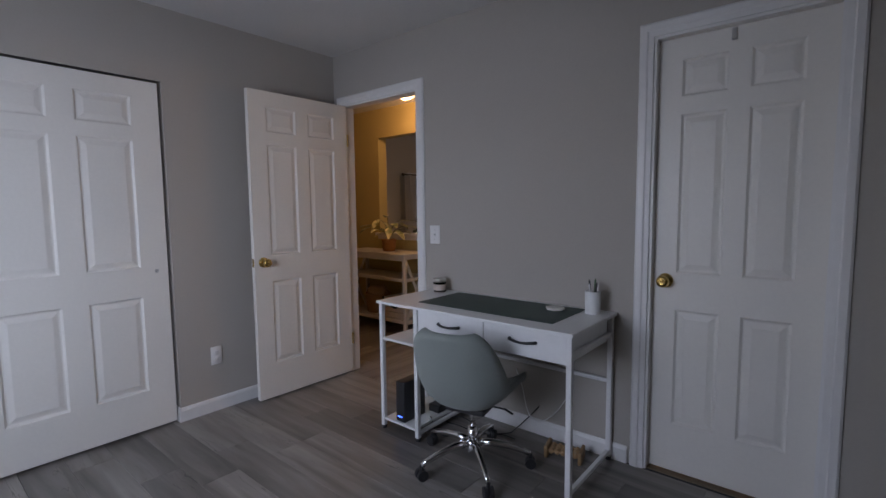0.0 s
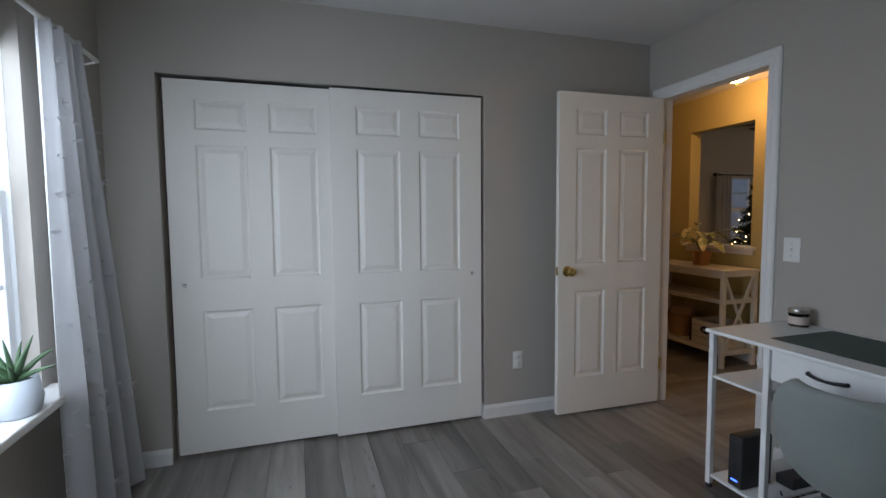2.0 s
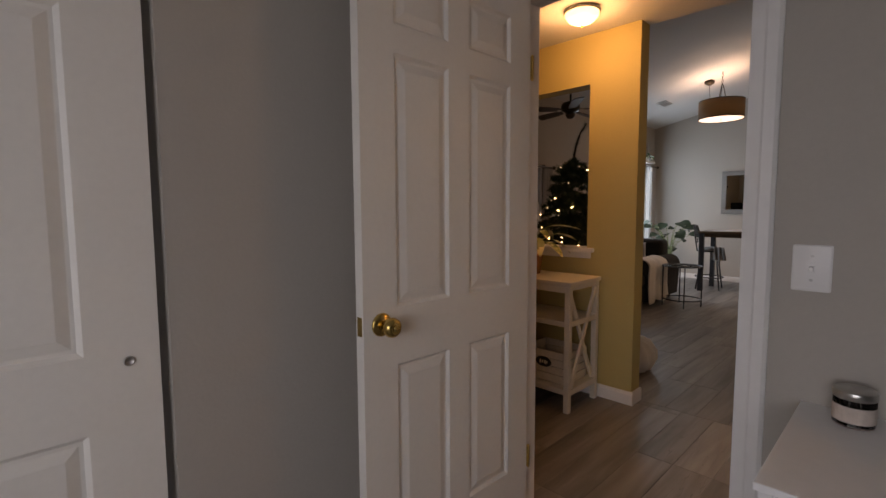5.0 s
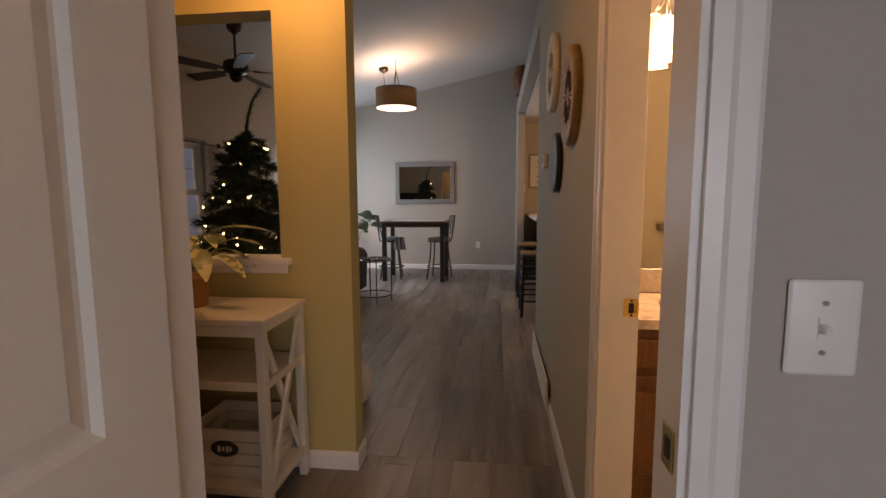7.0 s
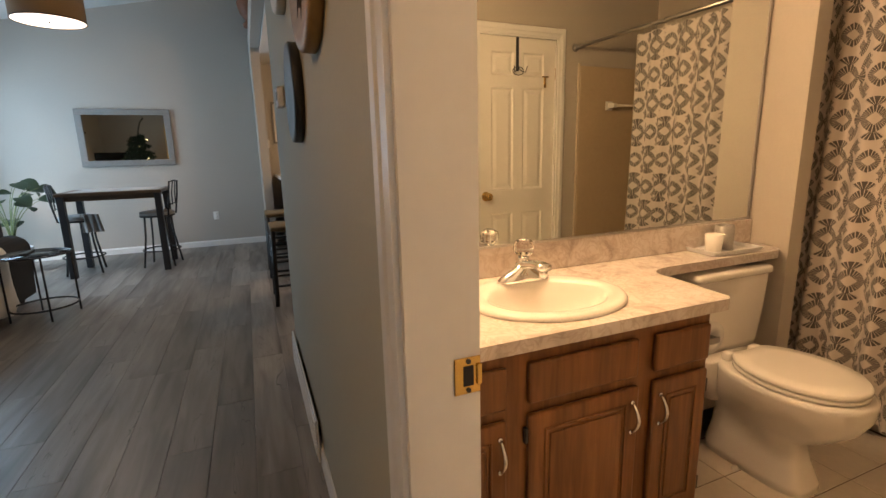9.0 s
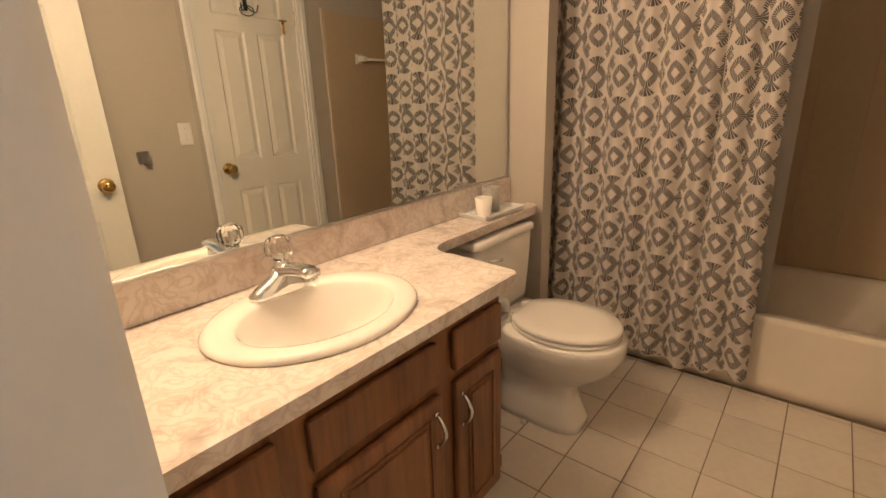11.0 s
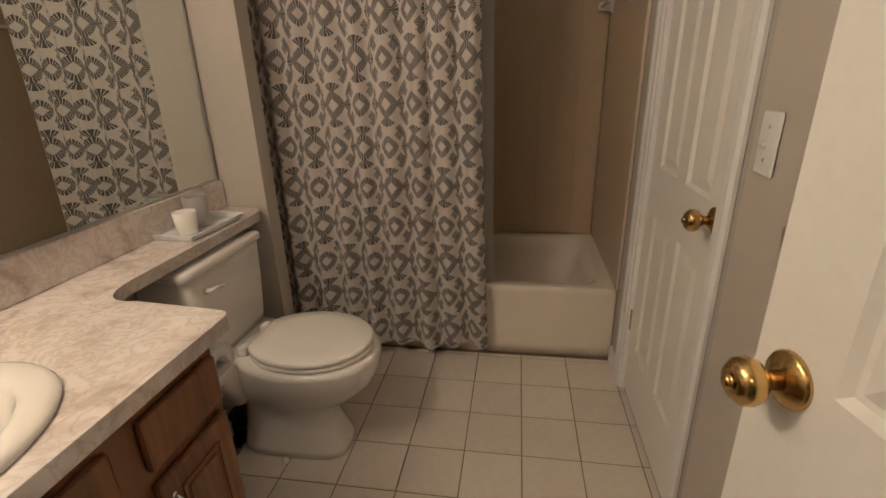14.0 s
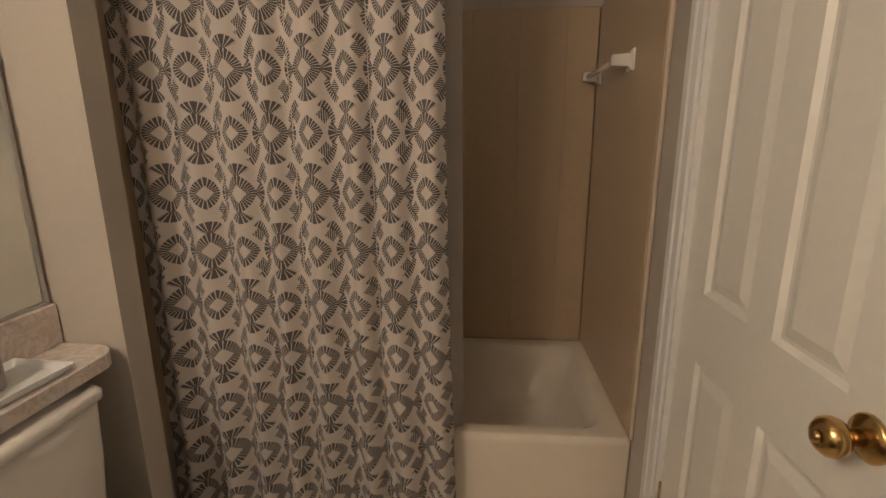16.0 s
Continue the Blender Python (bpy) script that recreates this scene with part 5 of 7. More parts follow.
part("seat", loft(bmesh.new(), [seat_outline(0.395, -0.03), seat_outline(0.397), seat_outline(0.409), seat_outline(0.412, -0.02)]), PORC, toilet, "", True)
lid = part("lid", loft(bmesh.new(), [seat_outline(0.414, -0.02), seat_outline(0.417, 0.01), seat_outline(0.430, 0.01), seat_outline(0.436, -0.03), seat_outline(0.4375, -0.3)]), PORC, toilet, "smooth white lid", True)
for dx in (-0.075, 0.075):
    part("seat_hinge", boxed(TX + dx - 0.022, TX + dx + 0.022, 4.785, 4.820, 0.412, 0.449, 0.008, 2), PORC, toilet, "", True)
    part("bolt_cap", lathe(((0, 0.018), (0.008, 0.016), (0.013, 0.006), (0.013, 0.0)), 16, Matrix.Translation((TX + dx * 1.55, 4.70, 0.0))), PORC, toilet, "white bolt cap", True)
tank_rings = [rounded(TX, 4.948, hx, hy, 0.028, z) for hx, hy, z in ((0.185, 0.078, 0.412), (0.192, 0.084, 0.44), (0.205, 0.090, 0.58), (0.212, 0.093, 0.728))]
part("tank", loft(bmesh.new(), tank_rings), PORC, toilet, "", True)
part("tank_lid", loft(bmesh.new(), [rounded(TX, 4.947, hx, hy, 0.03, z) for hx, hy, z in ((0.214, 0.095, 0.7285), (0.222, 0.102, 0.734), (0.222, 0.102, 0.752), (0.214, 0.095, 0.760))]), PORC, toilet, "", True)
part("flush_lever", tube(bmesh.new(), ((TX - 0.135, 4.853, 0.675), (TX - 0.135, 4.838, 0.675), (TX - 0.10, 4.836, 0.672), (TX - 0.065, 4.838, 0.666)), [0.010, 0.008, 0.006, 0.007], 10), PORC, toilet, "white flush lever", True)
roll = thing("toilet_roll", "white toilet roll on the side of the vanity", "toilet roll", pose(-0.258, 4.640, 0.655, 90))
part("paper", lathe(((0.020, -0.05), (0.052, -0.05), (0.052, 0.05), (0.020, 0.05), (0.020, -0.05)), 36), paint("tissue paper", (0.78, 0.76, 0.73), 0.95, 120, 0.03, 0.3), roll, "", True)
part("spindle", rod(bmesh.new(), (0, 0, -0.062), (0, 0, 0.062), 0.009, seg=14), STEEL, roll)
part("bracket", boxed(-0.062, 0.01, -0.010, 0.010, 0.0625, 0.070, 0.002), STEEL, roll)
part("bracket", boxed(-0.062, 0.01, -0.010, 0.010, -0.070, -0.0625, 0.002), STEEL, roll)

# bathtub, surround, rod and curtain
tub = thing("bathtub", "cream enamel bathtub in a tiled alcove", "bathtub")
TC, TH = ((TBX + 1.654) / 2, (BAY + 0.006 + 4.988) / 2), ((1.654 - TBX) / 2, (4.988 - BAY - 0.006) / 2)
rows = [rounded(*TC, TH[0] - a, TH[1] - b, r, z) for a, b, r, z in ((0.012, 0, 0.004, 0.0), (0.010, 0, 0.006, 0.06), (0.006, 0, 0.006, 0.30), (0.0, 0, 0.010, 0.335), (0.0, 0, 0.014, 0.350), (0.010, 0.004, 0.02, 0.362), (0.055, 0.055, 0.08, 0.362), (0.070, 0.075, 0.10, 0.350), (0.085, 0.10, 0.12, 0.28), (0.12, 0.16, 0.12, 0.10), (0.16, 0.22, 0.12, 0.07))]
part("apron", loft(bmesh.new(), rows[:6], True, False), TUBM, tub, "plain cream front", True)
part("basin", loft(bmesh.new(), rows[5:], False, True), TUBM, tub, "hollow cream basin", True)
surround = thing("shower_surround", "beige moulded shower surround above the tub", "shower surround", kind="structure")
part("back_panel", boxed(1.644, 1.6585, BAY + 0.018, 4.976, 0.364, 1.86, 0.003), SURR, surround)
part("side_panel", boxed(TBX + 0.01, 1.642, BAY + 0.004, BAY + 0.016, 0.364, 1.86, 0.003), SURR, surround)
part("side_panel", boxed(0.64, 1.642, 4.978, 4.990, 0.364, 1.86, 0.003), SURR, surround)
for yy, ex in ((BAY + 0.003, TBX), (4.976, 0.632)):
    part("edge_strip", boxed(ex - 0.008, ex + 0.012, yy, yy + 0.014, 0.364, 1.875, 0.005, 2), paint("glossy beige edge", (0.62, 0.52, 0.40), 0.2), surround)
bm = bmesh.new()
for k in range(7):
    yy = 3.60 + 0.20 * k
    rod(bm, (1.6437, yy, 0.38), (1.6437, yy, 1.85), 0.0022, seg=6)
part("panel_ribs", bm, SURR, surround)
bar = thing("towel_bar", "cream ceramic towel bar on the shower wall", "towel bar")
for bx in (1.17, 1.60):
    part("post", loft(bmesh.new(), [[(bx + sx * w, BAY + 0.016 + d, 1.575 + sz * w) for sx, sz in ((-1, -1), (1, -1), (1, 1), (-1, 1))] for w, d in ((0.034, 0.0), (0.034, 0.006), (0.020, 0.014), (0.017, 0.065), (0.012, 0.070))]), PORC, bar)
part("bar", rod(bmesh.new(), (1.175, BAY + 0.066, 1.575), (1.60, BAY + 0.066, 1.575), 0.009, seg=14), TUBM, bar, "", True)
rodb = thing("shower_rod", "steel shower curtain rod across the tub", "curtain rod")
part("bar", rod(bmesh.new(), (0.835, BAY + 0.003, 1.985), (0.835, 4.990, 1.985), 0.0125, seg=18), STEEL, rodb, "", True)
for ya, yb in ((BAY + 0.003, BAY + 0.018), (4.990, 4.975)):
    part("flange", rod(bmesh.new(), (0.835, ya, 1.985), (0.835, yb, 1.985), 0.030, 0.022, 20), STEEL, rodb, "", True)
PRINT = curtain_print()
scurtain = thing("shower_curtain", "grey and off-white patterned shower curtain partly drawn", "shower curtain")
bm = bmesh.new()
drape(bm, ((0.762, 4.980), (0.806, 4.064)), 0.075, 1.935, 8.0, 0.042, 0.035, 300, 44, 0.02, 7, 0.022, True, 1.18)
part("fabric", bm, PRINT, scurtain, "", True)
for k in range(11):
    ry = 4.955 - 0.880 * k / 10
    m = Matrix.Translation((0.828, ry, 1.967)) @ pose(0, 0, 0, 90, 0, 12 * math.sin(k * 2.1))
    pts = [m @ Vector((0.021 * math.cos(a), 0.033 * math.sin(a), 0)) for a in (2 * math.pi * j / 16 for j in range(16))]
    part("ring", tube(bmesh.new(), pts, 0.0018, 6, True), STEEL, scurtain, "steel curtain ring", True)
LINER = cloth("pale vinyl liner", (0.45, 0.42, 0.38), 0.3, 0.4)
sliner = thing("curtain_liner", "pale vinyl liner hanging inside the tub", "curtain liner")
bm = bmesh.new()
drape(bm, ((0.905, 4.96), (0.905, 4.020)), 0.25, 1.94, 5.0, 0.012, 0.01, 90, 10, 0.0, 21)
part("fabric", bm, LINER, sliner, "", True)

# hooks on the closed door, seen in the mirror
hooks = thing("over_door_hook", "black wire hook hanging over the door", "hook", pose(0.335, 3.4365, 0))
part("strap", boxed(-0.012, 0.012, 0.0, 0.002, 1.80, 2.030), BLACK, hooks)
bm = bmesh.new()
for sx in (-1, 1):
    tube(bm, [(0, 0.004, 1.83), (sx * 0.02, 0.02, 1.80), (sx * 0.045, 0.035, 1.79), (sx * 0.055, 0.045, 1.83)], 0.0035, 8)
tube(bm, [(0.045 * math.cos(a), 0.012, 1.80 + 0.028 * math.sin(a)) for a in (2 * math.pi * j / 20 for j in range(20))], 0.003, 6, True)
part("wire", bm, BLACK, hooks, "", True)
bolt = thing("slide_bolt", "small brass slide bolt on the door", "bolt", pose(0.575, 3.4365, 1.73))
part("plate", boxed(-0.010, 0.010, 0, 0.003, -0.035, 0.035, 0.001), BRASS, bolt)
part("pin", rod(bmesh.new(), (0, 0.007, -0.03), (0, 0.007, 0.03), 0.0045, seg=10), BRASS, bolt, "", True)
part("catch", boxed(-0.028, 0.028, 0.0, 0.008, 0.036, 0.046, 0.002), BRASS, bolt)
bump = thing("door_bumper", "grey metal wall bumper behind the door", "door bumper", pose(-0.372, BAY + 0.003, 1.045))
part("mount", boxed(-0.03, 0.03, 0, 0.004, -0.03, 0.03, 0.002), STEEL, bump)
part("arm", loft(bmesh.new(), [[(sx * w, d, -0.01 + sz * w) for sx, sz in ((-1, -1), (1, -1), (1, 1), (-1, 1))] for w, d in ((0.022, 0.004), (0.014, 0.02), (0.012, 0.05), (0.018, 0.058))]), STEEL, bump)


# ---- hall ----
sill = structure("sill_pass_through", boxed(-3.40, -2.632, YWY - 0.045, YWY + 0.125, 0.972, 1.002, 0.006, 2), TRIM, "white sill in the pass-through opening", "sill")
structure("sill_apron", boxed(-3.38, -2.652, YWY - 0.016, YWY - 0.0005, 0.930, 0.971, 0.004), TRIM, "white moulding under the sill", "trim")
CONS = paint("white painted table", (0.70, 0.66, 0.58), 0.45, 25, 0.05, 0.05)
console = thing("console_table", "white console table with crossed ends and two shelves", "console table")
QX0, QX1, QY0, QY1 = -3.56, -2.56, 4.345, 4.735
part("tabletop", boxed(QX0, QX1, QY0, QY1, 0.795, 0.822, 0.004, 2), CONS, console)
part("apron", boxed(QX0 + 0.045, QX1 - 0.045, QY0 + 0.012, QY0 + 0.030, 0.752, 0.7945), CONS, console)
for lx in (QX0 + 0.028, QX1 - 0.028):
    for ly in (QY0 + 0.026, QY1 - 0.026):
        part("leg", boxed(lx - 0.018, lx + 0.018, ly - 0.018, ly + 0.018, 0, 0.7945, 0.003), CONS, console)
    for z0, z1 in ((0.765, 0.7945), (0.105, 0.145)):
        part("end_rail", boxed(lx - 0.013, lx + 0.013, QY0 + 0.044, QY1 - 0.044, z0, z1, 0.002), CONS, console)
    for k, (za, zb) in enumerate(((0.145, 0.765), (0.765, 0.145))):
        ya, yb = QY0 + 0.046, QY1 - 0.046
        ln, ang = math.hypot(yb - ya, zb - za), math.degrees(math.atan2(zb - za, yb - ya))
        part("cross_brace", boxed(-0.008, 0.008, -ln / 2 + 0.01, ln / 2 - 0.01, -0.014, 0.014, 0.002, 1, Matrix.Translation((lx + 0.0085 * (1 - 2 * k), (ya + yb) / 2, (za + zb) / 2)) @ pose(0, 0, 0, ang)), CONS, console)
part("shelf", boxed(QX0 + 0.012, QX1 - 0.012, QY0 + 0.010, QY1 - 0.010, 0.540, 0.575, 0.003), CONS, console)
part("shelf", boxed(QX0 + 0.012, QX1 - 0.012, QY0 + 0.010, QY1 - 0.010, 0.112, 0.146, 0.003), CONS, console)
crate = thing("wooden_crate", "white slatted crate with black corner straps and an oval plaque", "crate", pose(-2.785, 4.545, 0.1465))
CRATE = paint("whitewashed slats", (0.66, 0.61, 0.52), 0.6, 40, 0.12, 0.2)
part("bottom", boxed(-0.155, 0.155, -0.125, 0.125, 0, 0.010), CRATE, crate)
for k in range(4):
    z0 = 0.011 + 0.050 * k
    for y0 in (-0.136, 0.126):
        part("slat", boxed(-0.160, 0.160, y0, y0 + 0.010, z0, z0 + 0.045, 0.0015), CRATE, crate)
    for x0 in (-0.160, 0.150):
        part("slat", boxed(x0, x0 + 0.010, -0.1255, 0.1255, z0, z0 + 0.045, 0.0015), CRATE, crate)
for sx in (-0.1625, 0.1625):
    part("strap", boxed(sx - 0.011, sx + 0.011, -0.1385, -0.1365, 0.005, 0.210), BLACK, crate, "black corner strap")
plaque = part("plaque", lathe(((0, 0.003), (0.95, 0.003), (1.0, 0.0)), 40, Matrix.Translation((0.0, -0.1366, 0.128)) @ pose(0, 0, 0, 90) @ Matrix.Diagonal((0.060, 0.034, 1, 1))), BLACK, crate, "black oval plaque with pale marks")
for k, (px, w) in enumerate(((-0.022, 0.012), (-0.004, 0.010), (0.014, 0.012), (0.028, 0.008))):
    part("mark", boxed(px - w / 2, px + w / 2, -0.1405, -0.1398, 0.117 + 0.004 * (k % 2), 0.141 - 0.003 * (k % 2)), CONS, plaque)
WICKER = paint("woven wicker", (0.34, 0.20, 0.09), 0.7, 120, 0.3, 0.8)
basket = thing("basket", "woven fabric basket on the lower shelf", "basket", pose(-3.17, 4.54, 0.1465))
part("weave", lathe([(0, 0), (0.11, 0)] + [(0.118 + 0.022 * k / 12 + 0.003 * (k % 2), 0.004 + 0.20 * k / 12) for k in range(13)] + [(0.132, 0.204), (0.115, 0.02), (0, 0.015)], 40), WICKER, basket, "", True)
for sx in (-1, 1):
    part("handle", tube(bmesh.new(), [(sx * 0.138, 0.04 * math.cos(math.pi * k / 10), 0.19 + 0.05 * math.sin(math.pi * k / 10)) for k in range(11)], 0.006, 8), WICKER, basket, "", True)
throw = paint("tan plush", (0.42, 0.29, 0.18), 0.95, 90, 0.2, 0.9)
bm = bmesh.new()
bmesh.ops.create_icosphere(bm, subdivisions=3, radius=0.12, matrix=Matrix.Translation((-3.17, 4.54, 0.36)) @ Matrix.Diagonal((1.0, 0.95, 0.62, 1)))
for v in bm.verts:
    v.co += Vector((0, 0, 0.03 * noise.noise(v.co * 14)))
tagged(part("folded_blanket", bm, throw, None, "", True), "tan plush blanket bundled in the basket", "blanket")


def leaf_mesh(bm, base, direction, up, length, width, curl=0.25, seg=6, notch=0.0):
    """A pointed leaf with a folded midrib and a drooping tip."""
    d, u = Vector(direction).normalized(), Vector(up)
    side = d.cross(u).normalized()
    u = side.cross(d).normalized()
    left, mid, right = [], [], []
    for k in range(seg + 1):
        t = k / seg
        w = width * math.sin(math.pi * min(1, t * 0.93 + 0.05)) ** 0.75 * (1 - 0.25 * t) * (1 - notch * (k % 2))
        c = Vector(base) + d * (length * t) - u * (curl * length * t * t)
        mid.append(bm.verts.new(c))
        left.append(bm.verts.new(c + side * w + u * w * 0.25))
        right.append(bm.verts.new(c - side * w + u * w * 0.25))
    for k in range(seg):
        bm.faces.new((left[k], mid[k], mid[k + 1], left[k + 1]))
        bm.faces.new((mid[k], right[k], right[k + 1], mid[k + 1]))
    return bm


def variegated():
    m = paint("variegated leaf", (0.16, 0.19, 0.07), 0.4, 20, 0.2, 0.05)
    nt = m.node_tree
    b = nt.nodes["Principled BSDF"]
    base = b.inputs["Base Color"].links[0].from_socket
    tc, n = nt.nodes.new("ShaderNodeTexCoord"), nt.nodes.new("ShaderNodeTexNoise")
    n.inputs["Scale"].default_value, n.inputs["Detail"].default_value = 16, 2
    nt.links.new(tc.outputs["Object"], n.inputs["Vector"])
    ramp = nt.nodes.new("ShaderNodeValToRGB")
    ramp.color_ramp.elements[0].position, ramp.color_ramp.elements[1].position = 0.49, 0.53
    nt.links.new(n.outputs["Fac"], ramp.inputs["Fac"])
    mix = nt.nodes.new("ShaderNodeMix")
    mix.data_type = "RGBA"
    cs = [s for s in mix.inputs if s.type == "RGBA"]
    nt.links.new(ramp.outputs["Color"], mix.inputs["Factor"])
    nt.links.new(base, cs[0])
    cs[1].default_value = (0.55, 0.50, 0.26, 1)
    nt.links.new([s for s in mix.outputs if s.type == "RGBA"][0], b.inputs["Base Color"])
    return m


STALK = paint("green stalk", (0.14, 0.17, 0.06), 0.5, 30, 0.2)
DGREEN = paint("deep green leaf", (0.014, 0.034, 0.013), 0.45, 25, 0.25, 0.05)
VARI = variegated()
TERRA = paint("woven terracotta pot", (0.36, 0.17, 0.065), 0.75, 140, 0.2, 0.6)


def leafy_plant(name, label, m, pot, potmat, stems, leafmat, seed, reach, leaf, face=(0, 0, 1)):
    """Arching stems, each with one broad leaf at its tip and some with a second."""
    rnd = random.Random(seed)
    ob = thing(name, label, "plant", m)
    part("pot", lathe(pot, 36), potmat, ob, "", True)
    top = pot[-1][1]
    part("soil", lathe(((0, top + 0.002), (pot[-2][0] * 0.98, top)), 24), SOIL, ob)
    for k in range(stems):
        a = k * 2.399 + rnd.uniform(-0.3, 0.3)
        h, out = reach[1] * rnd.uniform(0.35, 1.0), reach[0] * rnd.uniform(0.5, 1.0)
        pts = [(out * t ** 1.7 * math.cos(a), out * t ** 1.7 * math.sin(a), top + h * math.sin(t * 1.45)) for t in (j / 7 for j in range(8))]
        stem = part("stem", tube(bmesh.new(), pts, [0.006 - 0.0005 * j for j in range(8)], 6), STALK, ob, "", True)
        for tip, sc in ((7, 1.0), (5, 0.7)) if k % 2 == 0 else ((7, 1.0),):
            aa = a + (0 if tip == 7 else rnd.choice((-1.2, 1.2)))
            d = (math.cos(aa), math.sin(aa), rnd.uniform(-0.45, 0.45))
            part("leaf", leaf_mesh(bmesh.new(), pts[tip], d, face, leaf[0] * sc * rnd.uniform(0.8, 1.1), leaf[1] * sc, rnd.uniform(0.15, 0.5)), leafmat, stem, "", True)
    return ob


POT1 = ((0, 0), (0.058, 0), (0.064, 0.004), (0.080, 0.12), (0.082, 0.128), (0.074, 0.128), (0.072, 0.108), (0, 0.108))
POT2 = ((0, 0), (0.13, 0), (0.14, 0.01), (0.17, 0.28), (0.172, 0.30), (0.155, 0.30), (0.15, 0.26), (0, 0.26))
leafy_plant("console_plant", "variegated leafy plant in a terracotta pot", pose(-2.985, 4.545, 0.8225), POT1[:-1] + ((0.0, 0.108),), TERRA, 12, VARI, 4, (0.20, 0.27), (0.19, 0.042))
# wall ornaments, thermostat and low grille on the hall wall
GOLD = wood("carved mango wood", (0.20, 0.115, 0.035), (0.36, 0.22, 0.08), (18, 2, 18), 0.5, 0.05)


def wall_disc(name, label, y, z, r, thick, material, rays=0, raymat=None):
    ob = thing(name, label, "wall decoration", Matrix.Translation((HLX, y, z)) @ pose(0, 0, 0, 0, -90))
    prof = [(0, thick * 0.72), (r * 0.45, thick * 0.78), (r * 0.85, thick), (r * 0.97, thick), (r, thick * 0.8), (r, 0.001), (0, 0.001)]
    part("disc", lathe(prof, 56), material, ob, "", True)
    for k in range(rays):
        a = 2 * math.pi * k / rays
        if -2.3 < a - math.pi < 2.3 or True:
            part("ray", boxed(r * 0.22, r * (0.52 + 0.16 * (k % 2)), -0.0016 - r * 0.006, 0.0016 + r * 0.006, thick * 0.80, thick * 0.80 + 0.0035, 0, 1, pose(0, 0, 0, 0, 0, math.degrees(a))), raymat, ob)
    return ob


wall_disc("carved_wall_disc", "round carved golden wood disc on the hall wall", 4.79, 1.685, 0.200, 0.034, GOLD, 22, paint("burnt groove", (0.06, 0.035, 0.012), 0.7))
wall_disc("black_wall_disc", "round black wooden disc on the hall wall", 5.24, 1.446, 0.152, 0.030, BLACK)
wall_disc("white_wall_disc", "round white carved disc on the hall wall", 5.46, 1.945, 0.205, 0.034, CONS, 20, paint("grey groove", (0.28, 0.26, 0.22), 0.7))
therm = thing("thermostat", "white thermostat on the hall wall", "thermostat", Matrix.Translation((HLX - 0.001, 5.84, 1.50)))
part("case", boxed(-0.028, 0, -0.055, 0.055, -0.042, 0.042, 0.006, 2), TRIM, therm, "", True)
part("dial", boxed(-0.031, -0.0282, -0.025, 0.025, -0.012, 0.020), paint("grey display", (0.25, 0.27, 0.25), 0.3), therm)
grille = thing("floor_register", "low white return air grille on the hall wall", "vent", Matrix.Translation((HLX - 0.0135, 0, 0)))
part("frame", boxed(-0.010, -0.0005, 5.40, 6.48, 0.015, 0.205, 0.003), TRIM, grille)
for k in range(9):
    part("slat", boxed(-0.0145, -0.0102, 5.43, 6.45, 0.034 + 0.0175 * k, 0.041 + 0.0175 * k, 0, 1), TRIM, grille)
# ceiling lamp in the hall
hlamp = thing("hall_ceiling_lamp", "lit flush ceiling lamp with an opal glass bowl", "ceiling light", pose(-2.54, 4.38, HALL_TOP) @ Matrix.Diagonal((0.65, 0.65, 0.85, 1)))
part("rim", lathe(((0.0, -0.001), (0.15, -0.001), (0.155, -0.012), (0.150, -0.022), (0.0, -0.022)), 40), STEEL, hlamp, "", True)
bowl = part("bowl", lathe(((0.146, -0.023), (0.140, -0.045), (0.11, -0.072), (0.06, -0.090), (0.0, -0.096)), 40), glow("lit opal bowl", (1.0, 0.66, 0.30), 5.0), hlamp, "glowing opal glass bowl", True)
bowl.visible_shadow = False
part("finial", lathe(((0.0, -0.118), (0.007, -0.112), (0.009, -0.104), (0.004, -0.096), (0.0, -0.096)), 16), BRASS, hlamp, "small brass finial", True)
# pouf at the end of the yellow wall
KNIT = cloth("cream knitted wool", (0.58, 0.55, 0.50), 0, 0.95, 70)
pouf = thing("pouf", "round cream knitted pouf on the floor", "pouf", pose(-2.775, 5.43, 0))
prof = [(0, 0.0), (0.20, 0.0), (0.27, 0.03), (0.305, 0.10), (0.30, 0.17), (0.26, 0.225), (0.16, 0.262), (0.05, 0.270), (0, 0.268)]
bm = lathe(prof, 72)
for v in bm.verts:
    a = math.atan2(v.co.y, v.co.x)
    v.co += Vector((v.co.x, v.co.y, 0)) * 0.035 * math.sin(18 * a + 9 * v.co.z)
part("cover", bm, KNIT, pouf, "", True)

# ---- living room ----
# tree with lights
tree = thing("christmas_tree", "dark green artificial fir tree with warm lights", "tree", pose(-3.70, 6.30, 0))
NEEDLE = paint("dark fir needles", (0.018, 0.035, 0.018), 0.7, 60, 0.4, 0.0)
BARK = paint("brown trunk", (0.05, 0.03, 0.02), 0.9, 60, 0.3, 0.4)
leader = [(0, 0, 1.55), (0.02, 0, 1.75), (0.05, 0, 1.92), (0.10, 0.0, 2.05), (0.16, 0.0, 2.12)]
part("trunk", tube(bmesh.new(), [(0, 0, 0.0), (0, 0, 0.6), (0, 0, 1.2)] + leader, [0.028, 0.026, 0.02, 0.014, 0.012, 0.010, 0.008, 0.006], 8), BARK, tree, "", True)
bm = bmesh.new()
for k in range(3):
    a = 2.09 * k
    tube(bm, [(0, 0, 0.12), (0.14 * math.cos(a), 0.14 * math.sin(a), 0.06), (0.26 * math.cos(a), 0.26 * math.sin(a), 0.008)], 0.008, 6)
part("stand", bm, DARK, tree)
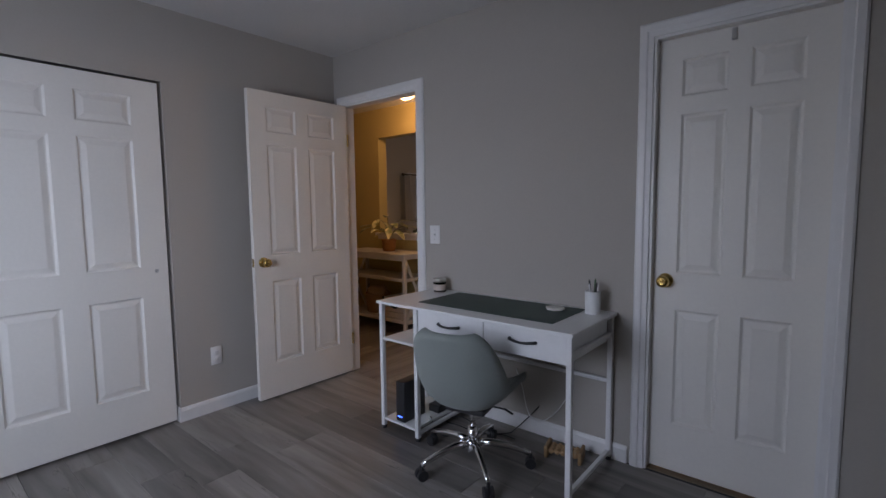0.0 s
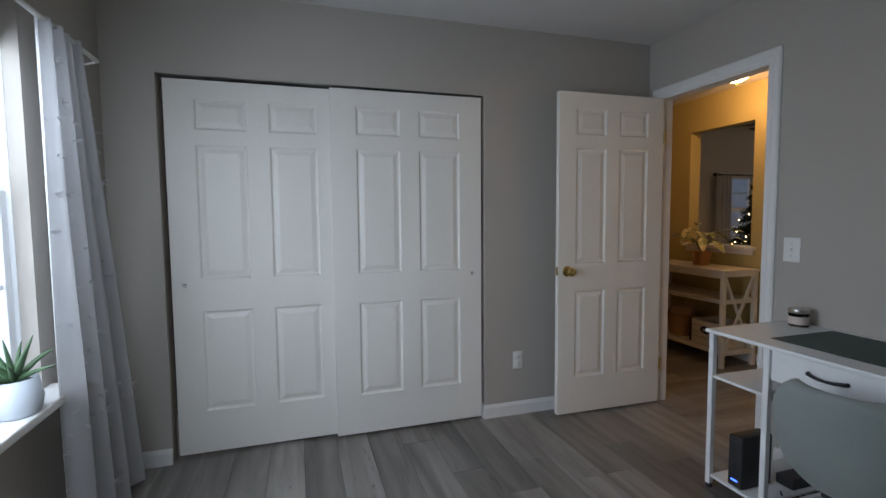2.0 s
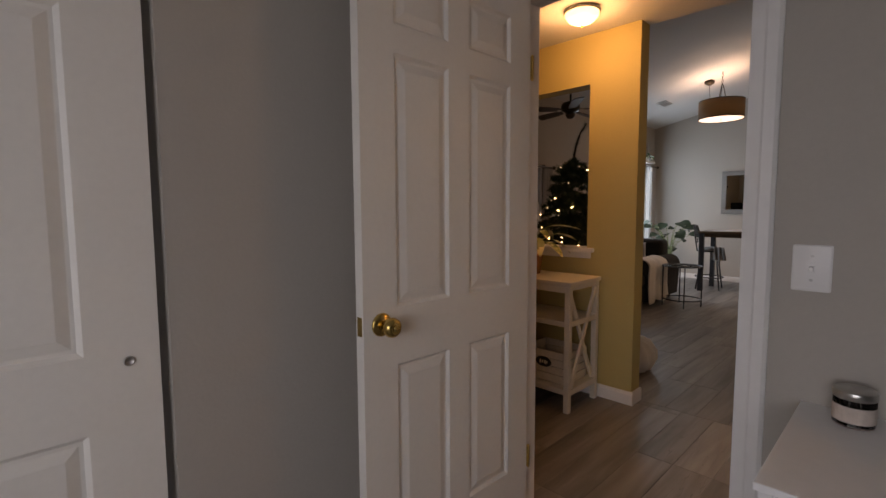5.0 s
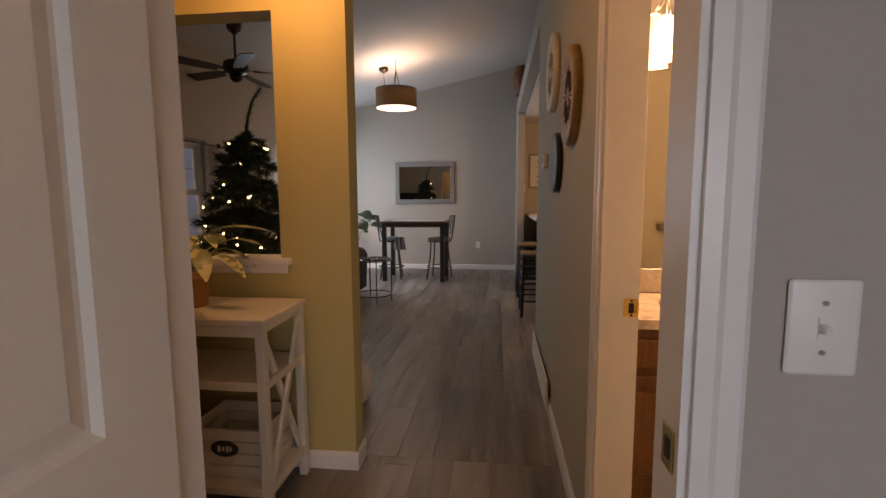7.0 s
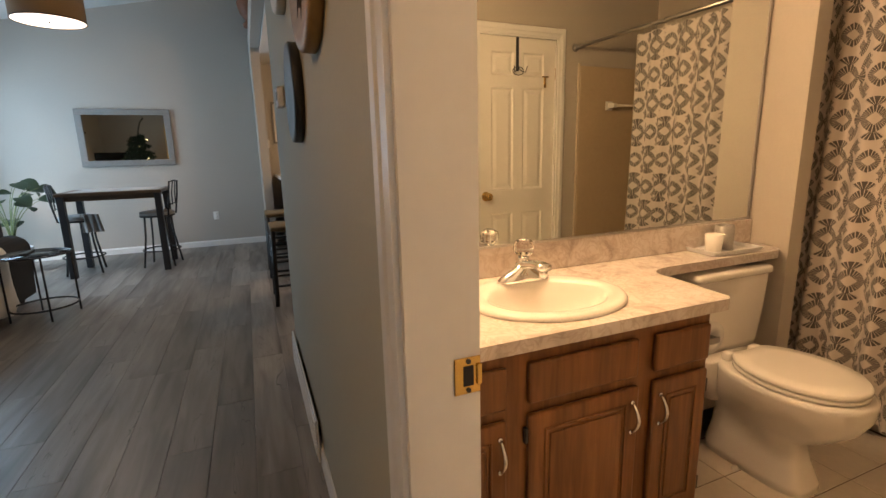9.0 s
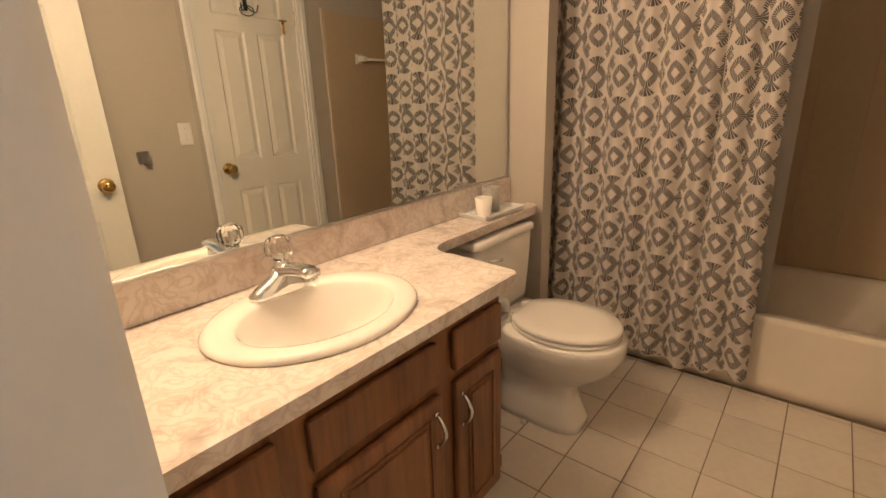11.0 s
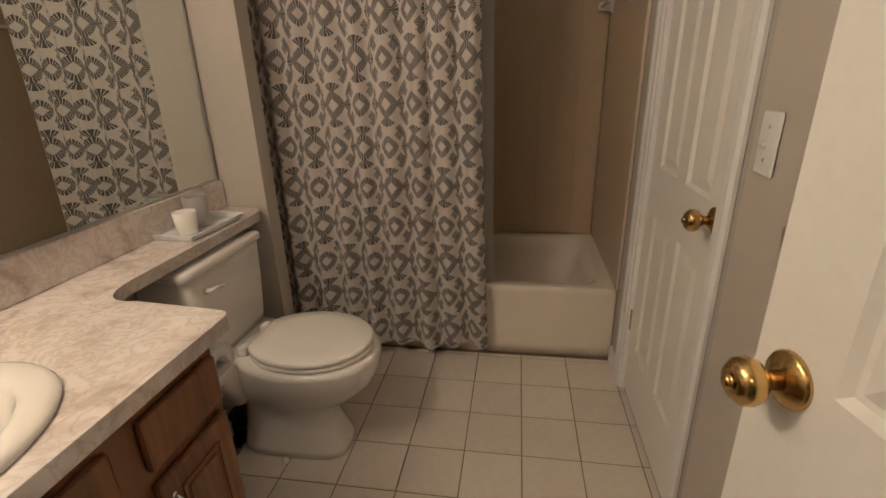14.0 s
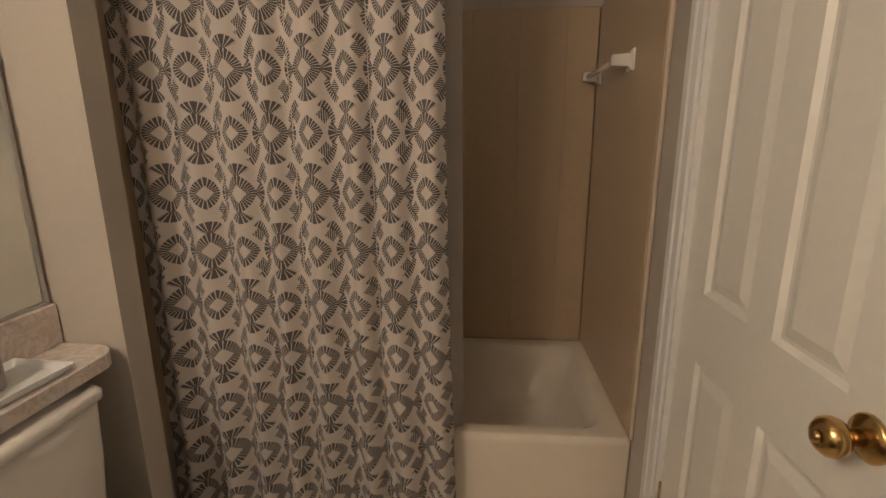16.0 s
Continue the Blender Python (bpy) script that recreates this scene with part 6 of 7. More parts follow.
rnd = random.Random(9)
tips = []


def brush(bm, pts, needle, per):
    """A bottle-brush twig: needles all round a bent line."""
    for p, q in zip(pts, pts[1:]):
        p, q = Vector(p), Vector(q)
        d = (q - p).normalized()
        for j in range(per):
            base = p.lerp(q, rnd.random())
            around = d.orthogonal().normalized()
            around.rotate(Matrix.Rotation(rnd.uniform(0, 2 * math.pi), 3, d))
            tip = base + (around * 0.85 + d * 0.55).normalized() * needle * rnd.uniform(0.7, 1.1)
            s = d.cross(around).normalized() * 0.0042
            bm.faces.new([bm.verts.new(v) for v in (base + s, base - s, tip)])


levels = [(0.42 + 0.092 * k, 0.60 * (1 - (k / 15.5)) ** 0.92 + 0.07) for k in range(15)]
bm_all = bmesh.new()
for n, (z, r) in enumerate(levels):
    count = max(7, int(17 - 0.6 * n))
    for k in range(count):
        a = 2 * math.pi * (k + 0.5 * (n % 2)) / count + rnd.uniform(-0.15, 0.15)
        rr, zj = r * rnd.uniform(0.72, 1.12), rnd.uniform(-0.045, 0.045)
        pts = [(rr * t * math.cos(a), rr * t * math.sin(a), z + zj + 0.10 * rr * t - 0.22 * rr * t * t + rnd.uniform(-0.01, 0.01)) for t in (0.0, 0.3, 0.6, 0.85, 1.0)]
        brush(bm_all, pts, 0.075, 34)
        tips += [pts[2], pts[3], pts[4]]
        for side in (-1, 1):
            sb = Vector(pts[2])
            aa = a + side * 0.7
            brush(bm_all, [sb, sb + Vector((0.34 * rr * math.cos(aa), 0.34 * rr * math.sin(aa), -0.03))], 0.066, 40)
brush(bm_all, [(0, 0, 1.5)] + leader, 0.052, 70)
tagged(part("foliage", bm_all, NEEDLE, tree, "drooping dark green needled boughs"), kind="stuff")
BULB = glow("warm tree light", (1.0, 0.72, 0.35), 22.0)
bm = bmesh.new()
bmesh.ops.create_icosphere(bm, subdivisions=1, radius=0.0075)
bulb_mesh = mesh_of("light", bm, BULB)
for k in range(75):
    p = Vector(rnd.choice(tips)) * 1.0
    ob = new("light", bulb_mesh)
    ob.location, ob.parent = p + Vector((0.02 * rnd.uniform(-1, 1), 0.02 * rnd.uniform(-1, 1), 0.02)), tree

# ceiling fan
FANW = paint("dark walnut blade", (0.05, 0.03, 0.018), 0.45, 30, 0.2)
BRONZE = paint("dark bronze", (0.06, 0.045, 0.03), 0.35, 30, 0.15, 0.02, metal=0.8)
fz = vault(-4.13)
fan = thing("ceiling_fan", "dark bronze ceiling fan with five wooden blades", "ceiling fan", pose(-4.13, 7.0, fz))
part("canopy", lathe(((0, -0.10), (0.02, -0.10), (0.06, -0.06), (0.072, 0.012), (0, 0.012)), 28), BRONZE, fan, "", True)
part("downrod", rod(bmesh.new(), (0, 0, -0.32), (0, 0, -0.08), 0.012, seg=14), BRONZE, fan, "", True)
part("motor", lathe(((0, -0.47), (0.05, -0.47), (0.075, -0.45), (0.105, -0.435), (0.115, -0.40), (0.105, -0.35), (0.05, -0.325), (0.0, -0.315)), 36), BRONZE, fan, "", True)
part("cap", lathe(((0, -0.53), (0.03, -0.528), (0.055, -0.50), (0.06, -0.472), (0, -0.471)), 28), BRONZE, fan, "", True)
for k in range(5):
    m = pose(0, 0, -0.43, 0, 0, 72 * k + 20) @ pose(0, 0, 0, 11)
    blade = part("blade", slab(bmesh.new(), [(0.16, -0.045), (0.30, -0.062), (0.58, -0.070), (0.63, -0.055), (0.645, 0.0), (0.63, 0.055), (0.58, 0.070), (0.30, 0.062), (0.16, 0.045)], -0.004, 0.004), FANW, fan)
    blade.matrix_local = m
    part("blade_arm", boxed(0.08, 0.22, -0.018, 0.018, 0.005, 0.011, 0.002), BRONZE, blade)


# living room window, glazed door and transom
window_unit("window_2", pose(LWX - 0.045, 6.60, 0.80, 0, 0, 90), 0.72, 1.06, "white living room window behind pale curtains", 2, 1)
structure("window_sill_living", boxed(LWX - 0.04, LWX + 0.05, 6.57, 7.35, 0.772, 0.80, 0.005), TRIM, "white window sill", "window sill")
window_unit("window_3", pose(LWX - 0.045, 9.00, 0.02, 0, 0, 90), 0.83, 1.93, "white glazed sliding door to the garden", 1, 0)
window_unit("window_4", pose(LWX - 0.050, 9.82, 0.02, 0, 0, 90), 0.80, 1.93, "white glazed sliding door to the garden", 1, 0)
window_unit("window_5", pose(LWX - 0.045, 9.00, 2.13, 0, 0, 90), 1.72, 0.35, "white transom window above the glazed door", 1, 0)
structure("transom_ledge", boxed(LWX - 0.04, LWX + 0.11, 8.92, 10.80, 2.085, 2.128, 0.005), TRIM, "white ledge under the transom window", "ledge")
structure("backdrop", boxed(-7.4, -7.3, 4.0, 14.5, -0.6, 2.2), paint("pale garden fence", (0.50, 0.53, 0.55), 0.8, 6, 0.12, 0.2), "pale board fence outside", "fence")
DRP = cloth("pale patterned curtain", (0.52, 0.50, 0.48), 0.3)
for ya, yb, z1, lab in ((6.46, 6.72, 1.80, 1), (7.16, 7.36, 1.80, 1), (10.50, 10.90, 2.02, 0), (8.84, 9.10, 2.02, 0)):
    c = thing("living_curtain", "pale curtain hanging beside the living room glazing", "curtain", group="living room curtains")
    bm = bmesh.new()
    drape(bm, ((LWX + 0.085, ya), (LWX + 0.085, yb)), 0.03, z1, 4, 0.03, 0.08, 50, 12, 0, ya)
    part("fabric", bm, DRP, c, "", True)
for ya, yb, z in ((6.42, 7.40, 1.815), (8.75, 10.98, 2.035)):
    r = thing("living_curtain_rod", "dark bronze curtain rod with round finials", "curtain rod", group="living room rods")
    part("bar", rod(bmesh.new(), (LWX + 0.085, ya, z), (LWX + 0.085, yb, z), 0.010, seg=12), BRONZE, r, "", True)
    for y in (ya, yb):
        part("finial", lathe(((0, -0.03), (0.02, -0.018), (0.026, 0), (0.02, 0.018), (0, 0.03)), 16, Matrix.Translation((LWX + 0.085, y, z)) @ pose(0, 0, 0, 90)), BRONZE, r, "", True)
    for y in (ya + 0.1, yb - 0.1):
        part("bracket", boxed(LWX + 0.001, LWX + 0.086, y - 0.006, y + 0.006, z - 0.022, z - 0.0105), BRONZE, r)
IVY = paint("trailing green leaf", (0.06, 0.14, 0.05), 0.4, 25, 0.3)
rnd2 = random.Random(12)
for py, n in ((10.56, 34), (9.75, 24)):
    ivy = thing("trailing_plant", "small trailing green plant on the transom ledge", "plant", pose(LWX + 0.055, py, 2.1285), "ledge plants")
    part("pot", lathe(((0, 0), (0.035, 0), (0.045, 0.06), (0.04, 0.06), (0.0, 0.05)), 20), TRIM, ivy, "", True)
    for k in range(n):
        a, rr = rnd2.uniform(0, 6.28), rnd2.uniform(0.02, 0.17)
        base = (0.35 * rr * math.cos(a), rr * 1.3 * math.sin(a), 0.07 + rnd2.uniform(-0.05, 0.11))
        part("leaf", leaf_mesh(bmesh.new(), base, (math.cos(a) * 0.4, math.sin(a), rnd2.uniform(-0.6, 0.5)), (0, 0, 1), 0.055, 0.022, 0.3, 4), IVY, ivy, "", True)

# sofa with cushions and a throw
SOFAM = cloth("charcoal sofa fabric", (0.013, 0.013, 0.013), 0, 0.9, 200)
SOFAM.node_tree.nodes["Principled BSDF"].inputs["Sheen Weight"].default_value = 0.03
sofa = thing("sofa", "charcoal fabric sofa with a long chaise seat", "sofa", pose(-4.64, 7.08, 0))
part("base", boxed(0.0, 1.13, 0.0, 1.86, 0.06, 0.27, 0.03, 3), SOFAM, sofa, "", True)
part("seat_cushion", boxed(0.02, 1.14, -0.01, 0.76, 0.272, 0.43, 0.05, 4), SOFAM, sofa, "", True)
part("seat_cushion", boxed(0.02, 0.90, 0.77, 1.57, 0.272, 0.43, 0.05, 4), SOFAM, sofa, "", True)
part("backrest", boxed(0.0, 1.02, 1.58, 1.86, 0.10, 0.83, 0.07, 4), SOFAM, sofa, "", True)
roll = [(1.045 - 0.135 * math.cos(math.pi * k / 12), 0.49 + 0.125 * math.sin(math.pi * k / 12)) for k in range(13)]
section = [(0.935, 0.07)] + roll + [(1.155, 0.07)]
bm = bmesh.new()
ends = [[bm.verts.new((cx + (x - cx) * k, y, 0.4 + (z - 0.4) * k)) for x, z in section] for y, k, cx in ((0.76, 0.90, 1.045), (0.785, 1.0, 1.045), (1.84, 1.0, 1.045))]
bm.faces.new(ends[0]), bm.faces.new(ends[-1][::-1])
for lo_ring, hi_ring in zip(ends, ends[1:]):
    for k in range(len(section)):
        j = (k + 1) % len(section)
        bm.faces.new((lo_ring[k], lo_ring[j], hi_ring[j], hi_ring[k]))
part("armrest", bm, SOFAM, sofa)
for fx in (0.07, 1.06):
    for fy in (0.07, 1.78):
        part("foot", rod(bmesh.new(), (fx, fy, 0), (fx, fy, 0.07), 0.02, 0.028, 12), DARK, sofa)


def cushion(name, label, m, w, h, d, material):
    bm = bmesh.new()
    n = 12
    grids = []
    for sgn in (-1, 1):
        g = []
        for i in range(n + 1):
            row = []
            for j in range(n + 1):
                u, v = -1 + 2 * i / n, -1 + 2 * j / n
                puff = (max(0, (1 - u ** 4) * (1 - v ** 4))) ** 0.6
                pin = 1 - 0.06 * (1 - abs(u)) * abs(v) - 0.06 * (1 - abs(v)) * abs(u)
                row.append(bm.verts.new((u * w / 2 * pin, sgn * d / 2 * puff, v * h / 2 * pin)))
            g.append(row)
        grids.append(g)
    for g in grids:
        for i in range(n):
            for j in range(n):
                bm.faces.new((g[i][j], g[i + 1][j], g[i + 1][j + 1], g[i][j + 1]))
    bmesh.ops.remove_doubles(bm, verts=bm.verts, dist=0.0005)
    ob = part(name, bm, material, None, "", True)
    ob.matrix_world = m
    return tagged(ob, label, "cushion")


cushion("cushion", "grey plush cushion leaning on the sofa back", pose(-3.86, 8.16, 0.61, -24, 0, 34), 0.44, 0.42, 0.17, cloth("grey plush", (0.24, 0.24, 0.25), 0, 0.95, 120))
cushion("cushion", "pale beige cushion leaning on the sofa back", pose(-4.10, 8.30, 0.62, -20, 0, 12), 0.44, 0.42, 0.17, cloth("beige linen", (0.40, 0.36, 0.31), 0, 0.95, 120))
THROW = cloth("white fleece", (0.66, 0.64, 0.60), 0, 0.95, 70)
bm = bmesh.new()
gr = []
over = [(-3.747, 0.44)] + [(-3.595 - 0.150 * math.cos(math.pi * k / 12), 0.492 + 0.140 * math.sin(math.pi * k / 12)) for k in range(13)] + [(-3.444, 0.40), (-3.440, 0.28), (-3.432, 0.16), (-3.425, 0.07)]
for k, (x, z) in enumerate(over):
    gr.append([bm.verts.new((x + 0.008 * math.sin(j * 1.1 + k * 0.3), 7.82 + 0.62 * j / 18 + 0.02 * math.sin(k * 0.7), z + 0.006 * math.sin(j * 1.3) - (0.02 * math.cos(j * 0.5) if k > 15 else 0))) for j in range(19)])
for k in range(len(gr) - 1):
    for j in range(18):
        bm.faces.new((gr[k][j], gr[k][j + 1], gr[k + 1][j + 1], gr[k + 1][j]))
blanket = part("throw_blanket", bm, THROW, None, "", True)
sol = blanket.modifiers.new("thick", "SOLIDIFY")
sol.thickness = 0.012
tagged(blanket, "white fleece throw draped over the sofa arm", "throw")

# round glass side table
stable = thing("side_table", "round glass side table in a black wire frame", "side table", pose(-3.22, 8.30, 0))
part("tabletop", lathe(((0, 0.520), (0.222, 0.520), (0.224, 0.524), (0.222, 0.528), (0, 0.528)), 48), glass("smoked glass", (0.6, 0.66, 0.64)), stable, "clear glass top", True)
for r, z in ((0.232, 0.524), (0.225, 0.095)):
    part("ring", tube(bmesh.new(), [(r * math.cos(a), r * math.sin(a), z) for a in (2 * math.pi * k / 48 for k in range(48))], 0.008, 8, True), BLACK, stable, "", True)
for k in range(4):
    a = math.radians(25 + 90 * k)
    part("leg", rod(bmesh.new(), (0.228 * math.cos(a), 0.228 * math.sin(a), 0), (0.228 * math.cos(a), 0.228 * math.sin(a), 0.524), 0.0075, seg=10), BLACK, stable, "", True)
tagged(part("remote_control", boxed(-3.30, -3.25, 8.24, 8.40, 0.5285, 0.545, 0.005, 2), DARK), "black remote control on the glass table", "remote")

# bar table and stools
btable = thing("bar_table", "dark wood bar table with square black legs", "bar table")
WALN = wood("dark brown table wood", (0.035, 0.02, 0.012), (0.09, 0.055, 0.03), (2, 16, 16), 0.35, 0.05)
part("tabletop", boxed(-3.46, -2.48, 9.66, 10.34, 0.885, 0.920, 0.004), WALN, btable)
part("runner", boxed(-3.35, -2.52, 9.72, 10.28, 0.9205, 0.924), paint("pale table runner", (0.5, 0.5, 0.5), 0.9), btable, "pale cloth runner")
for lx in (-3.415, -2.525):
    for ly in (9.705, 10.295):
        part("leg", boxed(lx - 0.032, lx + 0.032, ly - 0.032, ly + 0.032, 0, 0.8845, 0.003), BLACK, btable)
part("apron", boxed(-3.38, -2.56, 9.69, 9.72, 0.83, 0.8845), WALN, btable)
part("apron", boxed(-3.38, -2.56, 10.28, 10.31, 0.83, 0.8845), WALN, btable)
GREYF = cloth("grey seat fabric", (0.22, 0.21, 0.20), 0, 0.9)


def metal_stool(m):
    st = thing("bar_stool", "black metal bar stool with a padded grey seat", "bar stool", m, "bar stools")
    part("seat", lathe(((0, 0.60), (0.17, 0.60), (0.185, 0.615), (0.18, 0.645), (0.10, 0.658), (0, 0.66)), 32), GREYF, st, "padded grey seat", True)
    part("seat_ring", tube(bmesh.new(), [(0.178 * math.cos(a), 0.178 * math.sin(a), 0.596) for a in (2 * math.pi * k / 28 for k in range(28))], 0.010, 8, True), BLACK, st, "", True)
    for k in range(4):
        a = math.radians(45 + 90 * k)
        c, s = math.cos(a), math.sin(a)
        part("leg", tube(bmesh.new(), [(0.15 * c, 0.15 * s, 0.595), (0.17 * c, 0.17 * s, 0.35), (0.23 * c, 0.23 * s, 0.0)], 0.011, 8), BLACK, st, "", True)
    part("footrest", tube(bmesh.new(), [(0.196 * math.cos(a), 0.196 * math.sin(a), 0.19) for a in (2 * math.pi * k / 28 for k in range(28))], 0.009, 8, True), BLACK, st, "", True)
    back = part("backrest", tube(bmesh.new(), [(-0.16, -0.15, 0.60), (-0.19, -0.165, 0.80), (-0.215, -0.16, 0.99), (-0.225, 0.0, 1.0), (-0.215, 0.16, 0.99), (-0.19, 0.165, 0.80), (-0.16, 0.15, 0.60)], 0.010, 8), BLACK, st, "", True)
    for y in (-0.06, 0.06):
        part("spindle", tube(bmesh.new(), [(-0.195, y, 0.72), (-0.20, y, 0.86), (-0.222, y * 0.7, 0.995)], 0.007, 6), BLACK, back, "", True)
    part("cross_rail", rod(bmesh.new(), (-0.183, -0.165, 0.73), (-0.183, 0.165, 0.73), 0.008, seg=8), BLACK, back, "", True)
    return st


first_stool = metal_stool(pose(-3.38, 10.02, 0, 0, 0, 8))
copy_thing(first_stool, pose(-2.61, 10.05, 0, 0, 0, 172))
scarf = thing("folded_cloth", "crumpled pale cloth on a bar stool seat", "cloth")
bm = bmesh.new()
drape(bm, ((-3.32, 9.87), (-3.15, 9.87)), 0.47, 0.67, 3, 0.02, 0.2, 30, 8, 0, 31)
part("fabric", bm, GREYF, scarf, "", True)
leafy_plant("monstera_plant", "tall dark green broad-leaved plant in a pot", pose(-4.10, 10.30, 0), POT2, POT, 20, DGREEN, 6, (0.42, 0.80), (0.20, 0.088), (0.2, -0.5, 0.8))

# framed mirror on the far wall
FRAMEM = paint("grey wood frame", (0.22, 0.21, 0.20), 0.5, 40, 0.15, 0.1)
dmirror = thing("framed_mirror", "rectangular mirror in a grey wood frame", "mirror")
MX0, MX1, MZ0, MZ1 = -3.515, -2.455, 1.170, 1.895
for a0, a1, c0, c1 in ((MX0, MX1, MZ1 - 0.075, MZ1), (MX0, MX1, MZ0, MZ0 + 0.075), (MX0, MX0 + 0.075, MZ0 + 0.075, MZ1 - 0.075), (MX1 - 0.075, MX1, MZ0 + 0.075, MZ1 - 0.075)):
    part("frame", boxed(a0, a1, FWY - 0.035, FWY - 0.002, c0, c1, 0.006, 2), FRAMEM, dmirror)
part("mirror_glass", boxed(MX0 + 0.0755, MX1 - 0.0755, FWY - 0.016, FWY - 0.010, MZ0 + 0.0755, MZ1 - 0.0755), MIRROR, dmirror)
tv = thing("television", "black flat screen television in the corner", "television", pose(-4.33, 5.30, 0, 0, 0, 135))
part("screen", boxed(-0.50, 0.50, -0.03, 0.0, 0.80, 1.42, 0.006), paint("black glossy screen", (0.008, 0.008, 0.009), 0.12), tv)
part("stand", boxed(-0.40, 0.40, -0.12, 0.12, 0.0, 0.55, 0.01), WALN, tv)
part("neck", boxed(-0.06, 0.06, -0.03, 0.03, 0.55, 0.82), DARK, tv)

# drum pendant
LINEN = cloth("brown linen shade", (0.20, 0.145, 0.085), 0.35, 0.9, 300)
PX, PY, PR, PB, PT = -3.07, 9.12, 0.275, 2.475, 2.720
cz = vault(PX)
pend = thing("pendant_lamp", "brown drum pendant lamp with a lit diffuser", "pendant light", pose(PX, PY, 0))
shade = part("shade", lathe(((PR - 0.005, PB), (PR, PB), (PR, PT), (PR - 0.005, PT), (PR - 0.005, PB)), 64), LINEN, pend, "brown fabric drum shade", True)
for z in (PB - 0.002, PT - 0.008):
    part("trim_band", lathe(((PR + 0.0005, z), (PR + 0.002, z + 0.001), (PR + 0.002, z + 0.011), (PR + 0.0005, z + 0.012)), 64), DARK, shade)
diff = part("diffuser", lathe(((0, PB + 0.004), (PR - 0.008, PB + 0.004), (PR - 0.008, PB + 0.008), (0, PB + 0.008)), 64), glow("lit diffuser", (1.0, 0.82, 0.66), 2.2), pend, "glowing white diffuser")
diff.visible_shadow = False
part("finial", lathe(((0, PB - 0.016), (0.007, PB - 0.010), (0.010, PB - 0.002), (0, PB + 0.004)), 14), BRONZE, pend, "", True)
for k in range(3):
    a = 2.09 * k + 0.5
    c, s_ = math.cos(a), math.sin(a)
    part("hanger", tube(bmesh.new(), [(0.05 * c, 0.05 * s_, PT - 0.02), (0.045 * c, 0.045 * s_, PT + 0.06), (0.018 * c, 0.018 * s_, PT + 0.18), (0, 0, PT + 0.24)], 0.005, 6), BRONZE, pend, "", True)
    part("spoke", rod(bmesh.new(), (0, 0, PT - 0.02), ((PR - 0.006) * c, (PR - 0.006) * s_, PT - 0.02), 0.004, seg=6), BRONZE, pend)
n_links = max(3, int((cz - PT - 0.24) / 0.036))
for k in range(n_links):
    z = PT + 0.24 + (cz - PT - 0.24) * (k + 0.5) / n_links
    m = Matrix.Translation((0, 0, z)) @ pose(0, 0, 0, 90, 0, 90 * (k % 2))
    part("chain_link", tube(bmesh.new(), [m @ Vector((0.011 * math.cos(a), 0.024 * math.sin(a), 0)) for a in (2 * math.pi * j / 10 for j in range(10))], 0.003, 5, True), BRONZE, pend)
cup_z = vault(-3.28)
hook = thing("ceiling_cup", "dark bronze ceiling cup with a cord to the pendant", "ceiling cup", pose(-3.28, 9.30, 0))
part("cup", lathe(((0, cup_z - 0.075), (0.015, cup_z - 0.072), (0.062, cup_z - 0.045), (0.066, cup_z - 0.014), (0.02, cup_z + 0.013), (0, cup_z + 0.014)), 24), BRONZE, hook, "", True)
part("cord", tube(bmesh.new(), [(0, 0, cup_z - 0.07), (0.01, -0.01, cup_z - 0.2), (0.03, -0.03, PT - 0.01)], 0.004, 6), BRONZE, hook, "", True)
vent = thing("ceiling_vent", "small white vent in the sloped ceiling", "vent", pose(-4.0, 9.6, vault(-4.0) - 0.002, 0, -12.2))
part("frame", boxed(-0.07, 0.07, -0.16, 0.16, -0.010, 0.001, 0.002), TRIM, vent)
for k in range(6):
    part("slat", boxed(-0.055 + 0.02 * k, -0.045 + 0.02 * k, -0.145, 0.145, -0.014, -0.0105), STEEL, vent)

# kitchen side
BARW = paint("black stained wood", (0.016, 0.014, 0.013), 0.45, 40, 0.2, 0.1)
RUSH = paint("woven rush seat", (0.16, 0.115, 0.06), 0.85, 90, 0.3, 0.7)


def rush_stool(m):
    st = thing("kitchen_stool", "black wooden stool with a woven rush seat", "stool", m, "kitchen stools")
    for sx in (-1, 1):
        for sy in (-1, 1):
            part("leg", rod(bmesh.new(), (sx * 0.195, sy * 0.195, 0), (sx * 0.18, sy * 0.18, 0.66), 0.018, 0.020, 12), BARW, st, "", True)
    for z in (0.17, 0.30, 0.42, 0.53):
        for s in (-1, 1):
            part("rung", rod(bmesh.new(), (-0.185, s * 0.188, z), (0.185, s * 0.188, z), 0.010, seg=10), BARW, st, "", True)
            part("rung", rod(bmesh.new(), (s * 0.188, -0.185, z + 0.02), (s * 0.188, 0.185, z + 0.02), 0.010, seg=10), BARW, st, "", True)
    part("seat", boxed(-0.20, 0.20, -0.20, 0.20, 0.635, 0.675, 0.014, 3), RUSH, st, "woven rush seat", True)
    return st


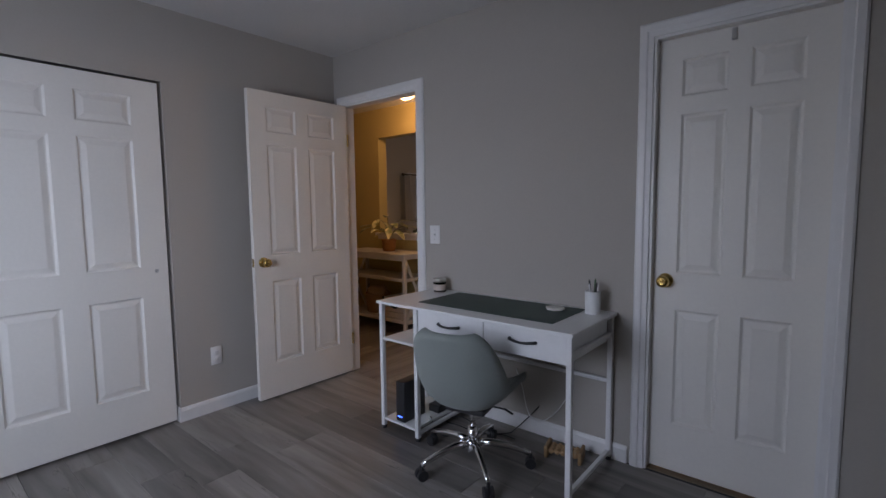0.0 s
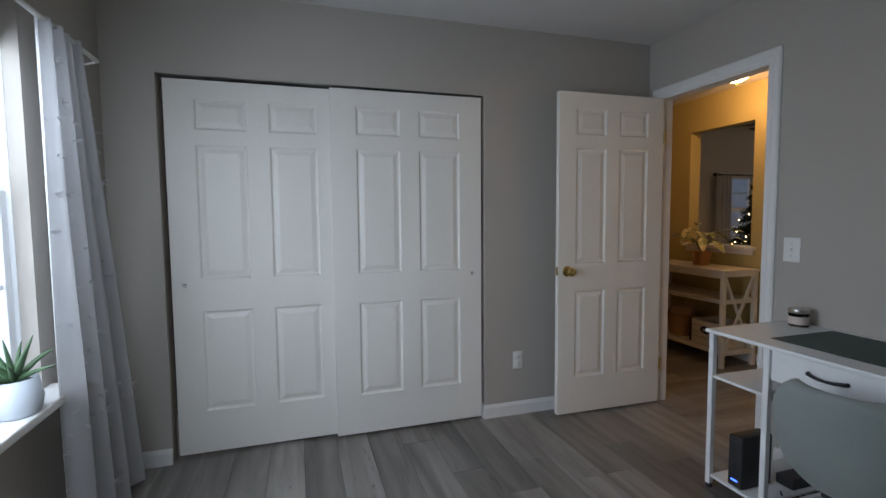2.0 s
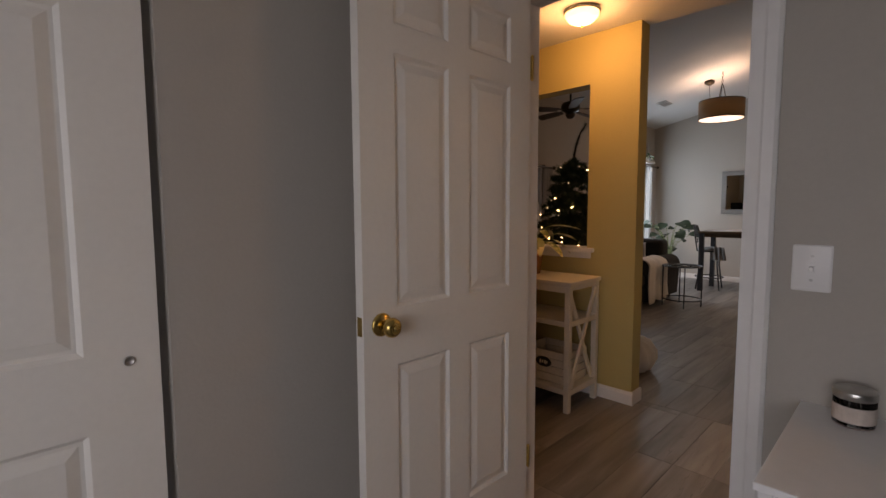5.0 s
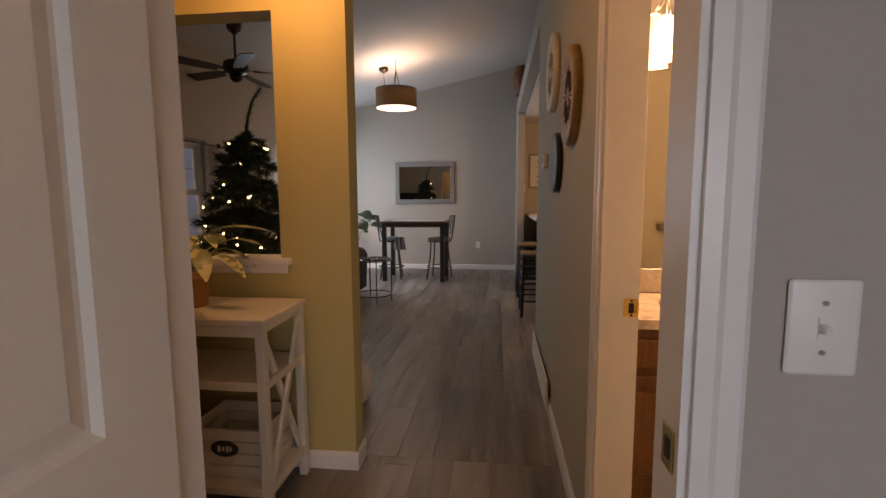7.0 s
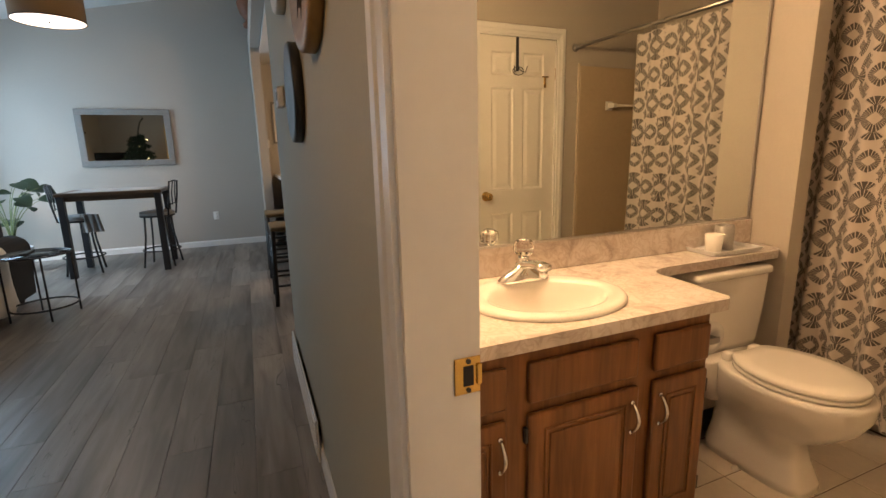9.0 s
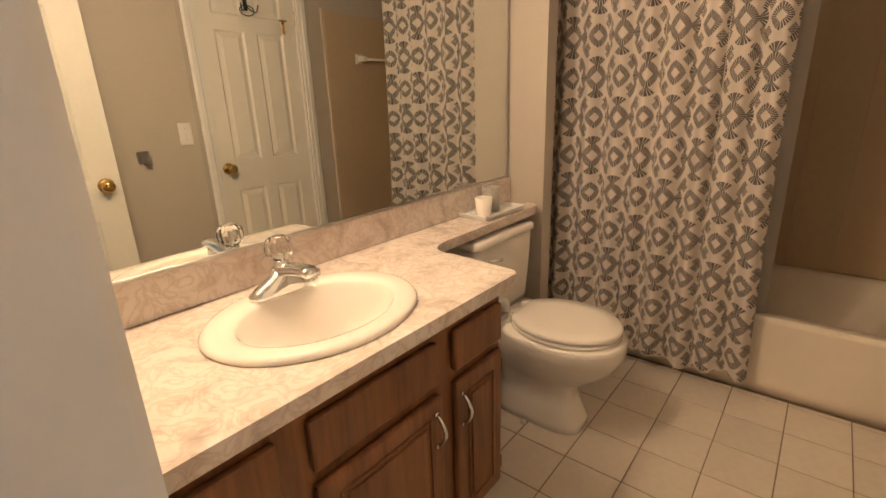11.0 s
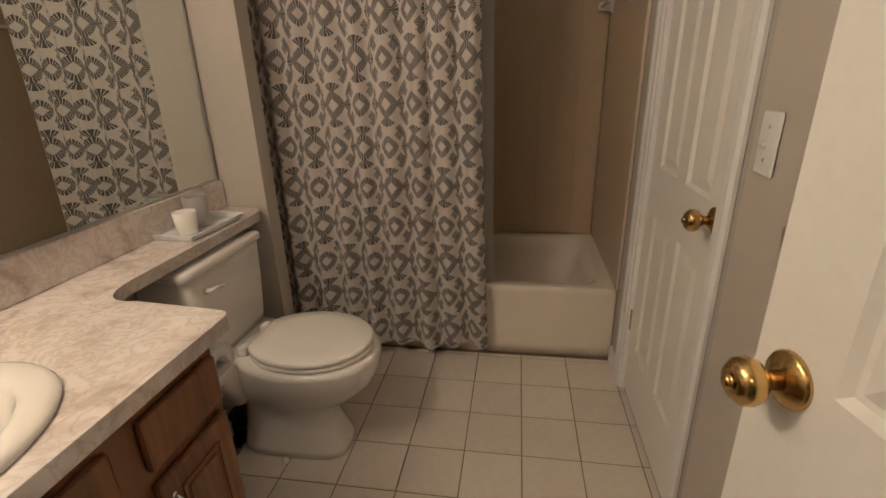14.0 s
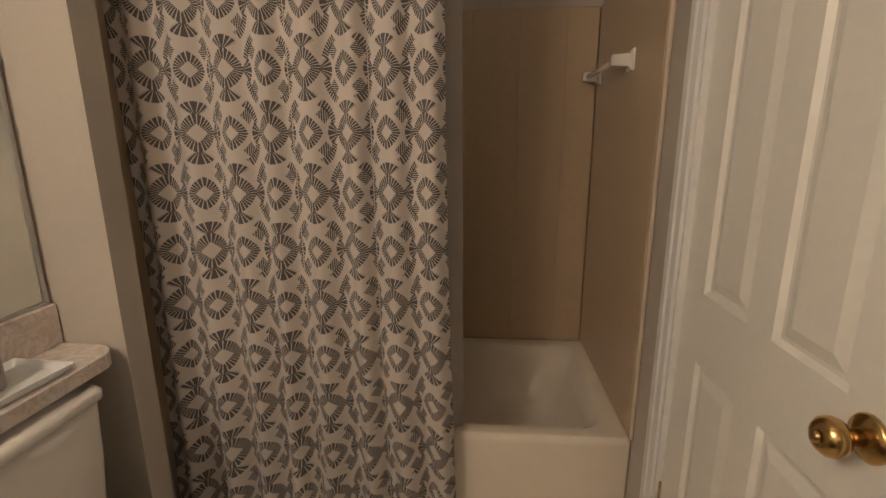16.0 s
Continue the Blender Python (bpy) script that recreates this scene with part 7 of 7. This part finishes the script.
ks = rush_stool(pose(-1.245, 7.88, 0))
copy_thing(ks, pose(-1.245, 8.90, 0))
counterk = thing("kitchen_counter", "white kitchen counter on a grey base", "counter")
part("worktop", boxed(-1.20, -0.40, 9.00, 11.0, 0.955, 0.995, 0.006, 2), WHITE, counterk)
part("base", boxed(-1.05, -0.45, 9.05, 10.99, 0.0, 0.9545), paint("grey cabinet paint", (0.20, 0.19, 0.18), 0.6), counterk)
pic = thing("framed_picture", "framed print of stacked line shapes on the kitchen wall", "picture")
for a0, a1, c0, c1 in ((-1.17, -0.72, 1.985, 2.01), (-1.17, -0.72, 1.43, 1.455), (-1.17, -1.145, 1.455, 1.985), (-0.745, -0.72, 1.455, 1.985)):
    part("frame", boxed(a0, a1, FWY - 0.022, FWY - 0.002, c0, c1, 0.002), FRAMEM, pic)
sheet = part("print", boxed(-1.144, -0.746, FWY - 0.010, FWY - 0.004, 1.456, 1.984), paint("cream print paper", (0.66, 0.62, 0.56), 0.7), pic)
for k in range(5):
    z = 1.53 + 0.085 * k
    bm = boxed(-1.05, -0.84, FWY - 0.0125, FWY - 0.0105, z, z + 0.006)
    tube(bm, [(-1.03, FWY - 0.0125, z + 0.006), (-0.945, FWY - 0.0125, z + 0.07), (-0.86, FWY - 0.0125, z + 0.006)], 0.003, 5)
    part("line_drawing", bm, DARK, sheet)
part("stem_line", boxed(-0.948, -0.942, FWY - 0.0125, FWY - 0.0105, 1.50, 1.96), DARK, sheet)
urn = tagged(part("ledge_urn", lathe(((0, 2.801), (0.09, 2.801), (0.10, 2.83), (0.06, 2.87), (0.12, 2.95), (0.15, 3.06), (0.13, 3.16), (0.09, 3.20), (0.11, 3.24), (0, 3.24)), 28, Matrix.Translation((-1.345, 10.2, 0))), paint("rust brown urn", (0.20, 0.07, 0.03), 0.6, 30, 0.3, 0.2), None, "", True), "rust brown urn on the kitchen ledge", "urn")


# ---- floor planks and bathroom tiles ----
def pieces(name, parent, material, spots, size, thick, seed, bev=0.0015):
    """Flat pieces that share one mesh for each size."""
    meshes = {}
    for (x, y), (sx, sy) in spots:
        key = (round(sx, 3), round(sy, 3))
        if key not in meshes:
            bm = bmesh.new()
            hx, hy = sx / 2, sy / 2
            low = [bm.verts.new((a, b, -thick)) for a, b in ((-hx, -hy), (hx, -hy), (hx, hy), (-hx, hy))]
            mid = [bm.verts.new((a, b, -bev)) for a, b in ((-hx, -hy), (hx, -hy), (hx, hy), (-hx, hy))]
            top = [bm.verts.new((a, b, 0)) for a, b in ((-hx + bev, -hy + bev), (hx - bev, -hy + bev), (hx - bev, hy - bev), (-hx + bev, hy - bev))]
            for r, q in ((low, mid), (mid, top)):
                for k in range(4):
                    bm.faces.new((r[k], r[(k + 1) % 4], q[(k + 1) % 4], q[k]))
            bm.faces.new(top)
            meshes[key] = mesh_of(name, bm, material)
        ob = new(name, meshes[key])
        ob.location = (x, y, 0)
        ob.parent = parent


def lay(a0, a1, b0, b1, width, length, seed):
    """Staggered strips: a along the strip, b across it."""
    rnd, spots = random.Random(seed), []
    b = b0
    while b < b1 - 0.01:
        bw = min(width, b1 - b)
        a = a0 - rnd.choice((0.0, 0.3, 0.55, 0.8)) * length
        while a < a1 - 0.01:
            s, e = max(a, a0), min(a + length, a1)
            if e - s > 0.03:
                spots.append(((s + e) / 2, b + bw / 2, e - s - 0.0008, bw - 0.0008))
            a += length
        b += width
    return spots


floor_ob = bpy.data.objects["floor"]
FLOORX = wood("grey vinyl plank crosswise", (0.10, 0.088, 0.078), (0.30, 0.275, 0.25), (0.8, 8.0, 8.0), 0.36, 0.26, 0.75, 0.1)
pieces("plank", floor_ob, FLOORX, [((a, b), (la, lb)) for a, b, la, lb in lay(-3.0, BEX, WNY, DKY, 0.178, 1.22, 1)], None, 0.006, 1)
spots = lay(DKY, YWY + 0.12, -6.0, BAX - 0.005, 0.178, 1.22, 2) + lay(YWY + 0.12, FWY, LWX, 3.0, 0.178, 1.22, 4)
pieces("plank", floor_ob, FLOORW, [((b, a), (lb, la)) for a, b, la, lb in spots], None, 0.006, 2)
TILE = paint("cream ceramic tile", (0.70, 0.63, 0.54), 0.32, 35, 0.07, 0.04, 4.0, spread=0.05)
GROUT = paint("brown grout", (0.24, 0.18, 0.12), 0.9, 150, 0.15, 0.3)
bath_floor = structure("floor_bath", boxed(BAX - 0.03, 1.66, DKY + 0.02, MWY, -0.02, -0.0025), GROUT, "brown grout bed under cream floor tiles", "floor")
PITCH = 0.2055
tx0, ty0 = 0.636, 3.662
spots = []
for i in range(-11, 2):
    for j in range(-2, 8):
        x0, x1 = tx0 + i * PITCH, tx0 + (i + 1) * PITCH
        y0, y1 = ty0 + j * PITCH, ty0 + (j + 1) * PITCH
        x0, x1, y0, y1 = max(x0, BAX - 0.028), min(x1, TBX), max(y0, BAY - 0.02), min(y1, MWY)
        if x1 - x0 > 0.02 and y1 - y0 > 0.02:
            spots.append((((x0 + x1) / 2, (y0 + y1) / 2), (x1 - x0 - 0.004, y1 - y0 - 0.004)))
pieces("tile", bath_floor, TILE, spots, None, 0.004, 3, 0.0018)
